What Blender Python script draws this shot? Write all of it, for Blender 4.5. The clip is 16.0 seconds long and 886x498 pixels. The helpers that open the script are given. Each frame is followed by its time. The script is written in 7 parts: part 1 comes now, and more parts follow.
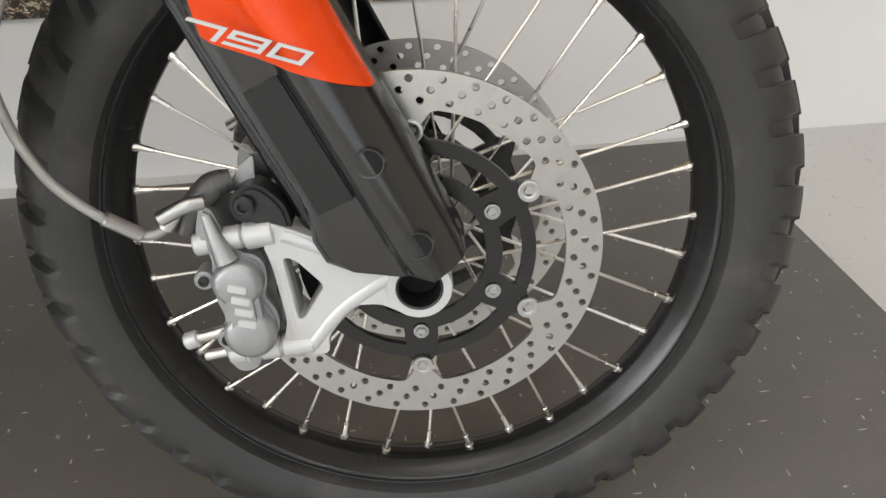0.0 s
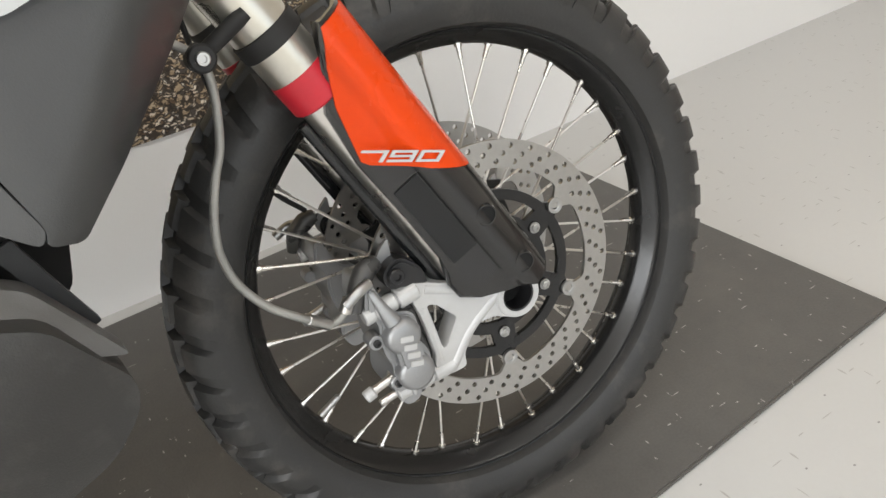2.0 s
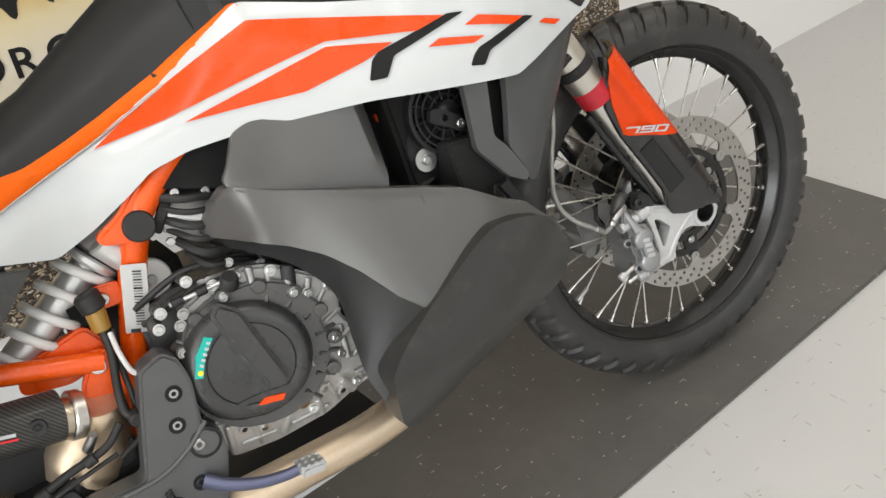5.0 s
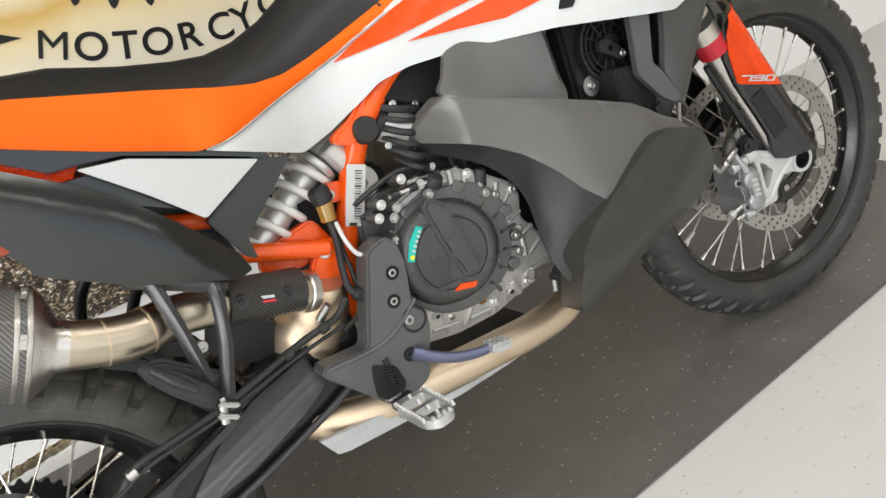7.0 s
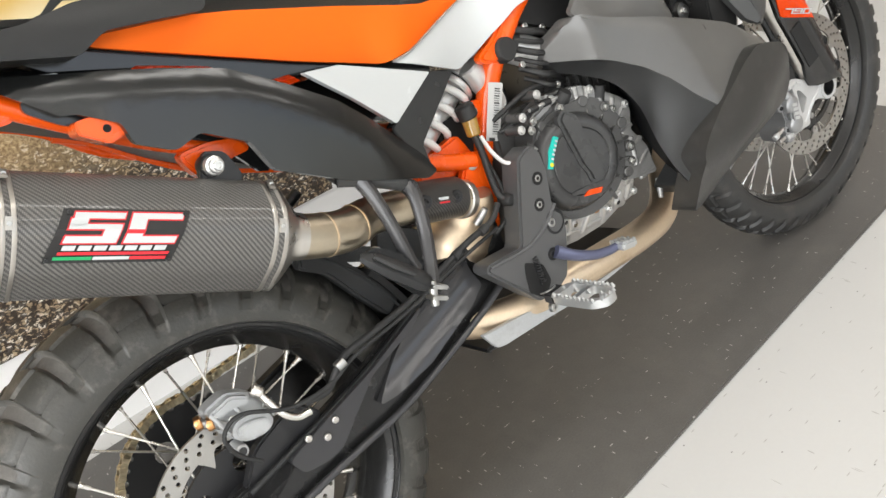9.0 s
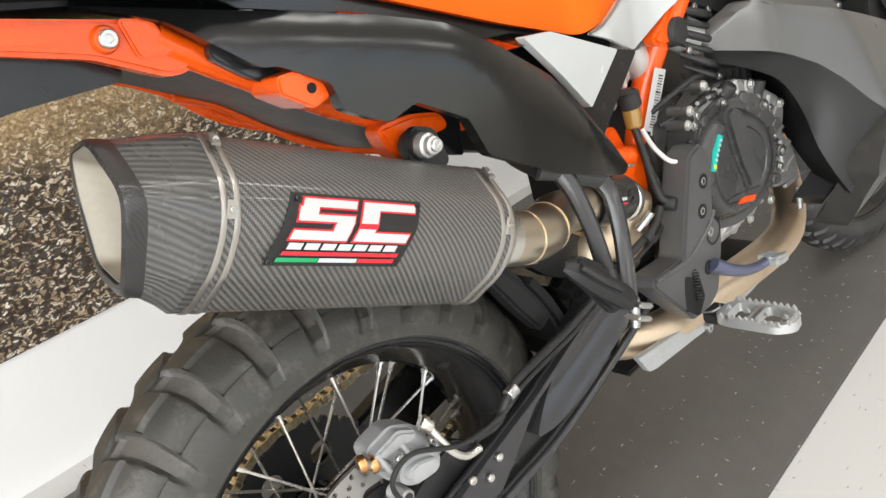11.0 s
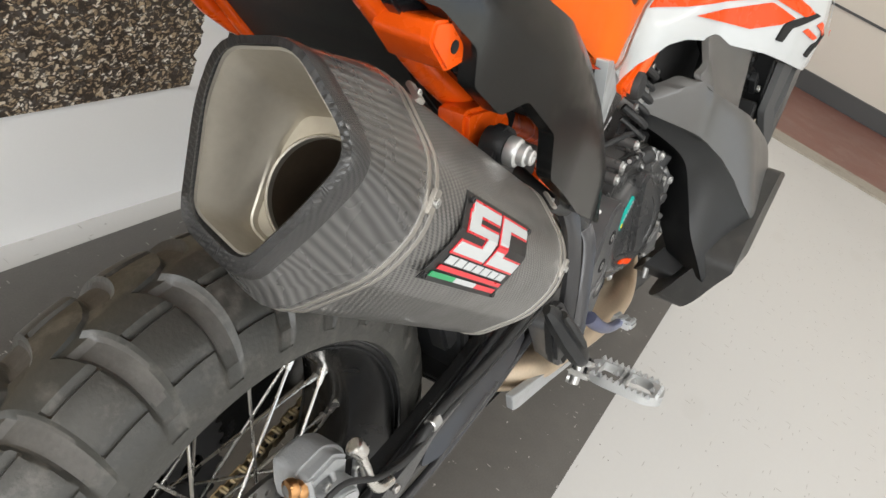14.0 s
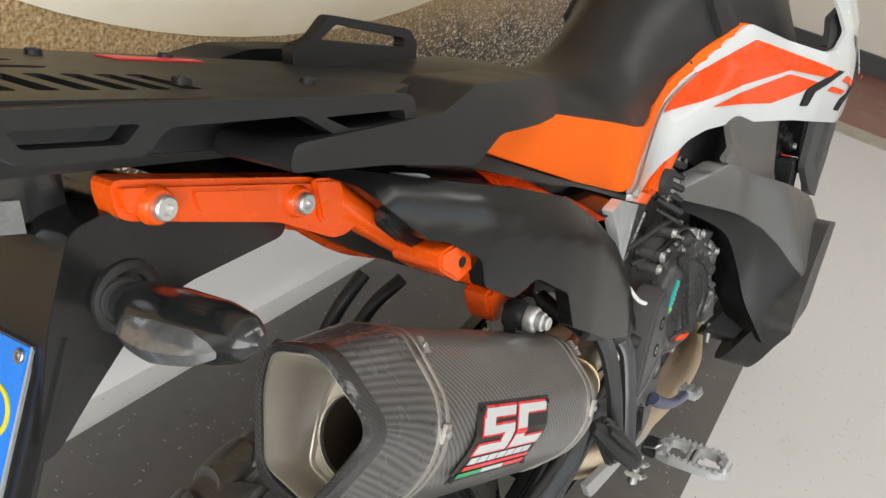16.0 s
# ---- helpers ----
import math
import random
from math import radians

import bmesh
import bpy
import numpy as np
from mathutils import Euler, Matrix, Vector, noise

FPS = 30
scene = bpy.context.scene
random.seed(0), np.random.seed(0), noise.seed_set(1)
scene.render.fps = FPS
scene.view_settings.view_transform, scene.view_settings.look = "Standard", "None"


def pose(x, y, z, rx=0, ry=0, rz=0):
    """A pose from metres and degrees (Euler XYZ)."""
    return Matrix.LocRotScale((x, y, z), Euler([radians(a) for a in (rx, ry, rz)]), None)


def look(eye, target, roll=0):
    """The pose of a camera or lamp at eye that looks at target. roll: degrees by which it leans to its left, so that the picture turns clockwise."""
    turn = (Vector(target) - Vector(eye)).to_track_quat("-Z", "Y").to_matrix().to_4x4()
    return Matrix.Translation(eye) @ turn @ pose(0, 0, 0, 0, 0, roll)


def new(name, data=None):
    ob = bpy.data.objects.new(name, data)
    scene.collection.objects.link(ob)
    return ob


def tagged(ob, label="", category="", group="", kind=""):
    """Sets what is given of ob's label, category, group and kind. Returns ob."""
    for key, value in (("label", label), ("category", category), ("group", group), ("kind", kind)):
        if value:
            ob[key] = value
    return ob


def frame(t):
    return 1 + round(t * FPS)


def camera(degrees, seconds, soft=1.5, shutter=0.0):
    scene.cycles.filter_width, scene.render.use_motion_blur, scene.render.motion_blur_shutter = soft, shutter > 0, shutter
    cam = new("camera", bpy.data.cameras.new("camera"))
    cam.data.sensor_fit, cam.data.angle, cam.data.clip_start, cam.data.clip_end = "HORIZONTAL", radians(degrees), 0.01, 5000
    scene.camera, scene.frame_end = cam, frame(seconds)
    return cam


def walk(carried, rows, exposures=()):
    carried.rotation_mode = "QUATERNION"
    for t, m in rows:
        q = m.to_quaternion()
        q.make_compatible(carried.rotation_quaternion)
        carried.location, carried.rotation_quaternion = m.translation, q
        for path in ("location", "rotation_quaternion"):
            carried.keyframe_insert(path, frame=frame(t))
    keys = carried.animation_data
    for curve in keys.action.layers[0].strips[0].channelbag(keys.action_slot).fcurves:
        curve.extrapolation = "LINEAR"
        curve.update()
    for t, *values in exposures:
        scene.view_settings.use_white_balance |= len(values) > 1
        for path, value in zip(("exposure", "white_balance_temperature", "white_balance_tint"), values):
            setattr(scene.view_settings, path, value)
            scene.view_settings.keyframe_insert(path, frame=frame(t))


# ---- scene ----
cam = camera(57.2, 16.0)
PATH = [
    (0, (1.461, -0.448, 0.769), (1.708, 1.169, -0.383), -0.1),
    (0.5, (1.377, -0.486, 0.791), (1.885, 1.074, -0.353), -0.1),
    (1, (1.264, -0.501, 0.801), (1.954, 0.998, -0.329), -0.7),
    (1.5, (1.164, -0.497, 0.834), (2.026, 0.935, -0.265), -2.6),
    (2, (1.081, -0.513, 0.906), (1.949, 0.923, -0.181), -6.9),
    (2.5, (1.004, -0.541, 0.985), (1.807, 0.913, -0.128), -10.3),
    (3, (0.919, -0.589, 1.045), (1.674, 0.886, -0.075), -12.9),
    (3.5, (0.832, -0.646, 1.113), (1.624, 0.793, -0.028), -12.6),
    (4, (0.742, -0.699, 1.172), (1.499, 0.769, 0.044), -13.2),
    (4.2, (0.702, -0.712, 1.187), (1.45, 0.765, 0.065), -13.6),
    (6.3, (0.316, -0.843, 1.16), (1.165, 0.665, 0.157), -11.0),
    (6.5, (0.283, -0.841, 1.156), (1.11, 0.682, 0.159), -11.4),
    (7, (0.18, -0.833, 1.144), (1.02, 0.698, 0.169), -12.6),
    (7.5, (0.088, -0.832, 1.147), (1.02, 0.661, 0.197), -14.3),
    (8, (0.002, -0.843, 1.144), (0.955, 0.629, 0.183), -14.1),
    (8.5, (-0.109, -0.816, 1.141), (0.874, 0.633, 0.176), -13.5),
    (9, (-0.208, -0.741, 1.136), (0.808, 0.661, 0.134), -12.5),
    (9.5, (-0.279, -0.63, 1.125), (0.806, 0.695, 0.092), -10.8),
    (10, (-0.307, -0.554, 1.114), (0.792, 0.76, 0.083), -11.1),
    (10.2, (-0.309, -0.52, 1.113), (0.771, 0.813, 0.085), -11.7),
    (12.3, (-0.437, -0.196, 1.082), (1.036, 0.692, 0.061), 13.4),
    (12.5, (-0.45, -0.173, 1.077), (1.061, 0.677, 0.079), 15.9),
    (13, (-0.458, -0.12, 1.063), (1.121, 0.606, 0.072), 22.8),
    (13.5, (-0.446, -0.076, 1.049), (1.179, 0.542, 0.06), 25.7),
    (14, (-0.433, -0.056, 1.038), (1.195, 0.492, 0.013), 26.2),
    (14.5, (-0.422, -0.055, 1.038), (1.185, 0.516, -0.007), 24.5),
    (15, (-0.425, -0.058, 1.072), (1.159, 0.578, 0.028), 22.9),
    (15.5, (-0.438, -0.066, 1.139), (1.122, 0.658, 0.118), 18.7),
    (16, (-0.453, -0.072, 1.208), (1.072, 0.697, 0.168), 14.3),
]
walk(cam, [(t, look(eye, target, roll)) for t, eye, target, roll in PATH],
     [(0.0, 0.05), (0.5, 0.29), (1.0, 0.30), (1.6, 0.14), (2.1, 0.06), (3.0, -0.07), (4.0, -0.10), (6.5, 0.08), (7.5, 0.06), (8.0, 0.17), (8.5, 0.18), (9.5, 0.28), (10.2, 0.30), (12.5, 0.05), (15.0, 0.0), (16.0, -0.16)])

# ---- light, world ----
LENGTH, NEAR, FAR, BACK, LOW = (-3.2, 5.46), -4.6, 0.896, 0.968, -0.012

world = bpy.data.worlds.new("world")
scene.world = world
world.use_nodes = True
sky = world.node_tree.nodes.new("ShaderNodeTexSky")
sky.sky_type, sky.sun_disc, sky.sun_elevation, sky.sun_rotation = "NISHITA", False, radians(40), radians(200)
world.node_tree.links.new(sky.outputs[0], world.node_tree.nodes["Background"].inputs[0])
world.node_tree.nodes["Background"].inputs[1].default_value = 0.12


def area(name, at, to, sx, sy, watts, colour):
    lamp = bpy.data.lights.new(name, "AREA")
    lamp.shape, lamp.size, lamp.size_y, lamp.energy, lamp.color = "RECTANGLE", sx, sy, watts, colour
    ob = new(name, lamp)
    ob.matrix_world = look(at, to)
    return ob


# unseen fill lamp added on the camera side
area("daylight_front", (1.0, NEAR + 0.02, 1.7), (1.0, 0, 1.2), 6.4, 2.4, 44, (0.985, 0.985, 0.975))
area("daylight_side", (LENGTH[0] + 0.02, -1.9, 1.7), (0, -1.6, 1.2), 3.8, 2.2, 186, (0.985, 0.985, 0.975))
for lx, ly in ((-0.8, -0.55), (1.0, -0.55), (2.8, -0.55), (-0.8, -2.6), (1.0, -2.6), (2.8, -2.6)):
    area("tube_light", (lx, ly, 2.84), (lx, ly, 0), 1.4, 0.25, 11.6 if ly < -1 else 11.2, (1.0, 0.97, 0.92))


# ---- materials ----
def mat(name, colour, rough=0.5, metal=0.0, coat=0.0, vary=0.12, scale=30.0, fine=220.0, bump=0.05, rough_vary=0.12, spec=0.5, dirt=None, dirt_amount=0.0, dirt_scale=6.0):
    """A surface with variation at two scales: soft patches and fine grain."""
    m = bpy.data.materials.new(name)
    m.use_nodes = True
    nt = m.node_tree
    n, l = nt.nodes, nt.links
    p = n["Principled BSDF"]
    tc = n.new("ShaderNodeTexCoord")
    big, small = n.new("ShaderNodeTexNoise"), n.new("ShaderNodeTexNoise")
    big.inputs["Scale"].default_value, big.inputs["Detail"].default_value = scale, 4
    small.inputs["Scale"].default_value, small.inputs["Detail"].default_value = fine, 3
    l.new(tc.outputs["Object"], big.inputs["Vector"])
    l.new(tc.outputs["Object"], small.inputs["Vector"])
    mix = n.new("ShaderNodeMix")
    mix.data_type = "RGBA"
    a = [max(0.0, c * (1 - vary)) for c in colour]
    b = [min(1.0, c * (1 + vary)) for c in colour]
    mix.inputs[6].default_value, mix.inputs[7].default_value = (*a, 1), (*b, 1)
    add = n.new("ShaderNodeMath")
    add.operation = "MULTIPLY_ADD"
    l.new(small.outputs["Fac"], add.inputs[0])
    add.inputs[1].default_value = 0.5
    half = n.new("ShaderNodeMath")
    half.operation = "MULTIPLY"
    half.inputs[1].default_value = 0.5
    l.new(big.outputs["Fac"], half.inputs[0])
    l.new(half.outputs[0], add.inputs[2])
    l.new(add.outputs[0], mix.inputs[0])
    colour_out = mix.outputs[2]
    if dirt:
        dn = n.new("ShaderNodeTexNoise")
        dn.inputs["Scale"].default_value, dn.inputs["Detail"].default_value, dn.inputs["Roughness"].default_value = dirt_scale, 8, 0.65
        l.new(tc.outputs["Object"], dn.inputs["Vector"])
        ramp = n.new("ShaderNodeMapRange")
        ramp.inputs["From Min"].default_value, ramp.inputs["From Max"].default_value = 0.52, 0.72
        ramp.inputs["To Max"].default_value = dirt_amount
        l.new(dn.outputs["Fac"], ramp.inputs["Value"])
        dm = n.new("ShaderNodeMix")
        dm.data_type = "RGBA"
        dm.inputs[7].default_value = (*dirt, 1)
        l.new(ramp.outputs[0], dm.inputs[0])
        l.new(colour_out, dm.inputs[6])
        colour_out = dm.outputs[2]
    l.new(colour_out, p.inputs["Base Color"])
    rr = n.new("ShaderNodeMapRange")
    rr.inputs["To Min"].default_value, rr.inputs["To Max"].default_value = max(0.02, rough - rough_vary), min(1.0, rough + rough_vary)
    l.new(big.outputs["Fac"], rr.inputs["Value"])
    l.new(rr.outputs[0], p.inputs["Roughness"])
    p.inputs["Metallic"].default_value = metal
    p.inputs["Coat Weight"].default_value, p.inputs["Coat Roughness"].default_value = coat, 0.06
    p.inputs["Specular IOR Level"].default_value = spec
    if bump:
        bp = n.new("ShaderNodeBump")
        bp.inputs["Strength"].default_value, bp.inputs["Distance"].default_value = bump, 0.001
        l.new(small.outputs["Fac"], bp.inputs["Height"])
        l.new(bp.outputs[0], p.inputs["Normal"])
    return m


ORANGE = mat("orange_plastic", (0.73, 0.058, 0.003), 0.27, coat=0.05, spec=0.28, vary=0.05, bump=0.02)
ORANGE_SEAT = mat("orange_seat_cover", (0.76, 0.118, 0.003), 0.6, spec=0.2, vary=0.06, bump=0.12, fine=900)
ORANGE_PAINT = mat("orange_frame_paint", (0.80, 0.092, 0.004), 0.27, coat=0.2, spec=0.4, vary=0.06, bump=0.02)
WHITE = mat("white_plastic", (0.50, 0.52, 0.525), 0.22, coat=0.2, spec=0.35, vary=0.03, bump=0.01)
BLACK = mat("black_grained_plastic", (0.013, 0.0135, 0.014), 0.42, spec=0.36, vary=0.15, bump=0.18, fine=900, rough_vary=0.06)
GREY_PLASTIC = mat("dark_grey_plastic", (0.075, 0.074, 0.071), 0.31, spec=0.6, vary=0.12, bump=0.15, fine=900, rough_vary=0.07, dirt=(0.12, 0.12, 0.115), dirt_amount=0.2)
GLOSS_BLACK = mat("gloss_black_plastic", (0.010, 0.011, 0.012), 0.18, coat=0.2, vary=0.15, bump=0.01, rough_vary=0.05)
TAIL_FILM = mat("smoky_gloss_film", (0.006, 0.0065, 0.0065), 0.21, coat=0.05, vary=0.12, bump=0.01, rough_vary=0.06)
GUARD_GLOSS = mat("glossy_fork_guard_plastic", (0.016, 0.016, 0.016), 0.20, coat=0.35, vary=0.12, bump=0.02, rough_vary=0.06)
SHROUD = mat("black_grey_shroud_plastic", (0.050, 0.051, 0.051), 0.38, spec=0.45, vary=0.12, bump=0.15, fine=900, rough_vary=0.07)
GUARD = mat("dusty_rubbery_guard", (0.028, 0.0275, 0.026), 0.40, spec=0.45, vary=0.2, scale=14, bump=0.2, fine=700, rough_vary=0.12, dirt=(0.13, 0.125, 0.115), dirt_amount=0.14, dirt_scale=34)
SHOCK = mat("silver_shock_body", (0.64, 0.64, 0.63), 0.36, 0.55, vary=0.08, bump=0.05)
CASE = mat("mid_grey_engine_case", (0.27, 0.268, 0.262), 0.34, 0.5, vary=0.2, scale=40, bump=0.4, fine=700, dirt=(0.10, 0.095, 0.09), dirt_amount=0.4, dirt_scale=40)
DARK = mat("black_metal", (0.012, 0.012, 0.013), 0.4, vary=0.2)
SATIN = mat("satin_black_rim", (0.011, 0.011, 0.011), 0.24, spec=0.5, vary=0.2, bump=0.03)
RUBBER = mat("tyre_rubber", (0.027, 0.0268, 0.026), 0.46, vary=0.25, scale=18, fine=260, bump=0.3, rough_vary=0.12, dirt=(0.12, 0.108, 0.095), dirt_amount=0.42, dirt_scale=14)
DUSTY_RUBBER = mat("dusty_tyre_rubber", (0.042, 0.041, 0.036), 0.42, vary=0.3, scale=22, fine=260, bump=0.35, rough_vary=0.12, dirt=(0.18, 0.165, 0.145), dirt_amount=0.45, dirt_scale=38)
GROOVE_DUST = mat("dusty_groove_rubber", (0.080, 0.075, 0.068), 0.7, vary=0.4, scale=40, fine=260, bump=0.3, dirt=(0.17, 0.16, 0.145), dirt_amount=0.45, dirt_scale=26)
SOFT_RUBBER = mat("soft_rubber", (0.014, 0.014, 0.014), 0.6, vary=0.2)
STEEL = mat("brushed_steel", (0.62, 0.60, 0.57), 0.3, 1.0, vary=0.08, bump=0.05, fine=500)
ZINC = mat("zinc_bolt", (0.47, 0.47, 0.46), 0.32, 1.0, vary=0.1)
SPOKE = mat("spoke_steel", (0.72, 0.70, 0.66), 0.28, 1.0, vary=0.1)
SILVER = mat("silver_cast_paint", (0.56, 0.565, 0.565), 0.40, 0.35, vary=0.07, bump=0.2, fine=700, dirt=(0.35, 0.33, 0.30), dirt_amount=0.35)
CALIPER = mat("grey_anodised_caliper", (0.34, 0.345, 0.35), 0.4, 0.7, vary=0.1, bump=0.2, fine=600)
DISC = mat("brake_disc_steel", (0.46, 0.45, 0.43), 0.34, 1.0, vary=0.12, scale=60, bump=0.08)
FORK = mat("anodised_fork_tube", (0.62, 0.60, 0.54), 0.3, 0.9, vary=0.1, scale=14)
CAST = mat("grey_cast_alloy", (0.42, 0.43, 0.435), 0.38, 0.45, vary=0.12, bump=0.3, fine=500, dirt=(0.22, 0.20, 0.18), dirt_amount=0.4, dirt_scale=30)
RED = mat("red_seal", (0.55, 0.02, 0.035), 0.35, vary=0.1)
ARM = mat("satin_cast_black", (0.034, 0.034, 0.036), 0.25, 0.15, coat=0.1, vary=0.08, bump=0.04, fine=700, rough_vary=0.05)
ENGINE = mat("dark_grey_engine_cast", (0.085, 0.084, 0.082), 0.30, 0.4, vary=0.12, bump=0.35, fine=900)
COVER = mat("clutch_cover_paint", (0.046, 0.046, 0.046), 0.29, 0.25, vary=0.12, bump=0.25, fine=900)
ALLOY = mat("bare_engine_alloy", (0.66, 0.655, 0.64), 0.40, 0.5, vary=0.2, bump=0.35, fine=500, dirt=(0.28, 0.27, 0.25), dirt_amount=0.35, dirt_scale=34)
HEEL = mat("satin_black_alloy", (0.095, 0.095, 0.096), 0.40, 0.35, vary=0.12, bump=0.15, fine=800)
PEG = mat("cast_peg_steel", (0.55, 0.56, 0.56), 0.42, 0.85, vary=0.15, bump=0.35, fine=400)
PEDAL = mat("blue_grey_pedal", (0.13, 0.14, 0.22), 0.35, 0.6, vary=0.12)
HEAT = mat("heat_tinted_steel", (0.64, 0.52, 0.38), 0.46, 1.0, vary=0.22, scale=12, bump=0.05, dirt=(0.40, 0.24, 0.10), dirt_amount=0.55, dirt_scale=7)
PIPE = mat("titanium_pipe", (0.54, 0.475, 0.37), 0.34, 1.0, vary=0.12, scale=9, bump=0.04, dirt=(0.55, 0.40, 0.22), dirt_amount=0.4, dirt_scale=9)
BRIGHT = mat("bright_aluminium", (0.62, 0.62, 0.61), 0.36, 0.85, vary=0.06, bump=0.03)
THRESHOLD = mat("worn_tan_threshold", (0.34, 0.31, 0.26), 0.6, vary=0.25, scale=14, fine=90, bump=0.3, dirt=(0.16, 0.14, 0.11), dirt_amount=0.5, dirt_scale=12)
BAND = mat("dull_steel_band", (0.46, 0.44, 0.41), 0.38, 1.0, vary=0.12, bump=0.05, fine=500)
SHELL = mat("muffler_inner_steel", (0.46, 0.43, 0.37), 0.55, 1.0, vary=0.15, scale=20, dirt=(0.30, 0.24, 0.17), dirt_amount=0.4)
SOOTY = mat("sooty_pipe_steel", (0.085, 0.062, 0.042), 0.5, 0.7, vary=0.3, scale=30, bump=0.1)
# near-black for soot in the pipe and for shade in holes and gaps
SOOT_AND_SHADE = mat("soot_and_shade", (0.004, 0.004, 0.004), 0.9)
SPRING = mat("white_spring", (0.74, 0.74, 0.72), 0.35, vary=0.05, coat=0.2)
AMBER = mat("amber_reservoir", (0.30, 0.17, 0.03), 0.15, vary=0.2, coat=0.5)
LABEL = mat("silver_label", (0.62, 0.62, 0.61), 0.4, 0.2, vary=0.05)
INK = mat("black_ink", (0.01, 0.01, 0.01), 0.5)
TEAL = mat("teal_sticker", (0.01, 0.42, 0.36), 0.3, vary=0.1)
YELLOW = mat("yellow_print", (0.75, 0.62, 0.03), 0.35)
BLUE = mat("blue_plate_band", (0.015, 0.20, 0.75), 0.3, vary=0.04)
GOLD = mat("chain_gold", (0.66, 0.56, 0.38), 0.35, 1.0, vary=0.2, dirt=(0.08, 0.07, 0.05), dirt_amount=0.5, dirt_scale=60)
COPPER = mat("copper_bolt", (0.62, 0.33, 0.14), 0.3, 1.0)
HOSE = mat("braided_hose", (0.36, 0.36, 0.34), 0.4, 0.6, vary=0.3, fine=1500, bump=0.6)
DECAL_RED = mat("red_print", (0.62, 0.02, 0.03), 0.3)
DECAL_GREEN = mat("green_print", (0.01, 0.30, 0.10), 0.3)
LENS = mat("clear_lens", (0.16, 0.165, 0.17), 0.10, 0.5, vary=0.6, scale=160, coat=0.9, bump=0.3, fine=260)
WALL = mat("white_wall_paint", (0.87, 0.865, 0.85), 0.6, vary=0.025, scale=2.5, fine=160, bump=0.12)
PLAIN = mat("plain_wall_paint", (0.72, 0.70, 0.66), 0.65, vary=0.04, scale=2, fine=120)
BEIGE = mat("beige_wall_paint", (0.62, 0.57, 0.50), 0.6, vary=0.04, scale=3, fine=120)
BROWN = mat("red_brown_floor", (0.20, 0.085, 0.065), 0.45, vary=0.25, scale=5, fine=60, dirt=(0.30, 0.20, 0.16), dirt_amount=0.4)
CEIL = mat("ceiling_paint", (0.78, 0.77, 0.75), 0.7, vary=0.03, scale=2, fine=90)


def carbon(name, size, base, light, gloss, ribbed=False):
    """Twill weave: two sets of threads, seen as diagonal steps."""
    m = mat(name, base, gloss, vary=0.05, coat=0.35, bump=0.0)
    nt = m.node_tree
    n, l, p = nt.nodes, nt.links, nt.nodes["Principled BSDF"]
    tc = n.new("ShaderNodeTexCoord")
    sp = n.new("ShaderNodeSeparateXYZ")
    l.new(tc.outputs["UV"], sp.inputs[0])

    def op(kind, a, b=None):
        q = n.new("ShaderNodeMath")
        q.operation = kind
        for i, v in enumerate((a, b)):
            if v is None:
                continue
            if isinstance(v, (int, float)):
                q.inputs[i].default_value = v
            else:
                l.new(v, q.inputs[i])
        return q.outputs[0]

    u, v = op("MULTIPLY", sp.outputs[0], 1 / size), op("MULTIPLY", sp.outputs[1], 1 / size)
    step = op("FRACT", op("MULTIPLY", op("ADD", op("FLOOR", u), op("FLOOR", v)), 0.25))
    over = op("LESS_THAN", step, 0.45)
    thread = op("SINE", op("MULTIPLY", u, 2 * math.pi))
    thread2 = op("SINE", op("MULTIPLY", v, 2 * math.pi))
    height = op("ADD", op("MULTIPLY", over, op("ADD", thread, 1.5)), op("MULTIPLY", op("SUBTRACT", 1.0, over), op("MULTIPLY", op("ADD", thread2, 1.0), 0.5)))
    if ribbed:
        over = height = op("MULTIPLY", op("ADD", op("SINE", op("MULTIPLY", op("ADD", op("MULTIPLY", u, 0.15), v), 2.7)), 1.0), 0.5)
    mix = n.new("ShaderNodeMix")
    mix.data_type = "RGBA"
    mix.inputs[6].default_value, mix.inputs[7].default_value = (*base, 1), (*light, 1)
    l.new(over, mix.inputs[0])
    l.new(mix.outputs[2], p.inputs["Base Color"])
    bp = n.new("ShaderNodeBump")
    bp.inputs["Strength"].default_value, bp.inputs["Distance"].default_value = 0.35, 0.0006
    l.new(height, bp.inputs["Height"])
    l.new(bp.outputs[0], p.inputs["Normal"])
    return m


CARBON = carbon("carbon_twill", 0.0016, (0.042, 0.041, 0.039), (0.130, 0.125, 0.117), 0.34)
CARBON_CAP = carbon("coarse_carbon_twill", 0.0026, (0.040, 0.039, 0.038), (0.085, 0.083, 0.08), 0.28, ribbed=True)
CARBON_RIM = carbon("dark_carbon_rim", 0.0011, (0.014, 0.014, 0.014), (0.026, 0.0255, 0.025), 0.34)


def floor_paint():
    m = mat("pale_grey_painted_floor", (0.55, 0.545, 0.53), 0.34, vary=0.035, scale=3, fine=140, bump=0.06, rough_vary=0.12)
    nt = m.node_tree
    n, l, p = nt.nodes, nt.links, nt.nodes["Principled BSDF"]
    tc = n.new("ShaderNodeTexCoord")
    base = p.inputs["Base Color"].links[0].from_socket
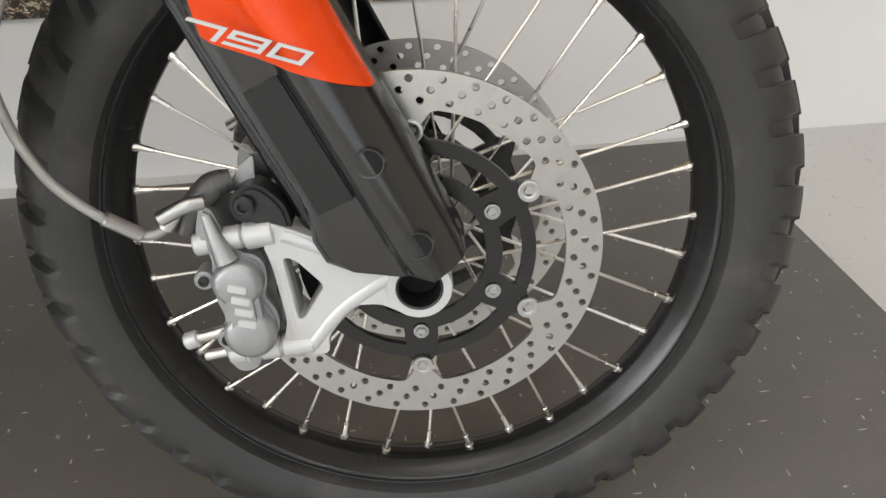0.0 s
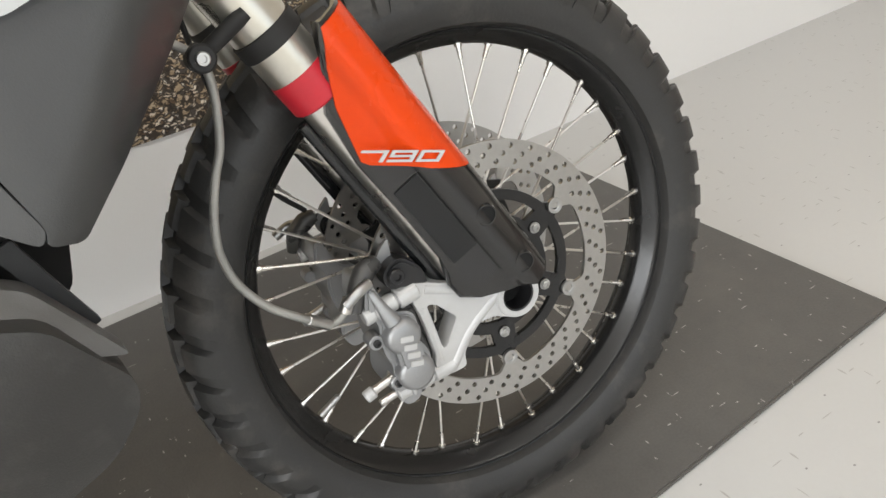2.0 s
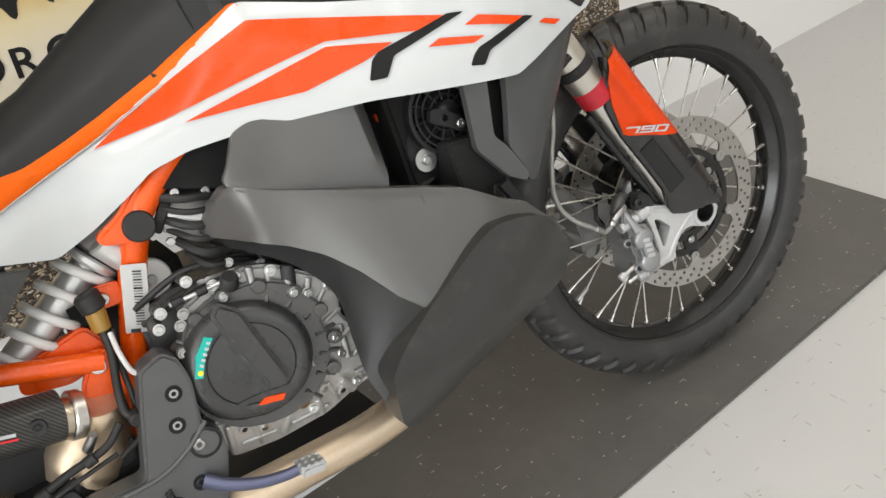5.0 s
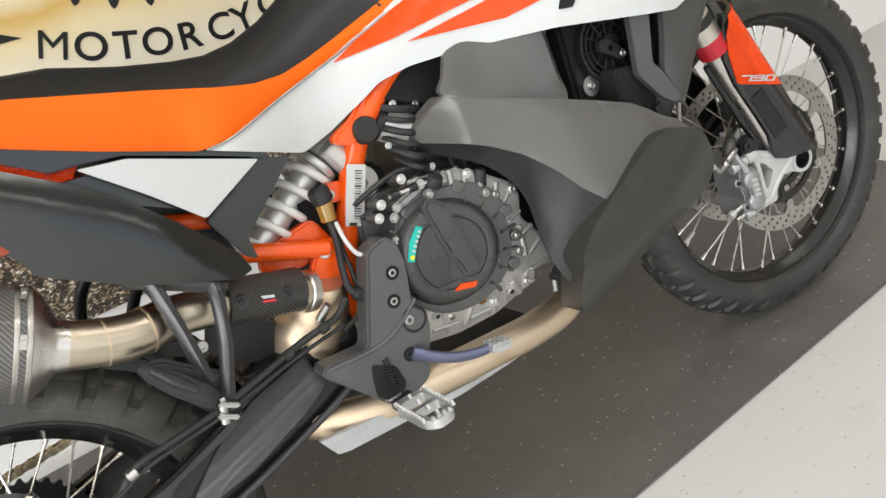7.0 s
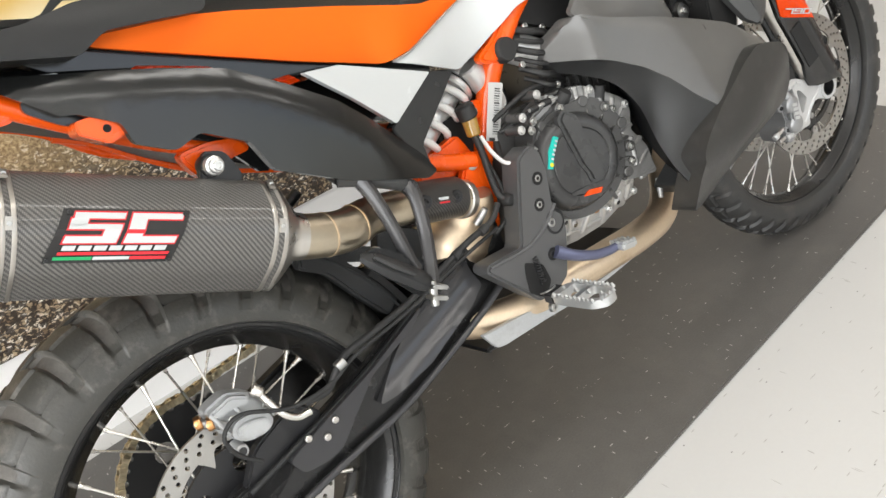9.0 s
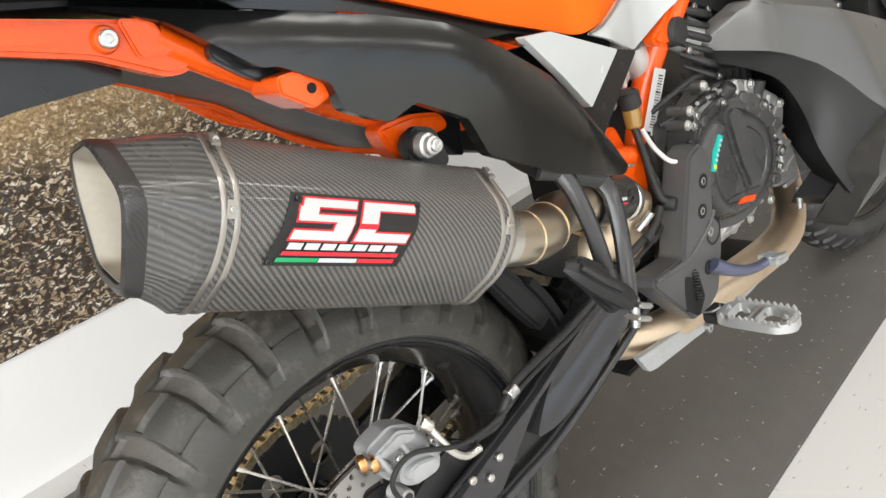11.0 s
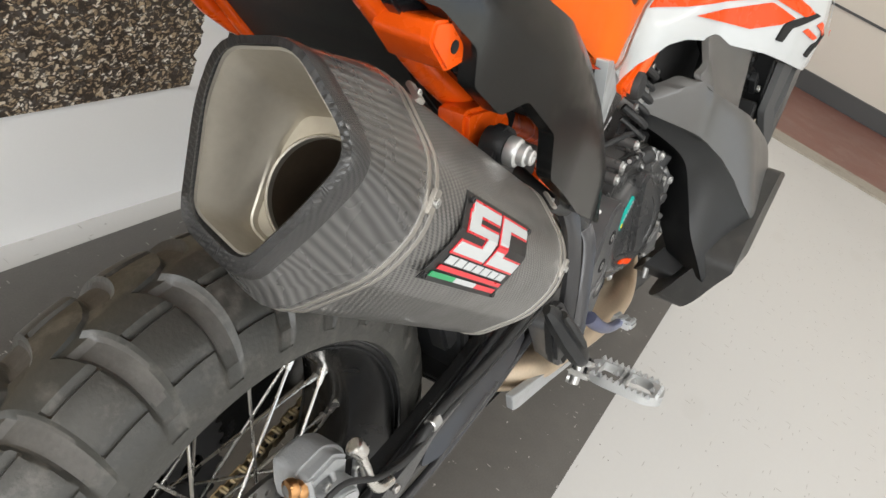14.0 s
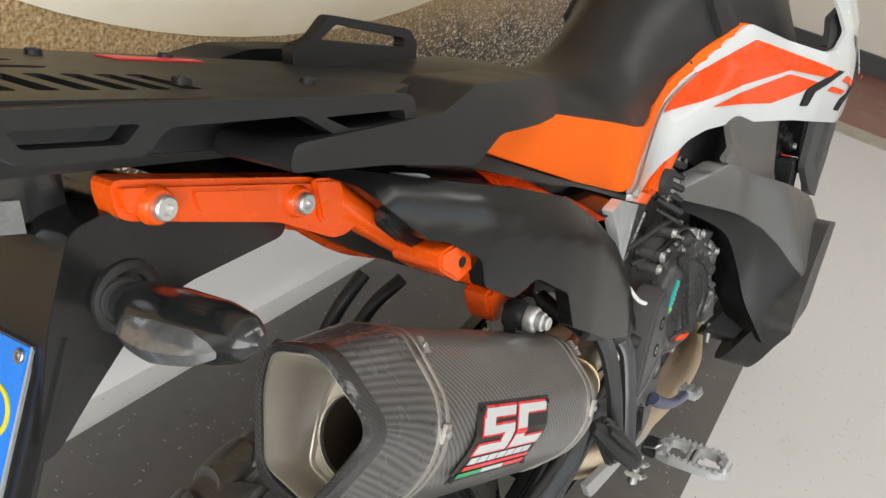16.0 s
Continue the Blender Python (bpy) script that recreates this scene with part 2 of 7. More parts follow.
    for scale, size, colour, stretch, amount in ((13, 0.035, (0.12, 0.11, 0.10), (1, 1.6, 1), 0.7), (9, 0.06, (0.26, 0.245, 0.22), (1, 6, 1), 0.6), (7, 0.06, (0.28, 0.265, 0.24), (5, 1, 1), 0.6), (4, 0.05, (0.22, 0.20, 0.18), (1, 12, 1), 0.45), (5, 0.05, (0.24, 0.22, 0.20), (10, 1, 1), 0.45), (2.6, 0.16, (0.45, 0.435, 0.40), (1, 2, 1), 0.15)):
        warp = n.new("ShaderNodeTexNoise")
        warp.inputs["Scale"].default_value = 20
        mp = n.new("ShaderNodeMapping")
        mp.inputs["Scale"].default_value = stretch
        mp.inputs["Rotation"].default_value = (0, 0, scale)
        ad = n.new("ShaderNodeMix")
        ad.data_type = "VECTOR"
        ad.inputs[0].default_value = 0.06
        l.new(tc.outputs["Object"], mp.inputs[0])
        l.new(mp.outputs[0], ad.inputs[4])
        l.new(warp.outputs["Color"], ad.inputs[5])
        vo = n.new("ShaderNodeTexVoronoi")
        vo.voronoi_dimensions = "2D"
        vo.inputs["Scale"].default_value = scale
        l.new(ad.outputs[1], vo.inputs["Vector"])
        pick = n.new("ShaderNodeSeparateColor")
        l.new(vo.outputs["Color"], pick.inputs[0])
        rare = n.new("ShaderNodeMath")
        rare.operation = "GREATER_THAN"
        rare.inputs[1].default_value = 0.78
        l.new(pick.outputs[0], rare.inputs[0])
        spot = n.new("ShaderNodeMapRange")
        spot.inputs["From Min"].default_value, spot.inputs["From Max"].default_value = size * 0.6, size
        spot.inputs["To Min"].default_value, spot.inputs["To Max"].default_value = amount, 0
        l.new(vo.outputs["Distance"], spot.inputs["Value"])
        both = n.new("ShaderNodeMath")
        both.operation = "MULTIPLY"
        l.new(rare.outputs[0], both.inputs[0])
        l.new(spot.outputs[0], both.inputs[1])
        mx = n.new("ShaderNodeMix")
        mx.data_type = "RGBA"
        mx.inputs[7].default_value = (*colour, 1)
        l.new(both.outputs[0], mx.inputs[0])
        l.new(base, mx.inputs[6])
        base = mx.outputs[2]
    l.new(base, p.inputs["Base Color"])
    return m


def mat_rubber():
    m = mat("black_rubber_mat", (0.100, 0.0945, 0.087), 0.47, vary=0.34, scale=26, fine=240, bump=0.45, rough_vary=0.1, dirt=(0.125, 0.118, 0.106), dirt_amount=0.7, dirt_scale=6)
    nt = m.node_tree
    n, l, p = nt.nodes, nt.links, nt.nodes["Principled BSDF"]
    tc = n.new("ShaderNodeTexCoord")
    base = p.inputs["Base Color"].links[0].from_socket
    for scale, size, stretch, amount in ((13, 0.07, (1, 3.5, 1), 0.8), (19, 0.09, (3, 1, 1), 0.7), (7, 0.07, (1, 9, 1), 0.7), (9, 0.06, (5, 1, 1), 0.6)):
        mp = n.new("ShaderNodeMapping")
        mp.inputs["Scale"].default_value, mp.inputs["Rotation"].default_value = stretch, (0, 0, scale * 1.3)
        l.new(tc.outputs["Object"], mp.inputs[0])
        vo = n.new("ShaderNodeTexVoronoi")
        vo.voronoi_dimensions = "2D"
        vo.inputs["Scale"].default_value = scale
        l.new(mp.outputs[0], vo.inputs["Vector"])
        pick = n.new("ShaderNodeSeparateColor")
        l.new(vo.outputs["Color"], pick.inputs[0])
        rare = n.new("ShaderNodeMath")
        rare.operation = "GREATER_THAN"
        rare.inputs[1].default_value = 0.83
        l.new(pick.outputs[0], rare.inputs[0])
        spot = n.new("ShaderNodeMapRange")
        spot.inputs["From Min"].default_value, spot.inputs["From Max"].default_value = size * 0.5, size
        spot.inputs["To Min"].default_value, spot.inputs["To Max"].default_value = amount, 0
        l.new(vo.outputs["Distance"], spot.inputs["Value"])
        ragged = n.new("ShaderNodeTexNoise")
        ragged.inputs["Scale"].default_value = 120
        l.new(tc.outputs["Object"], ragged.inputs["Vector"])
        cut = n.new("ShaderNodeMath")
        cut.operation = "GREATER_THAN"
        cut.inputs[1].default_value = 0.5
        l.new(ragged.outputs["Fac"], cut.inputs[0])
        both, three = n.new("ShaderNodeMath"), n.new("ShaderNodeMath")
        both.operation = three.operation = "MULTIPLY"
        l.new(rare.outputs[0], both.inputs[0])
        l.new(spot.outputs[0], both.inputs[1])
        l.new(both.outputs[0], three.inputs[0])
        l.new(cut.outputs[0], three.inputs[1])
        mx = n.new("ShaderNodeMix")
        mx.data_type = "RGBA"
        mx.inputs[7].default_value = (0.52, 0.50, 0.47, 1)
        l.new(three.outputs[0], mx.inputs[0])
        l.new(base, mx.inputs[6])
        base = mx.outputs[2]
    l.new(base, p.inputs["Base Color"])
    return m


def gravel_print():
    """A printed photograph: pebbles below, fading into golden sand above."""
    m = mat("printed_gravel", (0.3, 0.25, 0.2), 0.5, vary=0.0, bump=0.0)
    nt = m.node_tree
    n, l, p = nt.nodes, nt.links, nt.nodes["Principled BSDF"]
    tc = n.new("ShaderNodeTexCoord")
    sp = n.new("ShaderNodeSeparateXYZ")
    l.new(tc.outputs["Object"], sp.inputs[0])
    warp = n.new("ShaderNodeTexNoise")
    warp.inputs["Scale"].default_value, warp.inputs["Detail"].default_value = 55, 3
    l.new(tc.outputs["Object"], warp.inputs["Vector"])
    ad = n.new("ShaderNodeMix")
    ad.data_type = "VECTOR"
    ad.inputs[0].default_value = 0.035
    l.new(tc.outputs["Object"], ad.inputs[4])
    l.new(warp.outputs["Color"], ad.inputs[5])
    mp = n.new("ShaderNodeMapping")
    mp.inputs["Scale"].default_value = (1, 1, 2.1)
    l.new(ad.outputs[1], mp.inputs[0])
    stones = n.new("ShaderNodeTexVoronoi")
    stones.inputs["Scale"].default_value = 84
    l.new(mp.outputs[0], stones.inputs["Vector"])
    blot = n.new("ShaderNodeTexNoise")
    blot.inputs["Scale"].default_value, blot.inputs["Detail"].default_value = 9, 5
    l.new(tc.outputs["Object"], blot.inputs["Vector"])
    tone = n.new("ShaderNodeSeparateColor")
    l.new(stones.outputs["Color"], tone.inputs[0])
    light = n.new("ShaderNodeValToRGB")
    cr = light.color_ramp
    cr.elements[0].position, cr.elements[0].color = 0.0, (0.13, 0.085, 0.05, 1)
    cr.elements[1].position, cr.elements[1].color = 1.0, (0.92, 0.87, 0.76, 1)
    e = cr.elements.new(0.55)
    e.color = (0.52, 0.40, 0.26, 1)
    l.new(tone.outputs[1], light.inputs[0])
    gap = n.new("ShaderNodeMapRange")
    gap.inputs["From Min"].default_value, gap.inputs["From Max"].default_value = 0.30, 0.52
    gap.inputs["To Min"].default_value, gap.inputs["To Max"].default_value = 0.0, 0.93
    l.new(stones.outputs["Distance"], gap.inputs["Value"])
    dark = n.new("ShaderNodeMix")
    dark.data_type = "RGBA"
    dark.inputs[7].default_value = (0.02, 0.014, 0.012, 1)
    l.new(gap.outputs[0], dark.inputs[0])
    l.new(light.outputs[0], dark.inputs[6])
    sand = n.new("ShaderNodeTexNoise")
    sand.inputs["Scale"].default_value, sand.inputs["Detail"].default_value = 160, 4
    l.new(tc.outputs["Object"], sand.inputs["Vector"])
    gold = n.new("ShaderNodeValToRGB")
    gold.color_ramp.elements[0].position, gold.color_ramp.elements[0].color = 0.35, (0.22, 0.13, 0.055, 1)
    gold.color_ramp.elements[1].position, gold.color_ramp.elements[1].color = 0.7, (0.62, 0.46, 0.25, 1)
    l.new(sand.outputs["Fac"], gold.inputs[0])
    up = n.new("ShaderNodeMath")
    up.operation = "MULTIPLY_ADD"
    up.inputs[1].default_value = 0.16
    l.new(blot.outputs["Fac"], up.inputs[0])
    l.new(sp.outputs[2], up.inputs[2])
    rise = n.new("ShaderNodeMapRange")
    rise.inputs["From Min"].default_value, rise.inputs["From Max"].default_value = 0.62, 0.80
    l.new(up.outputs[0], rise.inputs["Value"])
    fin = n.new("ShaderNodeMix")
    fin.data_type = "RGBA"
    l.new(rise.outputs[0], fin.inputs[0])
    l.new(dark.outputs[2], fin.inputs[6])
    l.new(gold.outputs[0], fin.inputs[7])
    l.new(fin.outputs[2], p.inputs["Base Color"])
    return m


def cream_print():
    m = mat("printed_cream_sky", (0.8, 0.7, 0.5), 0.5, vary=0.0, bump=0.0)
    nt = m.node_tree
    n, l, p = nt.nodes, nt.links, nt.nodes["Principled BSDF"]
    tc = n.new("ShaderNodeTexCoord")
    sp = n.new("ShaderNodeSeparateXYZ")
    l.new(tc.outputs["Object"], sp.inputs[0])
    blot = n.new("ShaderNodeTexNoise")
    blot.inputs["Scale"].default_value, blot.inputs["Detail"].default_value = 5, 4
    l.new(tc.outputs["Object"], blot.inputs["Vector"])
    up = n.new("ShaderNodeMath")
    up.operation = "MULTIPLY_ADD"
    up.inputs[1].default_value = 0.12
    l.new(blot.outputs["Fac"], up.inputs[0])
    l.new(sp.outputs[2], up.inputs[2])
    ramp = n.new("ShaderNodeValToRGB")
    cr = ramp.color_ramp
    cr.elements[0].position, cr.elements[0].color = 0.0, (0.66, 0.58, 0.42, 1)
    cr.elements[1].position, cr.elements[1].color = 1.0, (0.35, 0.24, 0.10, 1)
    for at, c in ((0.3, (0.82, 0.76, 0.62, 1)), (0.55, (0.80, 0.68, 0.42, 1)), (0.72, (0.62, 0.40, 0.11, 1)), (0.85, (0.78, 0.70, 0.52, 1))):
        e = cr.elements.new(at)
        e.color = c
    rise = n.new("ShaderNodeMapRange")
    rise.inputs["From Min"].default_value, rise.inputs["From Max"].default_value = 0.74, 1.08
    l.new(up.outputs[0], rise.inputs["Value"])
    l.new(rise.outputs[0], ramp.inputs[0])
    l.new(ramp.outputs[0], p.inputs["Base Color"])
    return m


FLOOR, MAT, GRAVEL, CREAM = floor_paint(), mat_rubber(), gravel_print(), cream_print()


# ---- building blocks ----
def part(name, bm, material, parent=None, label="", smooth=40, at=None):
    """Links a bmesh as one mesh object under a thing or a part."""
    me = bpy.data.meshes.new(name)
    bmesh.ops.recalc_face_normals(bm, faces=bm.faces)
    bm.to_mesh(me)
    bm.free()
    me.materials.append(material)
    if smooth:
        me.polygons.foreach_set("use_smooth", [True] * len(me.polygons))
        me.set_sharp_from_angle(angle=radians(smooth))
    ob = new(name, me)
    ob.parent = parent
    if at is not None:
        ob.matrix_basis = at
    if label:
        ob["label"] = label
    return ob


def piece(name, me, parent, at, label=""):
    """One more object on a mesh that is there already."""
    ob = new(name, me)
    ob.parent = parent
    ob.matrix_basis = at
    if label:
        ob["label"] = label
    return ob


def rounded(pts, r=0.006, n=3):
    """A closed outline with its corners rounded."""
    out = []
    for i, p in enumerate(pts):
        p, a, b = Vector(p), Vector(pts[i - 1]), Vector(pts[(i + 1) % len(pts)])
        ra, rb = min(r, (a - p).length * 0.45), min(r, (b - p).length * 0.45)
        s, e = p + (a - p).normalized() * ra, p + (b - p).normalized() * rb
        for k in range(n + 1):
            t = k / n
            out.append(tuple((1 - t) ** 2 * s + 2 * t * (1 - t) * p + t * t * e))
    return out


def circle(cx, cz, r, n=24, a0=0.0):
    return [(cx + r * math.cos(a0 + 2 * math.pi * i / n), cz + r * math.sin(a0 + 2 * math.pi * i / n)) for i in range(n)]


def soften(bm, width, angle=35, seg=2):
    bm.normal_update()
    edges = [e for e in bm.edges if e.is_manifold and e.calc_face_angle(0) > radians(angle)]
    if edges and width:
        bmesh.ops.bevel(bm, geom=edges, offset=width, segments=seg, affect="EDGES", clamp_overlap=True)


def plate(outline, y0, y1, holes=(), bevel=0.0015):
    """A flat piece with holes, drawn in x and z, from y0 to y1."""
    bm = bmesh.new()
    edges = []
    for loop in (outline, *holes):
        vs = [bm.verts.new((x, y0, z)) for x, z in loop]
        edges += [bm.edges.new((vs[i - 1], vs[i])) for i in range(len(vs))]
    if holes:
        bmesh.ops.triangle_fill(bm, use_beauty=True, use_dissolve=False, edges=edges)
    else:
        bm.faces.new(bm.verts)
    got = bmesh.ops.extrude_face_region(bm, geom=list(bm.faces))
    for v in got["geom"]:
        if isinstance(v, bmesh.types.BMVert):
            v.co.y = y1
    bmesh.ops.recalc_face_normals(bm, faces=bm.faces)
    if bevel:
        soften(bm, bevel, 50)
    return bm


def panel(outline, height, thick=0.004, step=0.03, bevel=0.002, corner=0.008):
    """A thin curved piece, drawn in x and z; height(x, z) gives its outer y (to the right side: minus)."""
    bm = bmesh.new()
    pts = rounded(outline, corner) if corner else outline
    bm.faces.new([bm.verts.new((x, 0, z)) for x, z in pts])
    for axis in (0, 2):
        lo, hi = min(v.co[axis] for v in bm.verts), max(v.co[axis] for v in bm.verts)
        for k in range(1, int((hi - lo) / step) + 1):
            co, no = [0, 0, 0], [0, 0, 0]
            co[axis], no[axis] = lo + k * step, 1
            bmesh.ops.bisect_plane(bm, geom=[*bm.verts, *bm.edges, *bm.faces], plane_co=co, plane_no=no, dist=1e-5)
    for v in bm.verts:
        v.co.y = height(v.co.x, v.co.z)
    got = bmesh.ops.extrude_face_region(bm, geom=list(bm.faces))
    for v in got["geom"]:
        if isinstance(v, bmesh.types.BMVert):
            v.co.y += thick
    bmesh.ops.recalc_face_normals(bm, faces=bm.faces)
    if bevel:
        soften(bm, bevel, 60)
    return bm


def curve(points, n=8):
    """A smooth way through points."""
    p = [Vector(q) for q in points]
    if len(p) < 3:
        return p
    p = [2 * p[0] - p[1], *p, 2 * p[-1] - p[-2]]
    out = []
    for a, b, c, d in zip(p, p[1:], p[2:], p[3:]):
        for k in range(n):
            t = k / n
            out.append(0.5 * (2 * b + (c - a) * t + (2 * a - 5 * b + 4 * c - d) * t * t + (3 * b - a - 3 * c + d) * t ** 3))
    return [*out, p[-2]]


def tube(points, r, seg=12, n=8, smooth=True, flat=1.0, bm=None):
    """A pipe along points; r: a radius, or one for each point."""
    bm = bm or bmesh.new()
    way = curve(points, n) if smooth else [Vector(q) for q in points]
    rs = [r] * len(way) if isinstance(r, (int, float)) else [float(q) for q in np.interp(np.linspace(0, 1, len(way)), np.linspace(0, 1, len(r)), r)]
    side, rings = None, []
    for i, p in enumerate(way):
        d = (way[min(i + 1, len(way) - 1)] - way[max(i - 1, 0)]).normalized()
        if side is None:
            side = d.orthogonal().normalized()
        side = (side - d * side.dot(d)).normalized()
        other = d.cross(side)
        rings.append([bm.verts.new(p + rs[i] * (math.cos(a) * side + flat * math.sin(a) * other)) for a in np.arange(seg) * 2 * math.pi / seg])
    for a, b in zip(rings, rings[1:]):
        for i in range(seg):
            bm.faces.new((a[i - 1], a[i], b[i], b[i - 1]))
    bm.faces.new(rings[0])
    bm.faces.new(rings[-1])
    return bm


def rod(a, b, r, r2=None, seg=16, chamfer=0.0, bm=None):
    """A straight round bar with chamfered ends."""
    a, b = Vector(a), Vector(b)
    r2 = r if r2 is None else r2
    d = (b - a).normalized()
    pts, rs = [a, b], [r, r2]
    if chamfer:
        pts, rs = [a, a + d * chamfer, b - d * chamfer, b], [r - chamfer, r, r2, r2 - chamfer]
    bm = bm or bmesh.new()
    side = d.orthogonal().normalized()
    other = d.cross(side)
    rings = [[bm.verts.new(p + q * (math.cos(t) * side + math.sin(t) * other)) for t in np.arange(seg) * 2 * math.pi / seg] for p, q in zip(pts, rs)]
    for x, y in zip(rings, rings[1:]):
        for i in range(seg):
            bm.faces.new((x[i - 1], x[i], y[i], y[i - 1]))
    bm.faces.new(rings[0])
    bm.faces.new(rings[-1])
    return bm


def lathe(profile, seg=64, cx=0.0, cz=0.0, closed=True, a0=0.0, a1=2 * math.pi, lift=None, twist=None):
    """A body turned about the y axis: profile of (radius, y). lift(angle, i): extra radius at profile point i."""
    bm = bmesh.new()
    full = abs(a1 - a0 - 2 * math.pi) < 1e-6
    count = seg if full else seg + 1
    rings = []
    for k in range(count):
        a = a0 + (a1 - a0) * k / seg
        ring = []
        for i, (r, y) in enumerate(profile):
            q, b = r + (lift(a, i) if lift else 0), a + (twist[i] if twist else 0)
            ring.append(bm.verts.new((cx + q * math.cos(b), y, cz + q * math.sin(b))))
        rings.append(ring)
    m = len(profile)
    for k in range(seg):
        a, b = rings[k], rings[(k + 1) % count]
        for i in range(m if closed else m - 1):
            j = (i + 1) % m
            bm.faces.new((a[i], a[j], b[j], b[i]))
    if not full and closed:
        bm.faces.new(rings[0])
        bm.faces.new(rings[-1])
    return bm


def loft(loops, cap=True):
    bm = bmesh.new()
    rings = [[bm.verts.new(p) for p in loop] for loop in loops]
    n = len(rings[0])
    for a, b in zip(rings, rings[1:]):
        for i in range(n):
            bm.faces.new((a[i - 1], a[i], b[i], b[i - 1]))
    if cap:
        bm.faces.new(rings[0])
        bm.faces.new(rings[-1])
    return bm


def box(cx, cy, cz, sx, sy, sz, bevel=0.003, turn=None, bm=None):
    bm = bm or bmesh.new()
    made = bmesh.ops.create_cube(bm, size=1)["verts"]
    for v in made:
        v.co = Vector((v.co.x * sx, v.co.y * sy, v.co.z * sz))
        if turn:
            v.co = turn @ v.co
        v.co += Vector((cx, cy, cz))
    if bevel:
        soften(bm, bevel, 50)
    return bm


def facing(at, out, up=(0, 0, 1)):
    """The pose of a thing whose z points along out."""
    z = Vector(out).normalized()
    x = Vector(up).cross(z)
    x = x.normalized() if x.length > 1e-4 else Vector((1, 0, 0))
    return Matrix.Translation(at) @ Matrix((x, z.cross(x), z)).transposed().to_4x4()


def lettering(text, size, depth=0.0006, stretch=1.0, slant=0.0, bold=0.0):
    """A mesh of flat letters, left-aligned on the x axis."""
    cu = bpy.data.curves.new("letters", "FONT")
    cu.body, cu.size, cu.extrude, cu.shear, cu.offset = text, size, depth, slant, bold
    ob = new("letters", cu)
    me = bpy.data.meshes.new_from_object(ob.evaluated_get(bpy.context.evaluated_depsgraph_get()))
    bpy.data.objects.remove(ob)
    bpy.data.curves.remove(cu)
    for v in me.vertices:
        v.co.x *= stretch
    return me


def bolt_mesh(hexagon, recess=True):
    """A bolt head of radius 1 with its washer, z outwards."""
    bm = bmesh.new()
    n = 6 if hexagon else 20
    rings = [(1.25, 0.0, 20), (1.25, 0.12, 20)] if hexagon else []
    def ring(r, z, k):
        return [bm.verts.new((r * math.cos(2 * math.pi * i / k), r * math.sin(2 * math.pi * i / k), z)) for i in range(k)]
    if hexagon:
        a, b = ring(1.25, -0.1, 20), ring(1.25, 0.14, 20)
        for i in range(20):
            bm.faces.new((a[i - 1], a[i], b[i], b[i - 1]))
        bm.faces.new(b)
    loops = [ring(r, z, n) for r, z in ((1.0, -0.1), (1.0, 0.6), (0.86, 0.75), (0.5, 0.75), (0.45, 0.4))]
    for a, b in zip(loops, loops[1:]):
        for i in range(n):
            bm.faces.new((a[i - 1], a[i], b[i], b[i - 1]))
    bm.faces.new(loops[-1])
    me = bpy.data.meshes.new("bolt")
    bmesh.ops.recalc_face_normals(bm, faces=bm.faces)
    bm.to_mesh(me)
    bm.free()
    me.polygons.foreach_set("use_smooth", [True] * len(me.polygons))
    me.set_sharp_from_angle(angle=radians(35))
    return me


BOLTS = {}


def bolt(at, r, parent, out=(0, -1, 0), material=ZINC, hexagon=False, name="bolt"):
    key = (material.name, hexagon)
    if key not in BOLTS:
        BOLTS[key] = bolt_mesh(hexagon)
        BOLTS[key].materials.append(material)
    return piece(name, BOLTS[key], parent, facing(at, out) @ Matrix.Scale(r, 4))


# ---- the room ----
def slab(name, x0, y0, z0, x1, y1, z1, material, label, category, holes=None):
    bm = box((x0 + x1) / 2, (y0 + y1) / 2, (z0 + z1) / 2, x1 - x0, y1 - y0, z1 - z0, 0)
    return tagged(part(name, bm, material, None, smooth=0), label, category, kind="structure")


X0, X1 = LENGTH
slab("floor", X0 - 0.2, NEAR - 0.2, LOW - 0.15, X1 + 0.2, BACK + 0.2, LOW, FLOOR, "pale grey painted concrete floor with scuffs and specks", "floor")
slab("ceiling", X0 - 0.2, NEAR - 0.2, 2.9, X1 + 0.2, BACK + 0.2, 3.05, CEIL, "plain off-white painted ceiling over the showroom", "ceiling")
slab("wall_back", X0 - 0.2, BACK, LOW, X1 + 0.2, BACK + 0.2, 2.9, WALL, "white painted wall behind the motorcycle", "wall")
slab("wall_end", X1, NEAR, LOW, X1 + 0.2, BACK, 2.9, BEIGE, "beige painted wall beyond the brown floor strip", "wall")
slab("skirting", X1 - 0.03, NEAR, LOW + 0.008, X1 - 0.002, BACK, 0.118, SHROUD, "dark grey skirting board along the beige wall", "skirting")
slab("wall_trim", X1 - 0.012, NEAR, 0.530, X1 - 0.002, BACK, 0.546, SHROUD, "thin dark trim line along the beige wall", "trim")
slab("floor_strip", 4.136, NEAR, LOW, X1 - 0.002, BACK - 0.002, LOW + 0.006, BROWN, "red-brown floor covering along the end wall", "floor")
slab("floor_edge", 3.955, NEAR, LOW, 4.132, BACK - 0.002, LOW + 0.008, THRESHOLD, "worn greyish tan threshold strip beside the brown floor", "trim")


def wall_with_window(name, axis, at, lo, hi, w0, w1, z0, z1, label):
    """A wall in four pieces of one mesh round an opening."""
    bm = bmesh.new()
    a, b = (at - 0.2, at)
    for p0, p1, q0, q1 in ((lo, w0, LOW, 2.9), (w1, hi, LOW, 2.9), (w0, w1, LOW, z0), (w0, w1, z1, 2.9)):
        if axis == 1:
            box((p0 + p1) / 2, (a + b) / 2, (q0 + q1) / 2, p1 - p0, b - a, q1 - q0, 0, bm=bm)
        else:
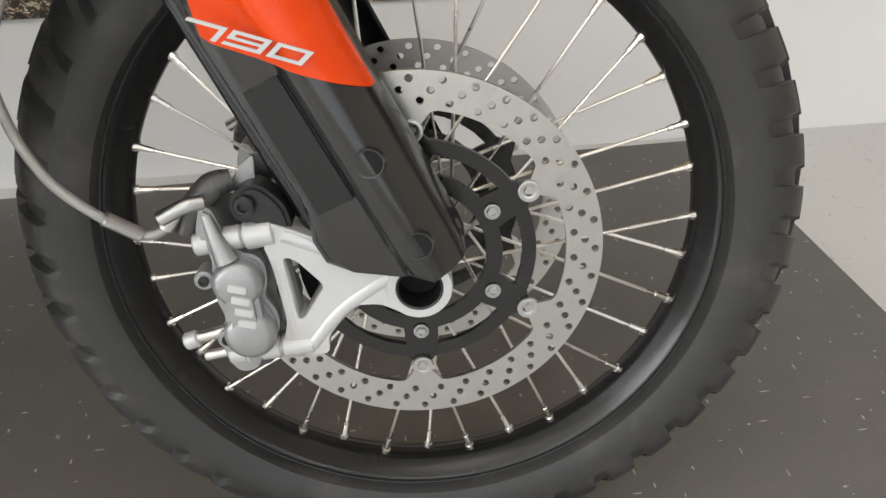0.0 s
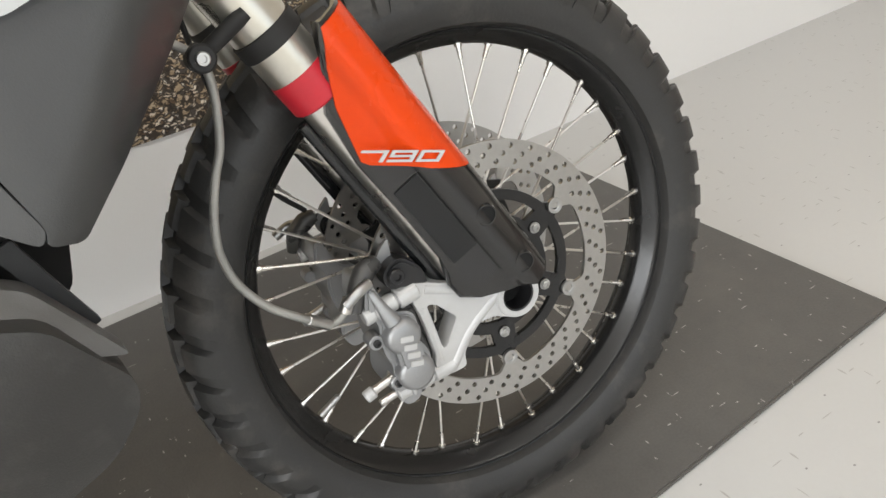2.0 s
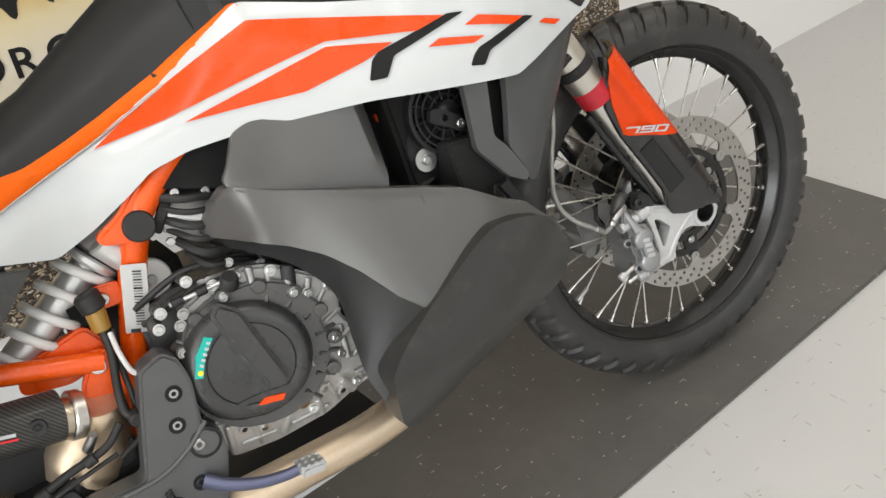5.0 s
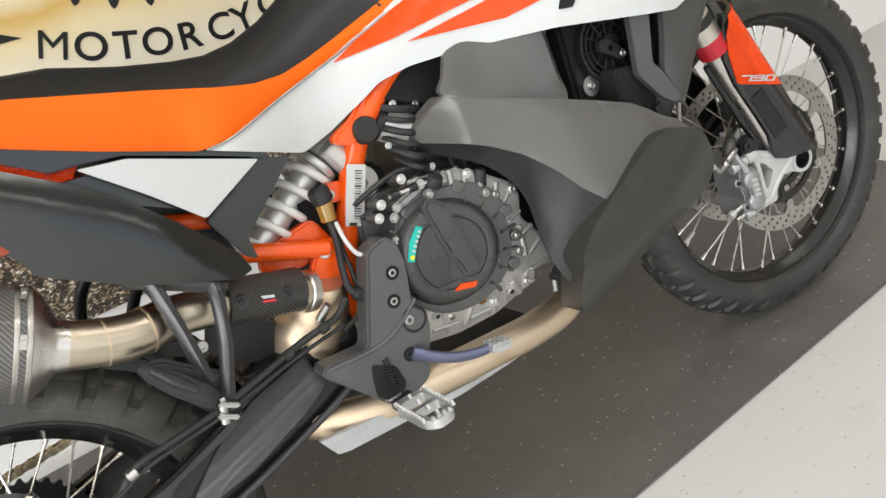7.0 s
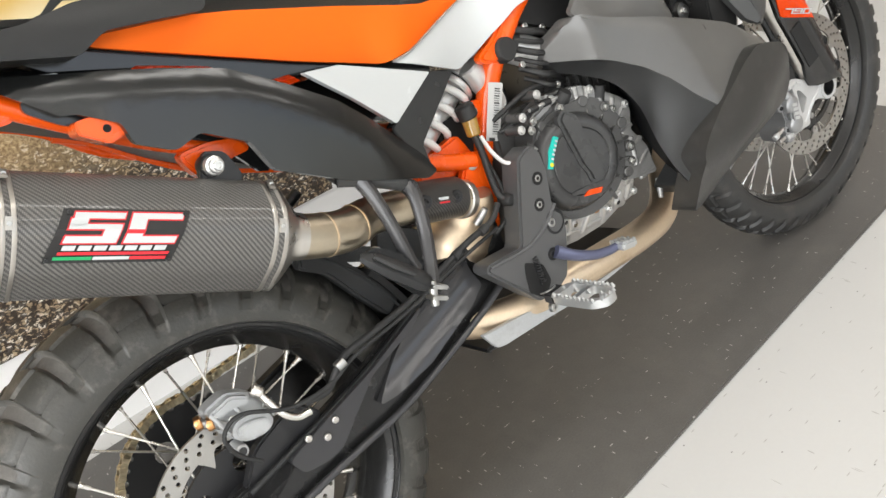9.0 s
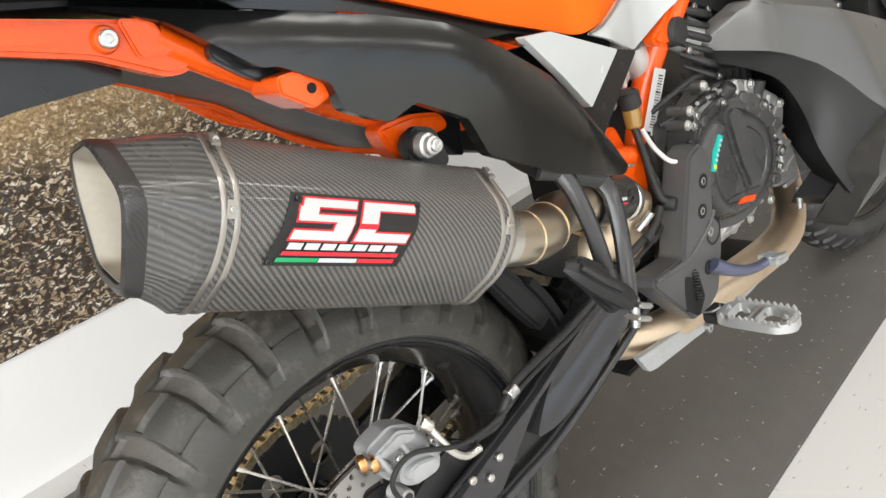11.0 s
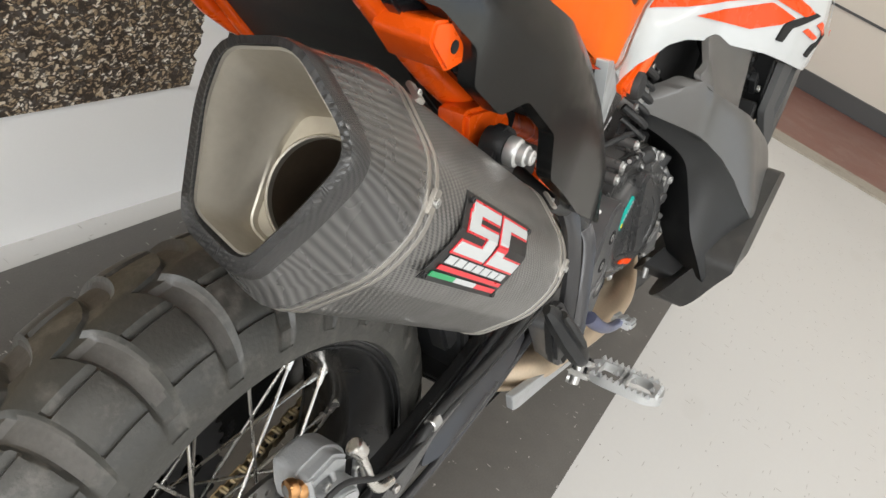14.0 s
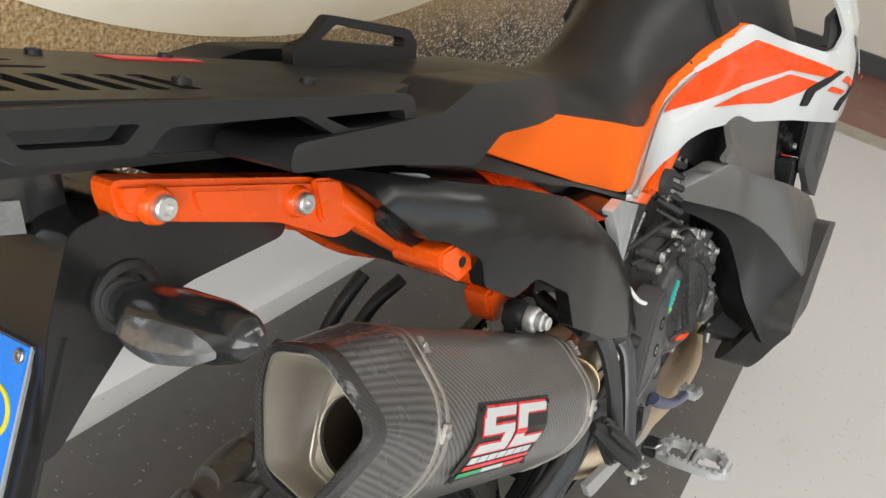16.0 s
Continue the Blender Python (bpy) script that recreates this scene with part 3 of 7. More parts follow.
            box((a + b) / 2, (p0 + p1) / 2, (q0 + q1) / 2, b - a, p1 - p0, q1 - q0, 0, bm=bm)
    return tagged(part(name, bm, PLAIN, None, smooth=0), label, "wall", kind="structure")


# unseen wall; its opening is made up for the front fill lamp
wall_with_window("wall_front", 1, NEAR, X0 - 0.2, X1 + 0.2, -1.8, 3.8, 0.7, 2.7, "plain unseen wall with a wide opening")
wall_with_window("wall_side", 0, X0, NEAR, BACK, -3.7, -0.1, 0.7, 2.7, "plain wall with a tall window")


def floor_mat():
    near, far = lambda x: -0.093 + 0.044 * x, lambda x: FAR + 0.018 * x
    pts = [(-2.4, near(-2.4)), (2.271, near(2.271)), (2.220, far(2.22)), (-2.4, far(-2.4))]
    bm = bmesh.new()
    bm.faces.new([bm.verts.new((x, y, LOW + 0.001)) for x, y in pts])
    got = bmesh.ops.extrude_face_region(bm, geom=list(bm.faces))
    for v in got["geom"]:
        if isinstance(v, bmesh.types.BMVert):
            v.co.z = 0.0
    soften(bm, 0.003, 50)
    return tagged(part("floor_mat", bm, MAT, None), "long black rubber mat with pale specks and scrapes", "mat")


floor_mat()


def mural():
    root = tagged(new("wall_mural"), "printed wall mural of brown gravel with dark lettering above", "mural")
    y = BACK - 0.004
    for x0, x1, z0 in ((-1.6, 0.795, 0.270), (0.795, 2.21, 0.306)):
        part("print", box((x0 + x1) / 2, y + 0.001, (z0 + 2.3) / 2, x1 - x0, 0.004, 2.3 - z0, 0), GRAVEL, root, smooth=0)
    # a torn place at the joint of the two sheets shows the white wall
    rng = random.Random(5)
    torn = [(0.722 + rng.uniform(-0.007, 0.007), z) for z in np.arange(0.266, 0.43, 0.012)] + [(0.76, 0.44), (0.797, 0.43), (0.797, 0.266)]
    part("torn_patch", plate(torn, y - 0.0025, y - 0.0015, bevel=0), WALL, root, "torn bare patch of white wall", smooth=0)
    sky_part = plate([(0.90 + 1.15 * math.cos(a), 1.262 + 0.60 * math.sin(a)) for a in np.arange(72) * 2 * math.pi / 72], y - 0.003, y - 0.0015, bevel=0)
    part("panel", sky_part, CREAM, root, "cream and gold printed oval", smooth=0)
    for ch, x in zip("MOTORCYCL", (0.394, 0.463, 0.531, 0.597, 0.671, 0.741, 0.800, 0.872, 0.928)):
        bend = 0.57 if x < 0.74 else 0.95
        me = lettering(ch, 0.080, 0.0005, 1.05, bold=0.0 if ch == "M" else 0.0011)
        mid = (max(v.co.x for v in me.vertices) + min(v.co.x for v in me.vertices)) / 2
        for v in me.vertices:
            v.co.x -= mid
        me.materials.append(INK)
        piece("letter", me, root, Matrix.Translation((x, y - 0.0045, 0.757 + bend * (x - 0.74) ** 2)) @ pose(0, 0, 0, 0, math.degrees(-math.atan(2 * bend * (x - 0.74))), 0) @ pose(0, 0, 0, 90, 0, 0))
    # dark toothed wheel above the word
    rim = []
    for k in range(40):
        for off, r in ((-0.5, 0.439), (-0.34, 0.440), (-0.2, 0.450), (-0.09, 0.470), (0.0, 0.4765), (0.09, 0.470), (0.2, 0.450), (0.34, 0.440)):
            t = radians(-97.3 + 9.0 * (k + off))
            rim.append((0.675 + r * math.cos(t), 1.339 + r * math.sin(t)))
    part("gear", plate(rim, y - 0.0045, y - 0.0035, bevel=0), INK, root, "dark printed toothed wheel", smooth=0)
    part("mark", plate([(0.312, 0.881), (0.357, 0.880), (0.322, 0.898)], y - 0.0045, y - 0.0035, bevel=0), INK, root)


mural()


# ---- the motorcycle: x ahead, y to its left, z up, from the ground below the rear axle ----
moto = tagged(new("motorcycle"), "orange, white and black adventure motorcycle leaning on its side stand", "motorcycle")
moto.matrix_world = pose(0, 0.101, 0.002, -13.97, 0, 0)

STEM, TURN_AT, BAR_TURN = Vector((-0.443, 0, 0.896)), Vector((1.488, 0, 0.347)), -7.2
STEER = Matrix.Translation((0.005, 0.001, 0.010)) @ Matrix.Translation(TURN_AT) @ Matrix.Rotation(radians(BAR_TURN), 4, STEM) @ Matrix.Translation(-TURN_AT)
FA, RA = (1.528, 0.347), (0.0, 0.332)


def tyre_mesh(cx, cz, r0, a, b, end, edge, blocks, skew, cut, depth, per, rows):
    """A tyre whose tread rows are skewed along its grooves; edge: the tread's half angle in degrees."""
    prof, deg = [], []
    for k in range(rows + 1):
        f = -end + 2 * end * k / rows
        prof.append((r0 + a * math.cos(radians(f)), b * math.sin(radians(f))))
        deg.append(f)
    foot = 0.8 * b * math.sin(radians(end))
    prof += [(prof[-1][0] - 0.004, foot), (prof[0][0] - 0.004, -foot)]
    deg += [180, -180]
    pitch = 2 * math.pi / blocks
    twist = [pitch * (skew(min(abs(f) / edge, 1)) + (0.5 if f < 0 else 0)) for f in deg]

    def lift(t, i):
        f = deg[i]
        s = abs(f) / edge
        if s > 1:
            return 0.0014 if 1.13 < s < 1.2 else 0.0
        u = (t / pitch + 1e-4) % 1
        return cut(u, s, depth)

    return lathe(prof, blocks * per, cx, cz, lift=lift, twist=twist)


def front_cut(u, s, depth):
    if u < (0.34 if s > 0.4 else 0.26) or 0.34 < s < 0.42:
        return -depth * (1 if s < 0.9 else 0.75)
    return 0.0012 + 0.0016 * max(0, (s - 0.6) / 0.4)


def rear_cut(u, s, depth):
    """Wide grooves with sloping sides, and thin cuts across the blocks."""
    wide = 0.40 - 0.05 * s
    if u < wide:
        slope = min(u, wide - u) / 0.07
        return -depth * min(1, slope) * (0.45 if s < 0.1 else 0.9 if s < 0.2 else 1 if s < 0.8 else 0.72)
    if 0.275 < s < 0.315 or 0.645 < s < 0.685:
        return -0.5 * depth
    return 0.0006 * math.sin(math.pi * (u - wide) / (1 - wide))


def wheel(name, cx, cz, tyre, rim_r, rim_w, well, hub_r, hub_w, hub_len, at, label, tyre_label):
    prof = [(rim_r, -rim_w + 0.004), (rim_r + 0.001, -rim_w), (rim_r - 0.009, -rim_w - 0.001), (rim_r - 0.017, -rim_w + 0.004), (rim_r - 0.021, -rim_w + 0.012), (well + 0.004, -rim_w * 0.45), (well, -rim_w * 0.2)]
    prof = prof + [(r, -y) for r, y in reversed(prof)] + [(rim_r - 0.006, rim_w - 0.006), (well + 0.012, rim_w * 0.3), (well + 0.012, -rim_w * 0.3), (rim_r - 0.006, -rim_w + 0.006)]
    rim = part(name, lathe(prof, 128, cx, cz), SATIN, moto, label, at=at)
    for radius, thick, side_y, paint in ((rim_r + 0.0050, 0.0018, rim_w + 0.0040, RUBBER), (rim_r + 0.0012, 0.0014, rim_w + 0.0010, SOOT_AND_SHADE), (rim_r - 0.0040, 0.0024, rim_w + 0.0012, GLOSS_BLACK), (rim_r - 0.0125, 0.0012, rim_w - 0.0006, SOOT_AND_SHADE)):
        loop = [(radius + thick * math.cos(radians(60 * k)), -side_y + thick * math.sin(radians(60 * k))) for k in range(6)]
        part("rim_edge", lathe(loop + loop[:1], 96, cx, cz), paint, rim)
    part("tyre", tyre, DUSTY_RUBBER if name == "rear_wheel" else RUBBER, rim, tyre_label, smooth=32)
    hub = [(0.012, -hub_len), (hub_r * 0.72, -hub_len), (hub_r * 0.75, -hub_w - 0.006), (hub_r, -hub_w - 0.004), (hub_r, -hub_w + 0.002), (hub_r * 0.66, -hub_w + 0.01), (hub_r * 0.6, 0)]
    part("hub", lathe(hub + [(r, -y) for r, y in reversed(hub[:-1])], 40, cx, cz), DARK, rim)
    for kind in range(4):
        side, way = (-1, 1)[kind % 2], (-1, 1)[kind // 2]
        a = radians(62) * way
        inner = Vector((cx + hub_r * 0.93 * math.cos(a), side * hub_w, cz + hub_r * 0.93 * math.sin(a)))
        outer = Vector((cx + well + 0.002, side * rim_w * 0.16, cz))
        bm = rod(inner, outer, 0.0017, seg=8)
        d = (outer - inner).normalized()
        rod(outer - d * 0.019, outer - d * 0.004, 0.0027, 0.0034, 8, 0.0005, bm=bm)
        rod(outer - d * 0.005, outer, 0.0048, seg=8, bm=bm)
        me = None
        for k in range(9):
            turn = Matrix.Translation((cx, 0, cz)) @ Matrix.Rotation(-radians(40 * k + 10 * kind), 4, "Y") @ Matrix.Translation((-cx, 0, -cz))
            if me is None:
                first = part("spoke", bm, SPOKE, rim, at=turn)
                me = first.data
            else:
                piece("spoke", me, rim, turn)
    return rim


front_wheel = wheel("front_wheel", *FA, tyre_mesh(*FA, 0.309, 0.048, 0.049, 122, 78, 44, lambda s: 0.45 * s, front_cut, 0.0075, 16, 44), 0.290, 0.030, 0.259, 0.034, 0.034, 0.075, STEER,
                    "black front rim laced with bright wire spokes", "worn black knobbly front tyre")
rear_wheel = wheel("rear_wheel", *RA, tyre_mesh(*RA, 0.259, 0.074, 0.077, 97, 82, 30, lambda s: 0.5 * s ** 1.5 - 0.75 * s ** 0.5, rear_cut, 0.009, 30, 60), 0.2530, 0.066, 0.209, 0.045, 0.045, 0.085, None,
                   "black rear rim laced with bright wire spokes", "dusty black rear tyre with deep chevron blocks")


# dust lies in the grooves of the rear tyre
for ob in rear_wheel.children:
    if ob.name.split(".")[0] == "tyre":
        ob.data.materials.append(GROOVE_DUST)
        for poly in ob.data.polygons:
            c = poly.center
            out = math.hypot(math.hypot(c.x - RA[0], c.z - RA[1]) - 0.259, c.y * 0.074 / 0.077)
            if out < 0.0690 and math.hypot(c.x - RA[0], c.z - RA[1]) > 0.276:
                poly.material_index = 1


def disc(cx, cz, y, ro, ri, wheel_part, rows, lugs, out):
    """A drilled brake disc; lugs: how many fixing lugs point inwards."""
    n, loops = 144, []
    inner = []
    for i in range(n):
        a = 2 * math.pi * i / n
        near = min(abs((a - radians(30) - 2 * math.pi * k / lugs + math.pi) % (2 * math.pi) - math.pi) for k in range(lugs)) if lugs else 9
        inner.append((cx + (ri - max(0, 0.024 * (1 - near / 0.14))) * math.cos(a), cz + (ri - max(0, 0.024 * (1 - near / 0.14))) * math.sin(a)))
    for r, count, off, size in rows:
        for k in range(count):
            a = 2 * math.pi * (k + off) / count
            loops.append(circle(cx + r * math.cos(a), cz + r * math.sin(a), size, 9))
    return part("brake_disc", plate(circle(cx, cz, ro, n), y - 0.0022, y + 0.0022, [inner, *loops], 0), DISC, wheel_part, "drilled steel brake disc", smooth=30)


FRONT_HOLES = [(0.1535, 36, 0.0, 0.0034), (0.1445, 36, 0.33, 0.0034), (0.1355, 36, 0.66, 0.0034)]
for side in (-1, 1):
    y = 0.067 * side
    disc(*FA, y, 0.16, 0.1285, front_wheel, FRONT_HOLES, 6, side)
    outer = []
    for i in range(144):
        a = 2 * math.pi * i / 144
        near = abs((a - radians(30) + radians(30)) % radians(60) - radians(30))
        outer.append((FA[0] + (0.103 + 0.012 * max(0, 1 - near / 0.12)) * math.cos(a), FA[1] + (0.103 + 0.012 * max(0, 1 - near / 0.12)) * math.sin(a)))
    windows = []
    for k in range(6):
        c = radians(60 * k)
        arc = [radians(-21), radians(-10), 0, radians(10), radians(21)]
        windows.append([(FA[0] + 0.091 * math.cos(c + t), FA[1] + 0.091 * math.sin(c + t)) for t in arc] + [(FA[0] + 0.074 * math.cos(c + t * 0.85), FA[1] + 0.074 * math.sin(c + t * 0.85)) for t in reversed(arc)])
    windows.append(circle(*FA, 0.060, 40))
    carrier = part("disc_carrier", plate(outer, y - 0.004 * side - 0.003, y - 0.004 * side + 0.003, windows, 0), SATIN, front_wheel, "black disc carrier with six arms", smooth=30)
    for k in range(6):
        a = radians(30 + 60 * k)
        at = Vector((FA[0] + 0.1105 * math.cos(a), y + side * 0.002, FA[1] + 0.1105 * math.sin(a)))
        bm = lathe([(0.004, -0.004), (0.0045, 0.0015), (0.0075, 0.0025), (0.0095, 0.002), (0.0098, -0.002)], 20)
        part("rivet", bm, ZINC, front_wheel, at=Matrix.Translation(at) @ (pose(0, 0, 0, 0, 0, 180) if side < 0 else pose(0, 0, 0)))
        b = Vector((FA[0] + 0.075 * math.cos(a), y + side * 0.001, FA[1] + 0.075 * math.sin(a)))
        bolt(b, 0.0055, front_wheel, (0, side, 0), hexagon=True)
disc(*RA, -0.072, 0.13, 0.098, rear_wheel, [(0.124, 30, 0, 0.0034), (0.1155, 30, 0.33, 0.0034), (0.107, 30, 0.66, 0.0034)], 5, -1)
part("disc_carrier", plate(circle(*RA, 0.088, 60), -0.071, -0.066, [circle(RA[0] + 0.062 * math.cos(radians(72 * k)), RA[1] + 0.062 * math.sin(radians(72 * k)), 0.014, 18) for k in range(5)] + [circle(*RA, 0.03, 24)], 0), DARK, rear_wheel)
# sprocket and chain on the far side
teeth = [(RA[0] + (0.122 if i % 4 < 2 else 0.115) * math.cos(2 * math.pi * i / 168), RA[1] + (0.122 if i % 4 < 2 else 0.115) * math.sin(2 * math.pi * i / 168)) for i in range(168)]
part("sprocket", plate(teeth, 0.082, 0.088, [circle(RA[0] + 0.075 * math.cos(radians(60 * k)), RA[1] + 0.075 * math.sin(radians(60 * k)), 0.016, 18) for k in range(6)] + [circle(*RA, 0.04, 24)], 0), DARK, rear_wheel)
chain_way = []
for k in range(21):
    a = radians(80 + 200 * k / 20)
    chain_way.append((RA[0] + 0.126 * math.cos(a), RA[1] + 0.126 * math.sin(a)))
chain_way = [(0.50, 0.490), *chain_way, (0.50, 0.40)]
link = bmesh.new()
for dy in (-0.007, 0.007):
    side_plate = plate(rounded([(-0.0125, -0.0045), (0, -0.0032), (0.0125, -0.0045), (0.0125, 0.0045), (0, 0.0032), (-0.0125, 0.0045)], 0.004, 2), dy - 0.001, dy + 0.001, bevel=0)
    for v in side_plate.faces:
        link.faces.new([link.verts.new(w.co) for w in v.verts])
    side_plate.free()
rod((-0.0065, -0.008, 0), (-0.0065, 0.008, 0), 0.0036, seg=8, bm=link)
rod((0.0065, -0.008, 0), (0.0065, 0.008, 0), 0.0036, seg=8, bm=link)
chain = part("chain", tube([(x, 0.085, z) for x, z in chain_way], 0.0022, 6, 2), DARK, moto, "gold-sided drive chain")
pts = [Vector((x, 0.085, z)) for x, z in chain_way]
me = None
lens = [0.0]
for a, b in zip(pts, pts[1:]):
    lens.append(lens[-1] + (b - a).length)
for k in range(int(lens[-1] / 0.0159)):
    d = k * 0.0159
    i = max(j for j in range(len(lens) - 1) if lens[j] <= d)
    p = pts[i].lerp(pts[i + 1], (d - lens[i]) / (lens[i + 1] - lens[i]))
    t = (pts[i + 1] - pts[i]).normalized()
    at = Matrix.Translation(p) @ Matrix.Rotation(-math.atan2(t.z, t.x), 4, "Y") @ Matrix.Diagonal((0.88, 1 if k % 2 else 0.7, 1.45, 1))
    if me is None:
        me = part("link", link, GOLD, chain, at=at).data
    else:
        piece("link", me, chain, at)


# ---- front fork, guards, brakes ----
LEG, ALONG, AHEAD = Vector((1.353, 0, 0.66)), STEM.normalized(), Vector((0.896, 0, 0.443)).normalized()


def on_leg(s, a, y):
    p = LEG + ALONG * s + AHEAD * a
    return (p.x, y, p.z)


def fork_side(sg):
    """One fork leg with its guard; sg: -1 the right side, 1 the left."""
    y = 0.105 * sg
    leg = part("fork_leg", rod(on_leg(-0.02, 0, y), on_leg(0.42, 0, y), 0.0295, seg=40, chamfer=0.002), FORK, moto, "silver upside-down fork tube", at=STEER)
    part("seal", rod(on_leg(-0.052, 0, y), on_leg(-0.016, 0, y), 0.0302, seg=40, chamfer=0.002), RED, leg, "red fork seal ring")
    part("stanchion", rod(on_leg(-0.290, -0.010, y), on_leg(-0.04, -0.005, y), 0.0200, seg=28), STEEL, leg, "polished stanchion")
    part("leg_shield", rod(on_leg(-0.318, -0.034, y - sg * 0.006), on_leg(-0.06, -0.030, y - sg * 0.006), 0.009, 0.006, 16, 0.002), GLOSS_BLACK, leg)
    part("clamp", rod(on_leg(0.012, 0, y), on_leg(0.03, 0, y), 0.0318, seg=40, chamfer=0.001), SOFT_RUBBER, leg)
    # guard: a shell whose side is nearly flat and whose front edge is round
    prof = [(-0.036, 0.121), (-0.0375, 0.1265), (-0.028, 0.1300), (-0.016, 0.132), (-0.008, 0.133), (0.016, 0.1365), (0.0225, 0.1445), (0.028, 0.1475), (0.040, 0.1458), (0.052, 0.140), (0.062, 0.129), (0.069, 0.112), (0.071, 0.092), (0.068, 0.092), (0.064, 0.112), (0.054, 0.131), (0.040, 0.139), (0.012, 0.135), (-0.010, 0.128), (-0.034, 0.122)]

    def ring(s, lo, hi, push=0.0):
        return [on_leg(s, min(max(a, lo), hi), sg * (b + push)) for a, b in prof]
    secs = [(0.008, 0.034, 0.071), (-0.006, 0.026, 0.071), (-0.03, 0.008, 0.071), (-0.06, -0.012, 0.071), (-0.12, -0.0205, 0.071), (-0.20, -0.0205, 0.071), (-0.255, -0.022, 0.071), (-0.285, -0.034, 0.071), (-0.305, -0.034, 0.071), (-0.322, -0.018, 0.071), (-0.340, 0.010, 0.0705), (-0.352, 0.036, 0.066)]
    guard = part("fork_guard", loft([ring(*s) for s in secs]), GUARD_GLOSS if sg < 0 else BLACK, moto, "black fork guard with an orange upper part", at=STEER)

    def skin(s, a, push):
        ys = [(q, b) for q, b in prof[1:13]]
        return on_leg(s, a, sg * (float(np.interp(a, [q for q, _ in ys], [b for _, b in ys])) + push))

    def film(lo, hi, s0, s1, push, thick, na=14, ns=14):
        """A thin skin on the guard, between lo(s) and hi(s)."""
        bm = bmesh.new()
        grid = [[[bm.verts.new(skin(s, lo(s) + (hi(s) - lo(s)) * j / na, p)) for j in range(na + 1)] for s in np.linspace(s0, s1, ns + 1)] for p in (push, push - thick)]
        for k, g in enumerate(grid):
            for i in range(ns):
                for j in range(na):
                    bm.faces.new((g[i][j], g[i][j + 1], g[i + 1][j + 1], g[i + 1][j]))
        a, b = grid
        rim_a = [a[0][j] for j in range(na + 1)] + [a[i][na] for i in range(1, ns + 1)] + [a[ns][j] for j in range(na - 1, -1, -1)] + [a[i][0] for i in range(ns - 1, 0, -1)]
        rim_b = [b[0][j] for j in range(na + 1)] + [b[i][na] for i in range(1, ns + 1)] + [b[ns][j] for j in range(na - 1, -1, -1)] + [b[i][0] for i in range(ns - 1, 0, -1)]
        for i in range(len(rim_a)):
            bm.faces.new((rim_a[i - 1], rim_a[i], rim_b[i], rim_b[i - 1]))
        return bm
    left = lambda s: float(np.interp(-s, [-0.004, 0.06, 0.118, 0.202], [0.032, -0.002, -0.018, 0.0655]))
    part("decal", film(left, lambda s: 0.0685, 0.004, -0.2025, 0.0024, 0.0022, 16, 26), ORANGE, guard, "glossy orange guard cover")
    if sg < 0:
        part("grip_patch", film(lambda s: -0.014 - 0.02 * (-0.168 - s), lambda s: 0.0145, -0.162, -0.266, 0.0022, 0.002), BLACK, guard, "matt dark grey inset")
        # model number: slanted strokes
        def stroke(x0, x1, v0, v1):
            quad = [(x0, v0), (x1, v0), (x1, v1), (x0, v1)]
            return [(1.3775 + (x - 1.3765) * 0.90 + 0.0095 * v, 0.549 - 0.31 * (x - 1.401) * 0.95 + 0.0085 * v) for x, v in quad]
        for outline, hole in (([(1.3765, 0.78), (1.4005, 0.78), (1.4005, 0), (1.4045, 0), (1.4045, 1), (1.3765, 1)], None),
                              ([(1.4085, 0), (1.436, 0), (1.436, 1), (1.4085, 1), (1.4085, 0.42), (1.432, 0.42), (1.432, 0.2), (1.4085, 0.2)], (1.4125, 1.432, 0.6, 0.8)),
                              ([(1.440, 0), (1.4655, 0), (1.4655, 1), (1.440, 1)], (1.444, 1.4615, 0.2, 0.8))):
            pts = [(1.3775 + (x - 1.3765) * 0.90 + 0.0095 * v, 0.549 - 0.31 * (x - 1.401) * 0.95 + 0.0085 * v) for x, v in outline]
            part("numeral", plate(pts, -0.1516, -0.1495, [stroke(*hole)] if hole else (), 0), WHITE, guard, smooth=0)
        for s in (-0.2457, -0.3195):
            c = Vector(on_leg(s, 0.0400, -0.1462))
            # flat near-black disc painted in for the shade inside the hole
            part("bolt_hole", rod(c + Vector((0, 0.02, 0)), c + Vector((0, 0.0004, 0)), 0.0098, 0.0102, 28), SOOT_AND_SHADE, guard)
            part("hole_rim", lathe([(0.0098, -0.001), (0.0112, -0.0012), (0.0124, 0.002), (0.0098, 0.002)], 28), GUARD_GLOSS, guard, at=Matrix.Translation(c))
    # foot of the leg with the axle clamp and the brake carrier arm
    ring_pts = [(1.529 + 0.0275 * math.cos(radians(t)), 0.342 + 0.0275 * math.sin(radians(t))) for t in range(75, -140, -18)]
    arm = [(1.412, 0.404), (1.430, 0.398), (1.460, 0.384), (1.506, 0.370)] + ring_pts + [(1.497, 0.328), (1.474, 0.328), (1.452, 0.300), (1.452, 0.284), (1.430, 0.283), (1.415, 0.296), (1.420, 0.318), (1.413, 0.368), (1.408, 0.384)]
    ys = sorted((sg * 0.090, sg * 0.118))
    carrier = part("axle_carrier", plate(rounded(arm, 0.006), ys[0], ys[1], [circle(1.529, 0.342, 0.0185, 32), rounded([(1.422, 0.374), (1.432, 0.371), (1.453, 0.347), (1.434, 0.318), (1.429, 0.318)], 0.005)], 0.004), SILVER, moto, "silver cast axle clamp and brake carrier", at=STEER, smooth=50)
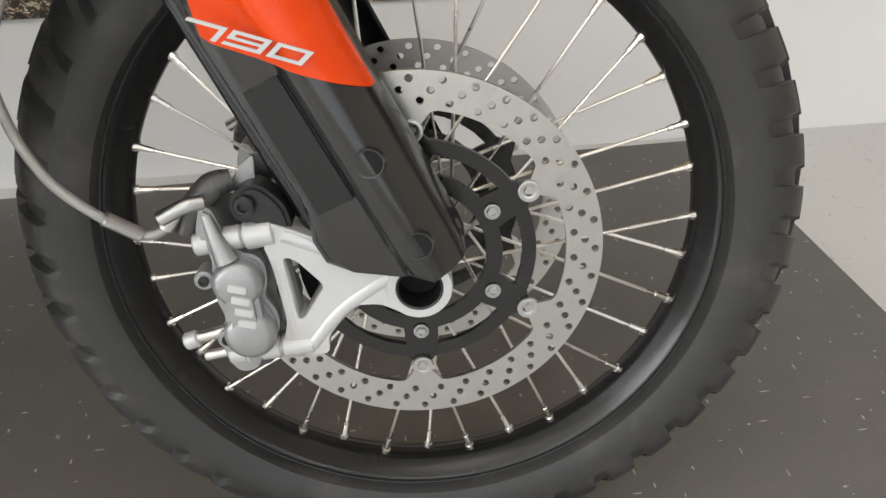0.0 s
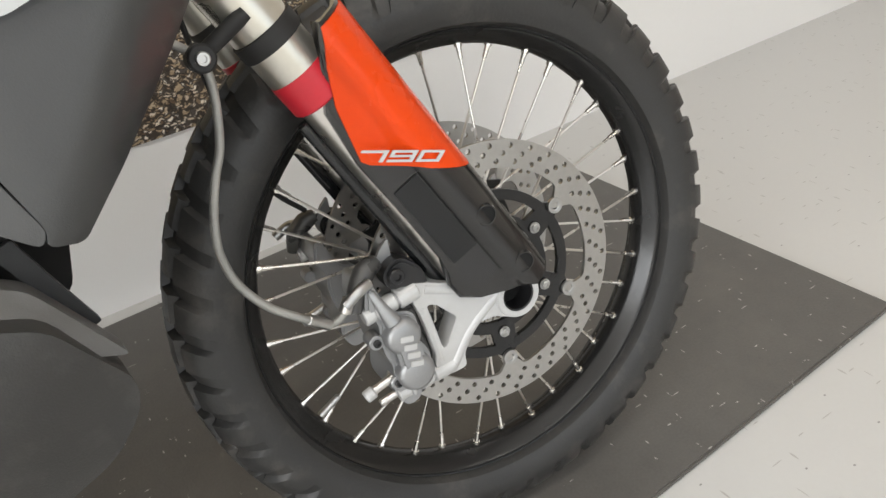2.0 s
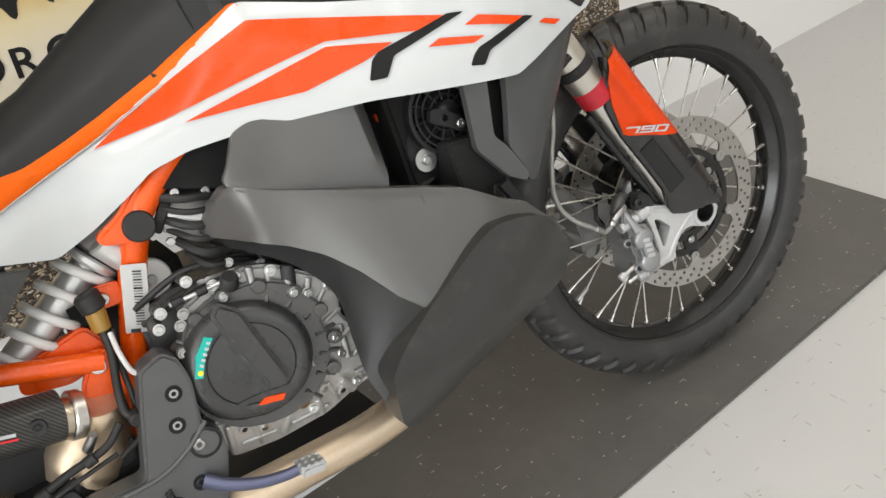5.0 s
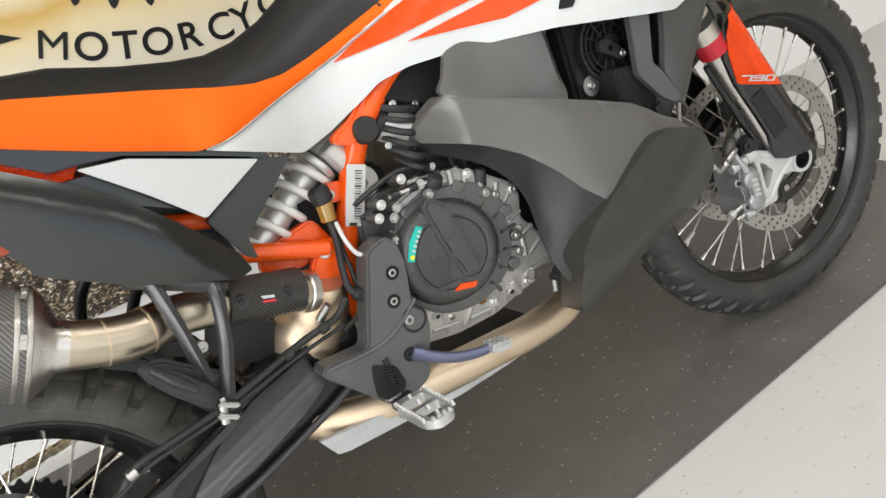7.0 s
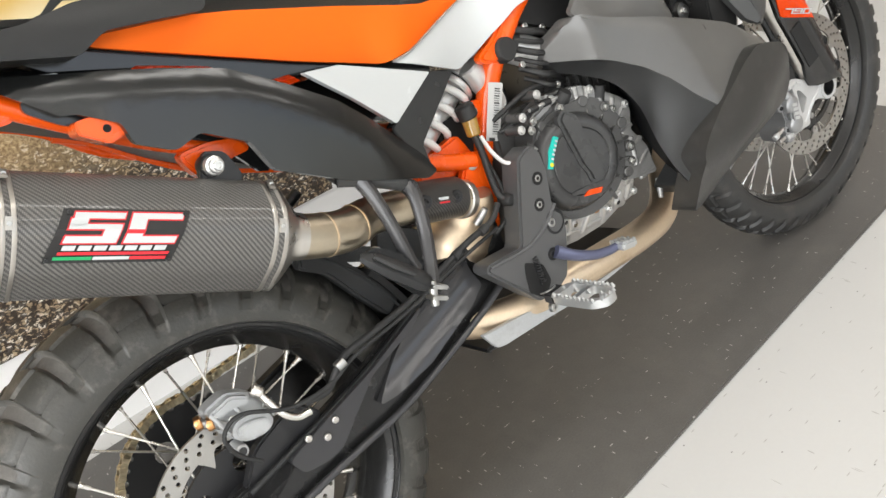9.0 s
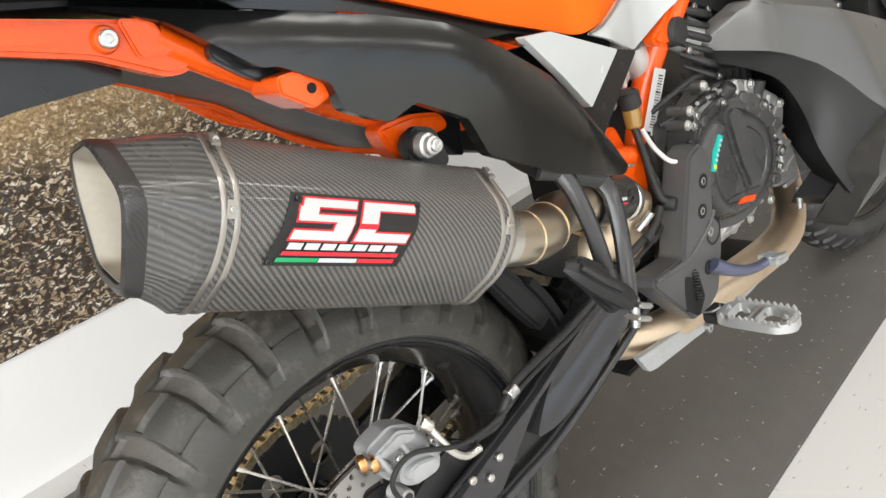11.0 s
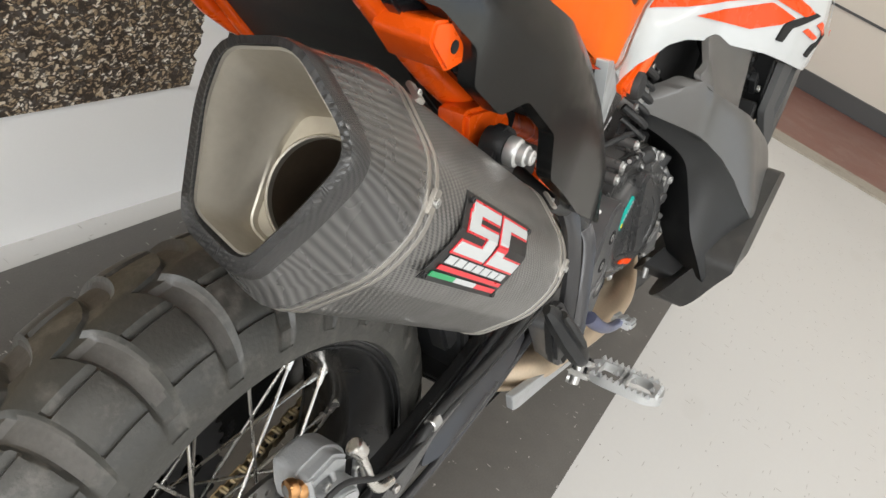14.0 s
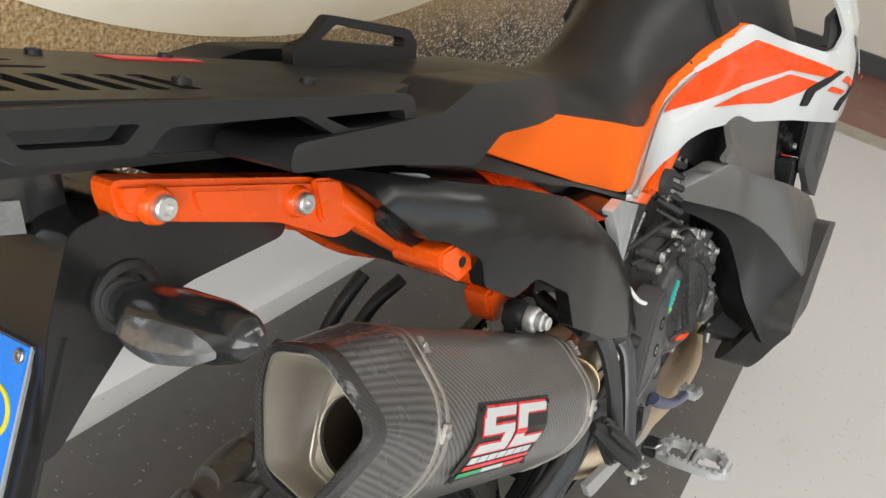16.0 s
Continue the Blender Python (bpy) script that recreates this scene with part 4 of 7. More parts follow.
    part("axle_sleeve", lathe([(0.0175, -0.014), (0.0192, -0.0145), (0.0192, 0.014), (0.0165, 0.014)], 36, 1.529, 0.342), DARK, carrier, at=Matrix.Translation((0, sg * 0.106, 0)))
    part("axle_lip", lathe([(0.0195, -0.002), (0.0262, -0.002), (0.0270, 0.0), (0.0270, 0.006), (0.0195, 0.006)], 40, 1.529, 0.342), SILVER, carrier, at=Matrix.Translation((0, sg * 0.119, 0)) @ (pose(0, 0, 0) if sg < 0 else Matrix.Translation((3.058, 0, 0)) @ pose(0, 0, 0, 0, 0, 180)))
    part("axle_end", rod((1.529, sg * 0.096, 0.342), (1.529, sg * 0.07, 0.342), 0.018, seg=28), SOOT_AND_SHADE, carrier)
    for way, r in (([(1.417, 0.372), (1.421, 0.345), (1.425, 0.302)], 0.0062), ([(1.424, 0.392), (1.460, 0.377), (1.506, 0.360)], 0.0075), ([(1.438, 0.292), (1.463, 0.322), (1.490, 0.342), (1.508, 0.352)], 0.0075)):
        part("rib", tube([(x, sg * 0.1125, z) for x, z in way], r, 12, 6), SILVER, carrier)
    part("foot_bolt", rod((1.540, sg * 0.118, 0.372), (1.530, sg * 0.118, 0.362), 0.005, seg=10), DARK, carrier)
    for z0, z1, x0, x1, big in ((0.386, 0.394, 1.354, 1.418, 0.0115), (0.2855, 0.292, 1.368, 1.440, 0.0105)):
        a, b = Vector((x0, sg * 0.112, z0)), Vector((x1, sg * 0.110, z1))
        bm = rod(a, b, 0.0075, seg=20)
        for t0, t1, r in ((0.0, 0.20, 0.0098), (0.20, 0.26, 0.0112), (0.36, 0.60, 0.0098), (0.62, 0.99, big)):
            rod(a.lerp(b, t0), a.lerp(b, t1), r, seg=24, chamfer=0.0014, bm=bm)
        part("guide_pin", bm, SILVER, carrier)
    # four-piston caliper: a body, two domed lobes joined by a waist, small fittings
    body = [(1.370, 0.421), (1.378, 0.419), (1.386, 0.396), (1.394, 0.384), (1.405, 0.382), (1.411, 0.374), (1.411, 0.358), (1.407, 0.348), (1.414, 0.338), (1.417, 0.325), (1.412, 0.311), (1.402, 0.302), (1.395, 0.285), (1.381, 0.283), (1.373, 0.296), (1.371, 0.310), (1.377, 0.332), (1.372, 0.345), (1.371, 0.365), (1.374, 0.380), (1.364, 0.398)]
    ys = sorted((sg * 0.046, sg * 0.120))
    cal = part("brake_caliper", plate(rounded(body, 0.006), ys[0], ys[1], bevel=0.003), CALIPER, moto, "grey four-piston brake caliper", at=STEER @ Matrix.Translation((1.41, 0, 0.375)) @ Matrix.Diagonal((1.09, 1, 1.09, 1)) @ Matrix.Translation((-1.413, 0, -0.380)))
    part("rear_half", plate(rounded([(x + 0.010, z - 0.002) for x, z in body[3:19]], 0.006), *sorted((sg * 0.05, sg * 0.108)), bevel=0.003), ENGINE, cal)
    for x, z, r in ((1.391, 0.363, 0.0185), (1.395, 0.321, 0.0195)):
        part("piston_housing", lathe([(0.0, -0.014), (r - 0.006, -0.014), (r - 0.002, -0.0115), (r, -0.007), (r, 0.006)], 36, closed=False), CALIPER, cal, at=Matrix.Translation((x, sg * 0.120, z)) @ (pose(0, 0, 0) if sg < 0 else pose(0, 0, 0, 0, 0, 180)))
    part("waist", plate(rounded([(1.378, 0.372), (1.404, 0.370), (1.408, 0.314), (1.382, 0.312)], 0.006), *sorted((sg * 0.118, sg * 0.1338)), bevel=0.004), CALIPER, cal)
    part("spine", tube([(1.374, sg * 0.117, 0.414), (1.380, sg * 0.122, 0.396), (1.386, sg * 0.124, 0.380)], [0.004, 0.006, 0.009], 12, 6), CALIPER, cal)
    for k in range(4):
        part("logo_bar", box(1.392 + 0.0013 * k, sg * 0.1342, 0.362 - 0.0095 * k, 0.0135, 0.0018, 0.0062, 0.0006, turn=Matrix.Rotation(radians(14), 3, "Y")), SILVER, cal)
    part("bleeder", rod((1.342, sg * 0.112, 0.309), (1.353, sg * 0.112, 0.3125), 0.0068, seg=16, chamfer=0.0015), SILVER, cal)
    part("bleeder_neck", rod((1.352, sg * 0.112, 0.3125), (1.374, sg * 0.112, 0.318), 0.0045, seg=14), STEEL, cal)
    part("pin", rod((1.355, sg * 0.112, 0.296), (1.378, sg * 0.112, 0.300), 0.0042, seg=14, chamfer=0.001), STEEL, cal)
    for x, z in ((1.366, 0.364), (1.376, 0.314)):
        part("ear", rod((x, sg * 0.100, z), (x, sg * 0.121, z), 0.0075, seg=18, chamfer=0.001), CALIPER, cal)
        bolt((x, sg * 0.121, z), 0.004, cal, (0, sg, 0), material=DARK)
    bolt((1.402, sg * 0.116, 0.420), 0.0078, cal, (0, sg, 0), material=DARK)
    part("sensor_fin", plate(rounded([(1.387, 0.427), (1.398, 0.443), (1.409, 0.452), (1.408, 0.430), (1.395, 0.418)], 0.003), *sorted((sg * 0.092, sg * 0.098)), bevel=0.001), CALIPER, cal)
    part("boot", tube([(1.356, sg * 0.112, 0.398), (1.364, sg * 0.108, 0.416), (1.378, sg * 0.102, 0.430), (1.392, sg * 0.098, 0.434)], [0.006, 0.010, 0.011, 0.008], 14, 6), ENGINE, cal)
    part("bracket", plate(rounded([(1.390, 0.424), (1.402, 0.434), (1.414, 0.434), (1.430, 0.418), (1.434, 0.396), (1.41, 0.402), (1.392, 0.408)], 0.008), *sorted((sg * 0.088, sg * 0.116)), bevel=0.003), DARK, cal)
    part("banjo", tube([(1.374, sg * 0.12, 0.425), (1.362, sg * 0.126, 0.424), (1.345, sg * 0.128, 0.416)], 0.0055, 10), ZINC, cal)
    return guard


fork_side(-1)
fork_side(1)
hose = part("brake_hose", tube([(1.345, -0.118, 0.416), (1.338, -0.118, 0.405), (1.328, -0.119, 0.399), (1.314, -0.122, 0.401), (1.292, -0.134, 0.423), (1.265, -0.132, 0.447), (1.247, -0.128, 0.476), (1.2405, -0.130, 0.506), (1.2415, -0.134, 0.529), (1.248, -0.132, 0.553), (1.259, -0.128, 0.579), (1.272, -0.122, 0.603), (1.281, -0.122, 0.645), (1.279, -0.124, 0.675), (1.262, -0.116, 0.694), (1.240, -0.105, 0.712), (1.225, -0.095, 0.760)], 0.0042, 10), HOSE, moto, "grey braided brake hose", at=STEER)
part("ferrule", rod((1.318, -0.121, 0.399), (1.296, -0.132, 0.419), 0.0060, seg=14, chamfer=0.001), ZINC, hose)
part("ferrule", rod((1.336, -0.118, 0.403), (1.345, -0.118, 0.417), 0.0068, seg=14, chamfer=0.001), STEEL, hose)
clip = part("clip", rod((1.279, -0.112, 0.677), (1.279, -0.136, 0.678), 0.0125, seg=22, chamfer=0.002), SOFT_RUBBER, hose)
bolt((1.279, -0.136, 0.678), 0.0062, hose)
part("clip_arm", tube([(1.279, -0.122, 0.678), (1.300, -0.128, 0.690), (1.325, -0.130, 0.704)], 0.0075, 12, 6), SOFT_RUBBER, hose)
part("sensor_cable", tube([(1.372, 0.08, 0.45), (1.34, 0.075, 0.49), (1.325, 0.05, 0.55), (1.31, 0.06, 0.60), (1.30, 0.06, 0.72), (1.31, 0.05, 0.80)], 0.0032, 8), SOFT_RUBBER, moto, at=STEER)
part("valve_stem", rod((1.528 + 0.257 * math.cos(radians(207.4)), 0.001, 0.347 + 0.257 * math.sin(radians(207.4))), (1.528 + 0.225 * math.cos(radians(207.4)), 0.001, 0.347 + 0.225 * math.sin(radians(207.4))), 0.0048, 0.004, 12, 0.001), ZINC, front_wheel)
a = radians(-47.5)
part("balance_weight", box(1.7275, -0.0318, 0.133, 0.022, 0.003, 0.011, 0.001, turn=Matrix.Rotation(radians(-42), 3, "Y")), ZINC, front_wheel)


# ---- bodywork ----
HEM_X = (0.42, 0.46, 0.486, 0.549, 0.654, 0.70, 0.741, 0.80, 0.85, 0.935, 1.012)
HEM_Z = (0.795, 0.798, 0.804, 0.822, 0.848, 0.863, 0.877, 0.906, 0.930, 0.896, 0.870)
HEM_Y = (-0.150, -0.143, -0.136, -0.122, -0.102, -0.104, -0.114, -0.138, -0.159, -0.200, -0.248)

FLANK_X = (0.42, 0.46, 0.5, 0.558, 0.602, 0.634, 0.665, 0.72, 0.812, 0.94, 1.0, 1.08, 1.1)
FLANK_Y = (-0.15, -0.142, -0.126, -0.11, -0.106, -0.11, -0.122, -0.136, -0.162, -0.222, -0.245, -0.2655, -0.27)


def white_side(x, z):
    """The shroud's outside; its upper edge curls in to the rider's knee."""
    y = float(np.interp(x, FLANK_X, FLANK_Y)) - 0.009 * math.sin(min(max((z - 0.72) / 0.16, 0), 1) * math.pi)
    y += max(0, x - 1.16) * 0.12 + max(0, z - 0.90) * 0.35
    if x < 1.012:
        t = min(max(1 - (float(np.interp(x, HEM_X, HEM_Z)) - z) / 0.06, 0), 1) ** 2
        y = y * (1 - t) + t * float(np.interp(x, HEM_X, HEM_Y))
    return y


def on_white(push):
    return lambda x, z: white_side(x, z) - push


shroud = part("tank_shroud", panel([(0.422, 0.795), (0.46, 0.798), (0.549, 0.822), (0.60, 0.8345), (0.654, 0.848), (0.70, 0.863), (0.741, 0.877), (0.80, 0.906), (0.85, 0.930), (0.935, 0.896), (1.012, 0.870), (1.05, 0.872), (1.072, 0.892), (1.06, 0.935), (1.03, 0.985), (1.10, 1.0), (1.185, 0.945), (1.25, 0.86), (1.284, 0.80), (1.272, 0.778), (1.24, 0.770), (1.128, 0.733), (1.077, 0.742), (0.941, 0.770), (0.796, 0.790), (0.731, 0.795), (0.684, 0.790), (0.643, 0.770), (0.601, 0.753), (0.551, 0.741)], on_white(0), 0.006, 0.012, 0.003), WHITE, moto, "glossy white tank shroud with orange stripes")
for name, pts in (("stripe", [(0.640, 0.837), (0.698, 0.859), (0.772, 0.883), (0.850, 0.907), (1.055, 0.834), (1.033, 0.825), (0.916, 0.854), (0.722, 0.838)]),
                  ("stripe", [(0.740, 0.827), (0.826, 0.836), (0.915, 0.848), (0.984, 0.827), (0.947, 0.817), (0.876, 0.808)]),
                  ("stripe", [(1.071, 0.816), (1.090, 0.822), (1.151, 0.800), (1.138, 0.794)]),
                  ("stripe", [(1.021, 0.807), (1.037, 0.812), (1.091, 0.796), (1.075, 0.792)]),
                  ("stripe", [(1.174, 0.784), (1.184, 0.786), (1.211, 0.776), (1.199, 0.773)])):
    part(name, panel(pts, on_white(0.0024), 0.0012, 0.01, 0, 0.002), ORANGE, shroud, "orange printed stripe")
# near-black shapes laid on the surface paint the shade inside the slots
for pts in ([(1.075, 0.8315), (0.980, 0.812), (0.965, 0.790), (0.946, 0.793), (0.956, 0.815), (0.966, 0.822), (1.056, 0.836)],
            [(1.166, 0.795), (1.092, 0.777), (1.081, 0.762), (1.065, 0.767), (1.073, 0.779), (1.081, 0.785), (1.152, 0.800)]):
    part("slot", panel(pts, on_white(0.0032), 0.005, 0.02, 0, 0.003), SOOT_AND_SHADE, shroud, "dark sunken slot")
badge = part("badge", panel([(1.128, 0.885), (1.165, 0.875), (1.215, 0.853), (1.254, 0.8225), (1.274, 0.799), (1.272, 0.790), (1.252, 0.7785), (1.205, 0.8175), (1.150, 0.860)], on_white(0.0012), 0.0008, 0.02, 0, 0.003), GLOSS_BLACK, shroud, "dark badge with white lettering")
for text, size, stretch, x, z, material in (("ADVENTURE", 0.0122, 1.37, 1.1535, 0.8725, WHITE), ("R", 0.0125, 1.5, 1.2375, 0.8055, ORANGE)):
    me = lettering(text, size, 0.0002, stretch, 0.2)
    me.materials.append(material)
    piece("lettering", me, shroud, Matrix.Translation((x, white_side(1.2, 0.82) + 0.0005 - 0.066 * (x - 1.1535), z)) @ Matrix(((0.772, 0.635, 0), (-0.05, 0, -1), (-0.635, 0.772, 0))).to_4x4())
for ob in (shroud, *shroud.children):
    for v in ob.data.vertices if not ob.name.startswith("lettering") else ():
        k = min(max((v.co.x - 0.50) / 0.45, 0), 1)
        v.co += Vector((0, 0.004, 0.0105)) * k * k * (3 - 2 * k)
# front top of the shroud with its sticker, and the dark scoop
part("scoop", panel([(1.03, 0.885), (1.07, 0.882), (1.10, 0.915), (1.16, 0.925), (1.12, 0.95), (1.05, 0.93)], lambda x, z: white_side(x, z) + 0.012, 0.01, 0.03, 0.002), BLACK, shroud)

# tank top and seat
def crown(x, z_side, z_top, half, n=9, flat=0.6):
    """A cross-section: an arch from the right edge over the top to the left edge."""
    out = []
    for k in range(n + 1):
        t = -1 + 2 * k / n
        out.append((x, half * t, z_top - (z_top - z_side) * abs(t) ** (2.2 + flat)))
    return out + [(x, half * 0.9, z_side - 0.03), (x, -half * 0.9, z_side - 0.03)]


seat = part("seat", loft([crown(*s) for s in ((0.02, 0.945, 0.975, 0.10), (0.10, 0.942, 0.975, 0.125), (0.19, 0.932, 0.970, 0.132), (0.30, 0.911, 0.955, 0.134), (0.38, 0.888, 0.930, 0.134), (0.45, 0.867, 0.914, 0.132), (0.50, 0.853, 0.907, 0.127), (0.55, 0.847, 0.912, 0.117), (0.60, 0.852, 0.928, 0.105), (0.68, 0.870, 0.970, 0.098), (0.76, 0.898, 1.012, 0.112), (0.84, 0.933, 1.04, 0.145))]), BLACK, moto, "black two-level seat with orange sides", smooth=70)
def seat_side(x, z):
    """The seat's side runs down to the white shroud's upper edge."""
    hem, brow = float(np.interp(x, HEM_X, HEM_Z)), float(np.interp(x, BROW_X, BROW_Z))
    t = min(max((brow - z) / max(brow - hem, 0.004), 0), 1) * min(max((x - 0.40) / 0.06, 0), 1)
    return (1 - t) * float(np.interp(x, BROW_X, BROW_Y)) + t * (float(np.interp(x, HEM_X, HEM_Y)) + 0.004) - 0.005 * math.sin(math.pi * t)


BROW_X = (0.38, 0.47, 0.517, 0.562, 0.607, 0.665, 0.74, 0.80, 0.85)
BROW_Z = (0.889, 0.862, 0.851, 0.849, 0.857, 0.872, 0.896, 0.921, 0.941)
BROW_Y = (-0.136, -0.134, -0.126, -0.116, -0.105, -0.099, -0.106, -0.128, -0.150)
part("side_cover", panel([(0.07, 0.962), (0.15, 0.948), (0.24, 0.928), *zip(BROW_X, BROW_Z), (0.855, 0.926), (0.80, 0.903), (0.741, 0.874), (0.70, 0.860), (0.654, 0.845), (0.60, 0.832), (0.549, 0.819), (0.486, 0.801), (0.415, 0.797), (0.30, 0.842), (0.136, 0.912), (0.06, 0.945)], seat_side, 0.01, 0.014, 0.003), ORANGE_SEAT, seat, "orange seat side")
part("piping", tube([(0.42, -0.152, 0.7965), (0.46, -0.146, 0.7995), (0.549, -0.125, 0.8235), (0.654, -0.105, 0.8495), (0.741, -0.117, 0.8785)], 0.0018, 8, 6), ZINC, seat)
tank = part("fuel_tank", loft([crown(*s) for s in ((0.80, 0.93, 1.045, 0.13), (0.90, 0.92, 1.08, 0.155), (1.0, 0.88, 1.10, 0.18), (1.1, 0.88, 1.09, 0.18), (1.2, 0.86, 1.05, 0.15), (1.26, 0.84, 0.98, 0.10))]), BLACK, moto, "black fuel tank top", smooth=60)

# large lower tank cover: a recessed upper part, a broad face and a chamfer turned in below
def fold(x):
    return 0.728 - 0.40 * (x - 0.79) - 0.5 * max(0, x - 1.02)


def cover_top(x, z):
    lean_in = float(np.interp(x, [0.78, 0.90], [0.50, 0.09]))
    return -(0.1955 + 0.12 * (x - 0.75) - lean_in * max(z - fold(x), 0)) + max(0, x - 0.932) * 2.0 + max(0, 0.757 - x) * 1.5


def cover_face(x, z):
    t = min(max((x - 0.755) / 0.13, 0), 1)
    roll = 0.004 * min(max((z - fold(x) + 0.02) / 0.02, 0), 1) ** 2
    tilt = 0.046 * t * min(max((fold(x) - z) / 0.14, 0), 1)
    return -(0.198 + 0.036 * t * t * (3 - 2 * t) + 0.12 * (x - 0.75) - roll + tilt) + max(0, 0.757 - x) * 1.5


cover = part("tank_cover", panel([(0.748, 0.750), (0.728, 0.730), (0.711, 0.709), (0.706, 0.699), (0.713, 0.692), (0.750, 0.676), (0.780, 0.660), (0.812, 0.636), (0.838, 0.604), (0.862, 0.562), (0.884, 0.537), (0.905, 0.522), (0.955, 0.545), (0.985, 0.560), (1.014, 0.571), (1.120, 0.528), (1.079, 0.588), (1.050, 0.604), (1.003, 0.641), (0.944, 0.667), (0.859, 0.701), (0.791, 0.728)], cover_face, 0.032, 0.009, 0.004, 0.006), GREY_PLASTIC, moto, "large matt dark grey lower tank cover", smooth=50)
part("cover_top", panel([(0.806, 0.808), (0.783, 0.802), (0.764, 0.778), (0.746, 0.755), (0.752, 0.742), (0.790, 0.722), (0.859, 0.694), (0.925, 0.666), (0.936, 0.700), (0.956, 0.775)], cover_top, 0.010, 0.016, 0.003, 0.008), GREY_PLASTIC, cover)
FACE_EDGE = [(0.709, 0.695), (0.750, 0.677), (0.780, 0.661), (0.812, 0.637), (0.838, 0.604), (0.862, 0.562), (0.886, 0.537)]
LOW_EDGE = [(0.712, -0.105, 0.680), (0.756, -0.155, 0.651), (0.788, -0.185, 0.621), (0.813, -0.200, 0.572), (0.804, -0.225, 0.512), (0.796, -0.250, 0.474), (0.800, -0.268, 0.441)]
for name, ways, material, thick in (("cover_underside", (0.0, 1.0), SHROUD, 0.012), ("inner_wall", (1.0, 2.0), BLACK, 0.006)):
    bm = bmesh.new()
    grid = []
    for t in np.linspace(*ways, 6):
        row = []
        for (x, z), low in zip(FACE_EDGE, LOW_EDGE):
            a, b = Vector((x, cover_face(x, z) + 0.002, z)), Vector(low)
            p = a.lerp(b, min(t, 1)) + Vector((0, 0.004 * math.sin(math.pi * min(t, 1)), 0)) + Vector((0.05, 0.076, 0.01)) * max(t - 1, 0)
            row.append(tuple(p))
        grid.append([bm.verts.new(p) for p in curve(row, 5)])
    for r0, r1 in zip(grid, grid[1:]):
        for i in range(len(r0) - 1):
            bm.faces.new((r0[i], r0[i + 1], r1[i + 1], r1[i]))
    bmesh.ops.solidify(bm, geom=list(bm.faces), thickness=thick)
    part(name, bm, material, cover, smooth=50)


def guard_side(x, z):
    q = (x - 1.014) * 0.55 - (z - 0.571) * 0.83
    return -(0.305 - 0.18 * max(q, 0)) + max(0, 0.47 - z) * 0.62 - 0.010 * math.sin(math.pi * min(max(q / 0.10, 0), 1))


guard = part("lower_guard", panel([(1.004, 0.593), (1.045, 0.586), (1.080, 0.572), (1.116, 0.512), (1.112, 0.490), (1.080, 0.458), (1.005, 0.424), (0.940, 0.401), (0.880, 0.378), (0.845, 0.368), (0.822, 0.376), (0.812, 0.40), (0.808, 0.450), (0.807, 0.482), (0.834, 0.508), (0.882, 0.538), (0.920, 0.557), (0.967, 0.580)], guard_side, 0.05, 0.02, 0.006, 0.012), GUARD, moto, "scuffed black rubbery lower guard")
part("guard_inner", panel([(1.03, 0.56), (1.10, 0.51), (0.99, 0.435), (0.86, 0.392), (0.83, 0.42), (0.90, 0.51)], lambda x, z: guard_side(x, z) + 0.06, 0.05, 0.03, 0.004), BLACK, guard)


def nose_side(x, z):
    return -(0.264 - 1.0 * max(0, (x - 1.204) - 0.71 * (z - 0.7225)) - max(0, 1.10 - x) * 0.4)


nose = part("radiator_shroud", panel([(1.303, 0.778), (1.31, 0.76), (1.262, 0.727), (1.228, 0.689), (1.168, 0.627), (1.124, 0.589), (1.100, 0.597), (1.104, 0.607), (1.089, 0.651), (1.111, 0.738), (1.13, 0.745), (1.20, 0.768), (1.27, 0.786)], nose_side, 0.012, 0.014, 0.003, 0.006), SHROUD, moto, "dark grey angular radiator shroud")
part("side_strip", panel([(1.058, 0.750), (1.087, 0.744), (1.075, 0.670), (1.087, 0.651), (1.104, 0.607), (1.098, 0.597), (1.077, 0.613), (1.050, 0.660), (1.052, 0.683), (1.054, 0.704)], lambda x, z: nose_side(x, z) - 0.001, 0.012, 0.014, 0.003, 0.006), SHROUD, nose)
part("vent_floor", panel([(1.07, 0.745), (1.125, 0.745), (1.10, 0.64), (1.08, 0.64), (1.065, 0.68)], lambda x, z: -0.232, 0.004, 0.03, 0, 0.003), BLACK, nose)
# flat near-black shape paints the shade of a notch
part("top_step", panel([(1.150, 0.748), (1.20, 0.762), (1.21, 0.757), (1.16, 0.742)], lambda x, z: nose_side(x, z) - 0.0015, 0.003, 0.02, 0, 0.003), SOOT_AND_SHADE, nose)
# black sheet added to hide the fork guard behind the opening
part("back_wall", box(1.160, -0.168, 0.712, 0.008, 0.136, 0.130, 0.003), BLACK, nose)
# near-black plate added as a dark fan housing, also hiding the fork guard
part("fan_housing", plate(rounded([(1.02, 0.600), (1.090, 0.600), (1.100, 0.640), (1.085, 0.668), (1.02, 0.680)], 0.008), -0.228, -0.150, bevel=0.003), SOOT_AND_SHADE, nose)
part("inner_leg", box(1.20, -0.14, 0.72, 0.05, 0.05, 0.10, 0.01), BLACK, nose)
part("tail_fin", panel([(1.068, 0.600), (1.083, 0.605), (1.095, 0.575), (1.114, 0.532), (1.106, 0.529), (1.083, 0.568)], lambda x, z: -0.242, 0.01, 0.02, 0.002, 0.002), BLACK, nose)
nose.location = (0, 0.004, 0.0105)
# radiator fan in the opening, with its bracket; near-black colour stands for shade there
fan = part("radiator", box(1.067, -0.11, 0.712, 0.18, 0.15, 0.166, 0.006), SOOT_AND_SHADE, moto, "black radiator with its fan")
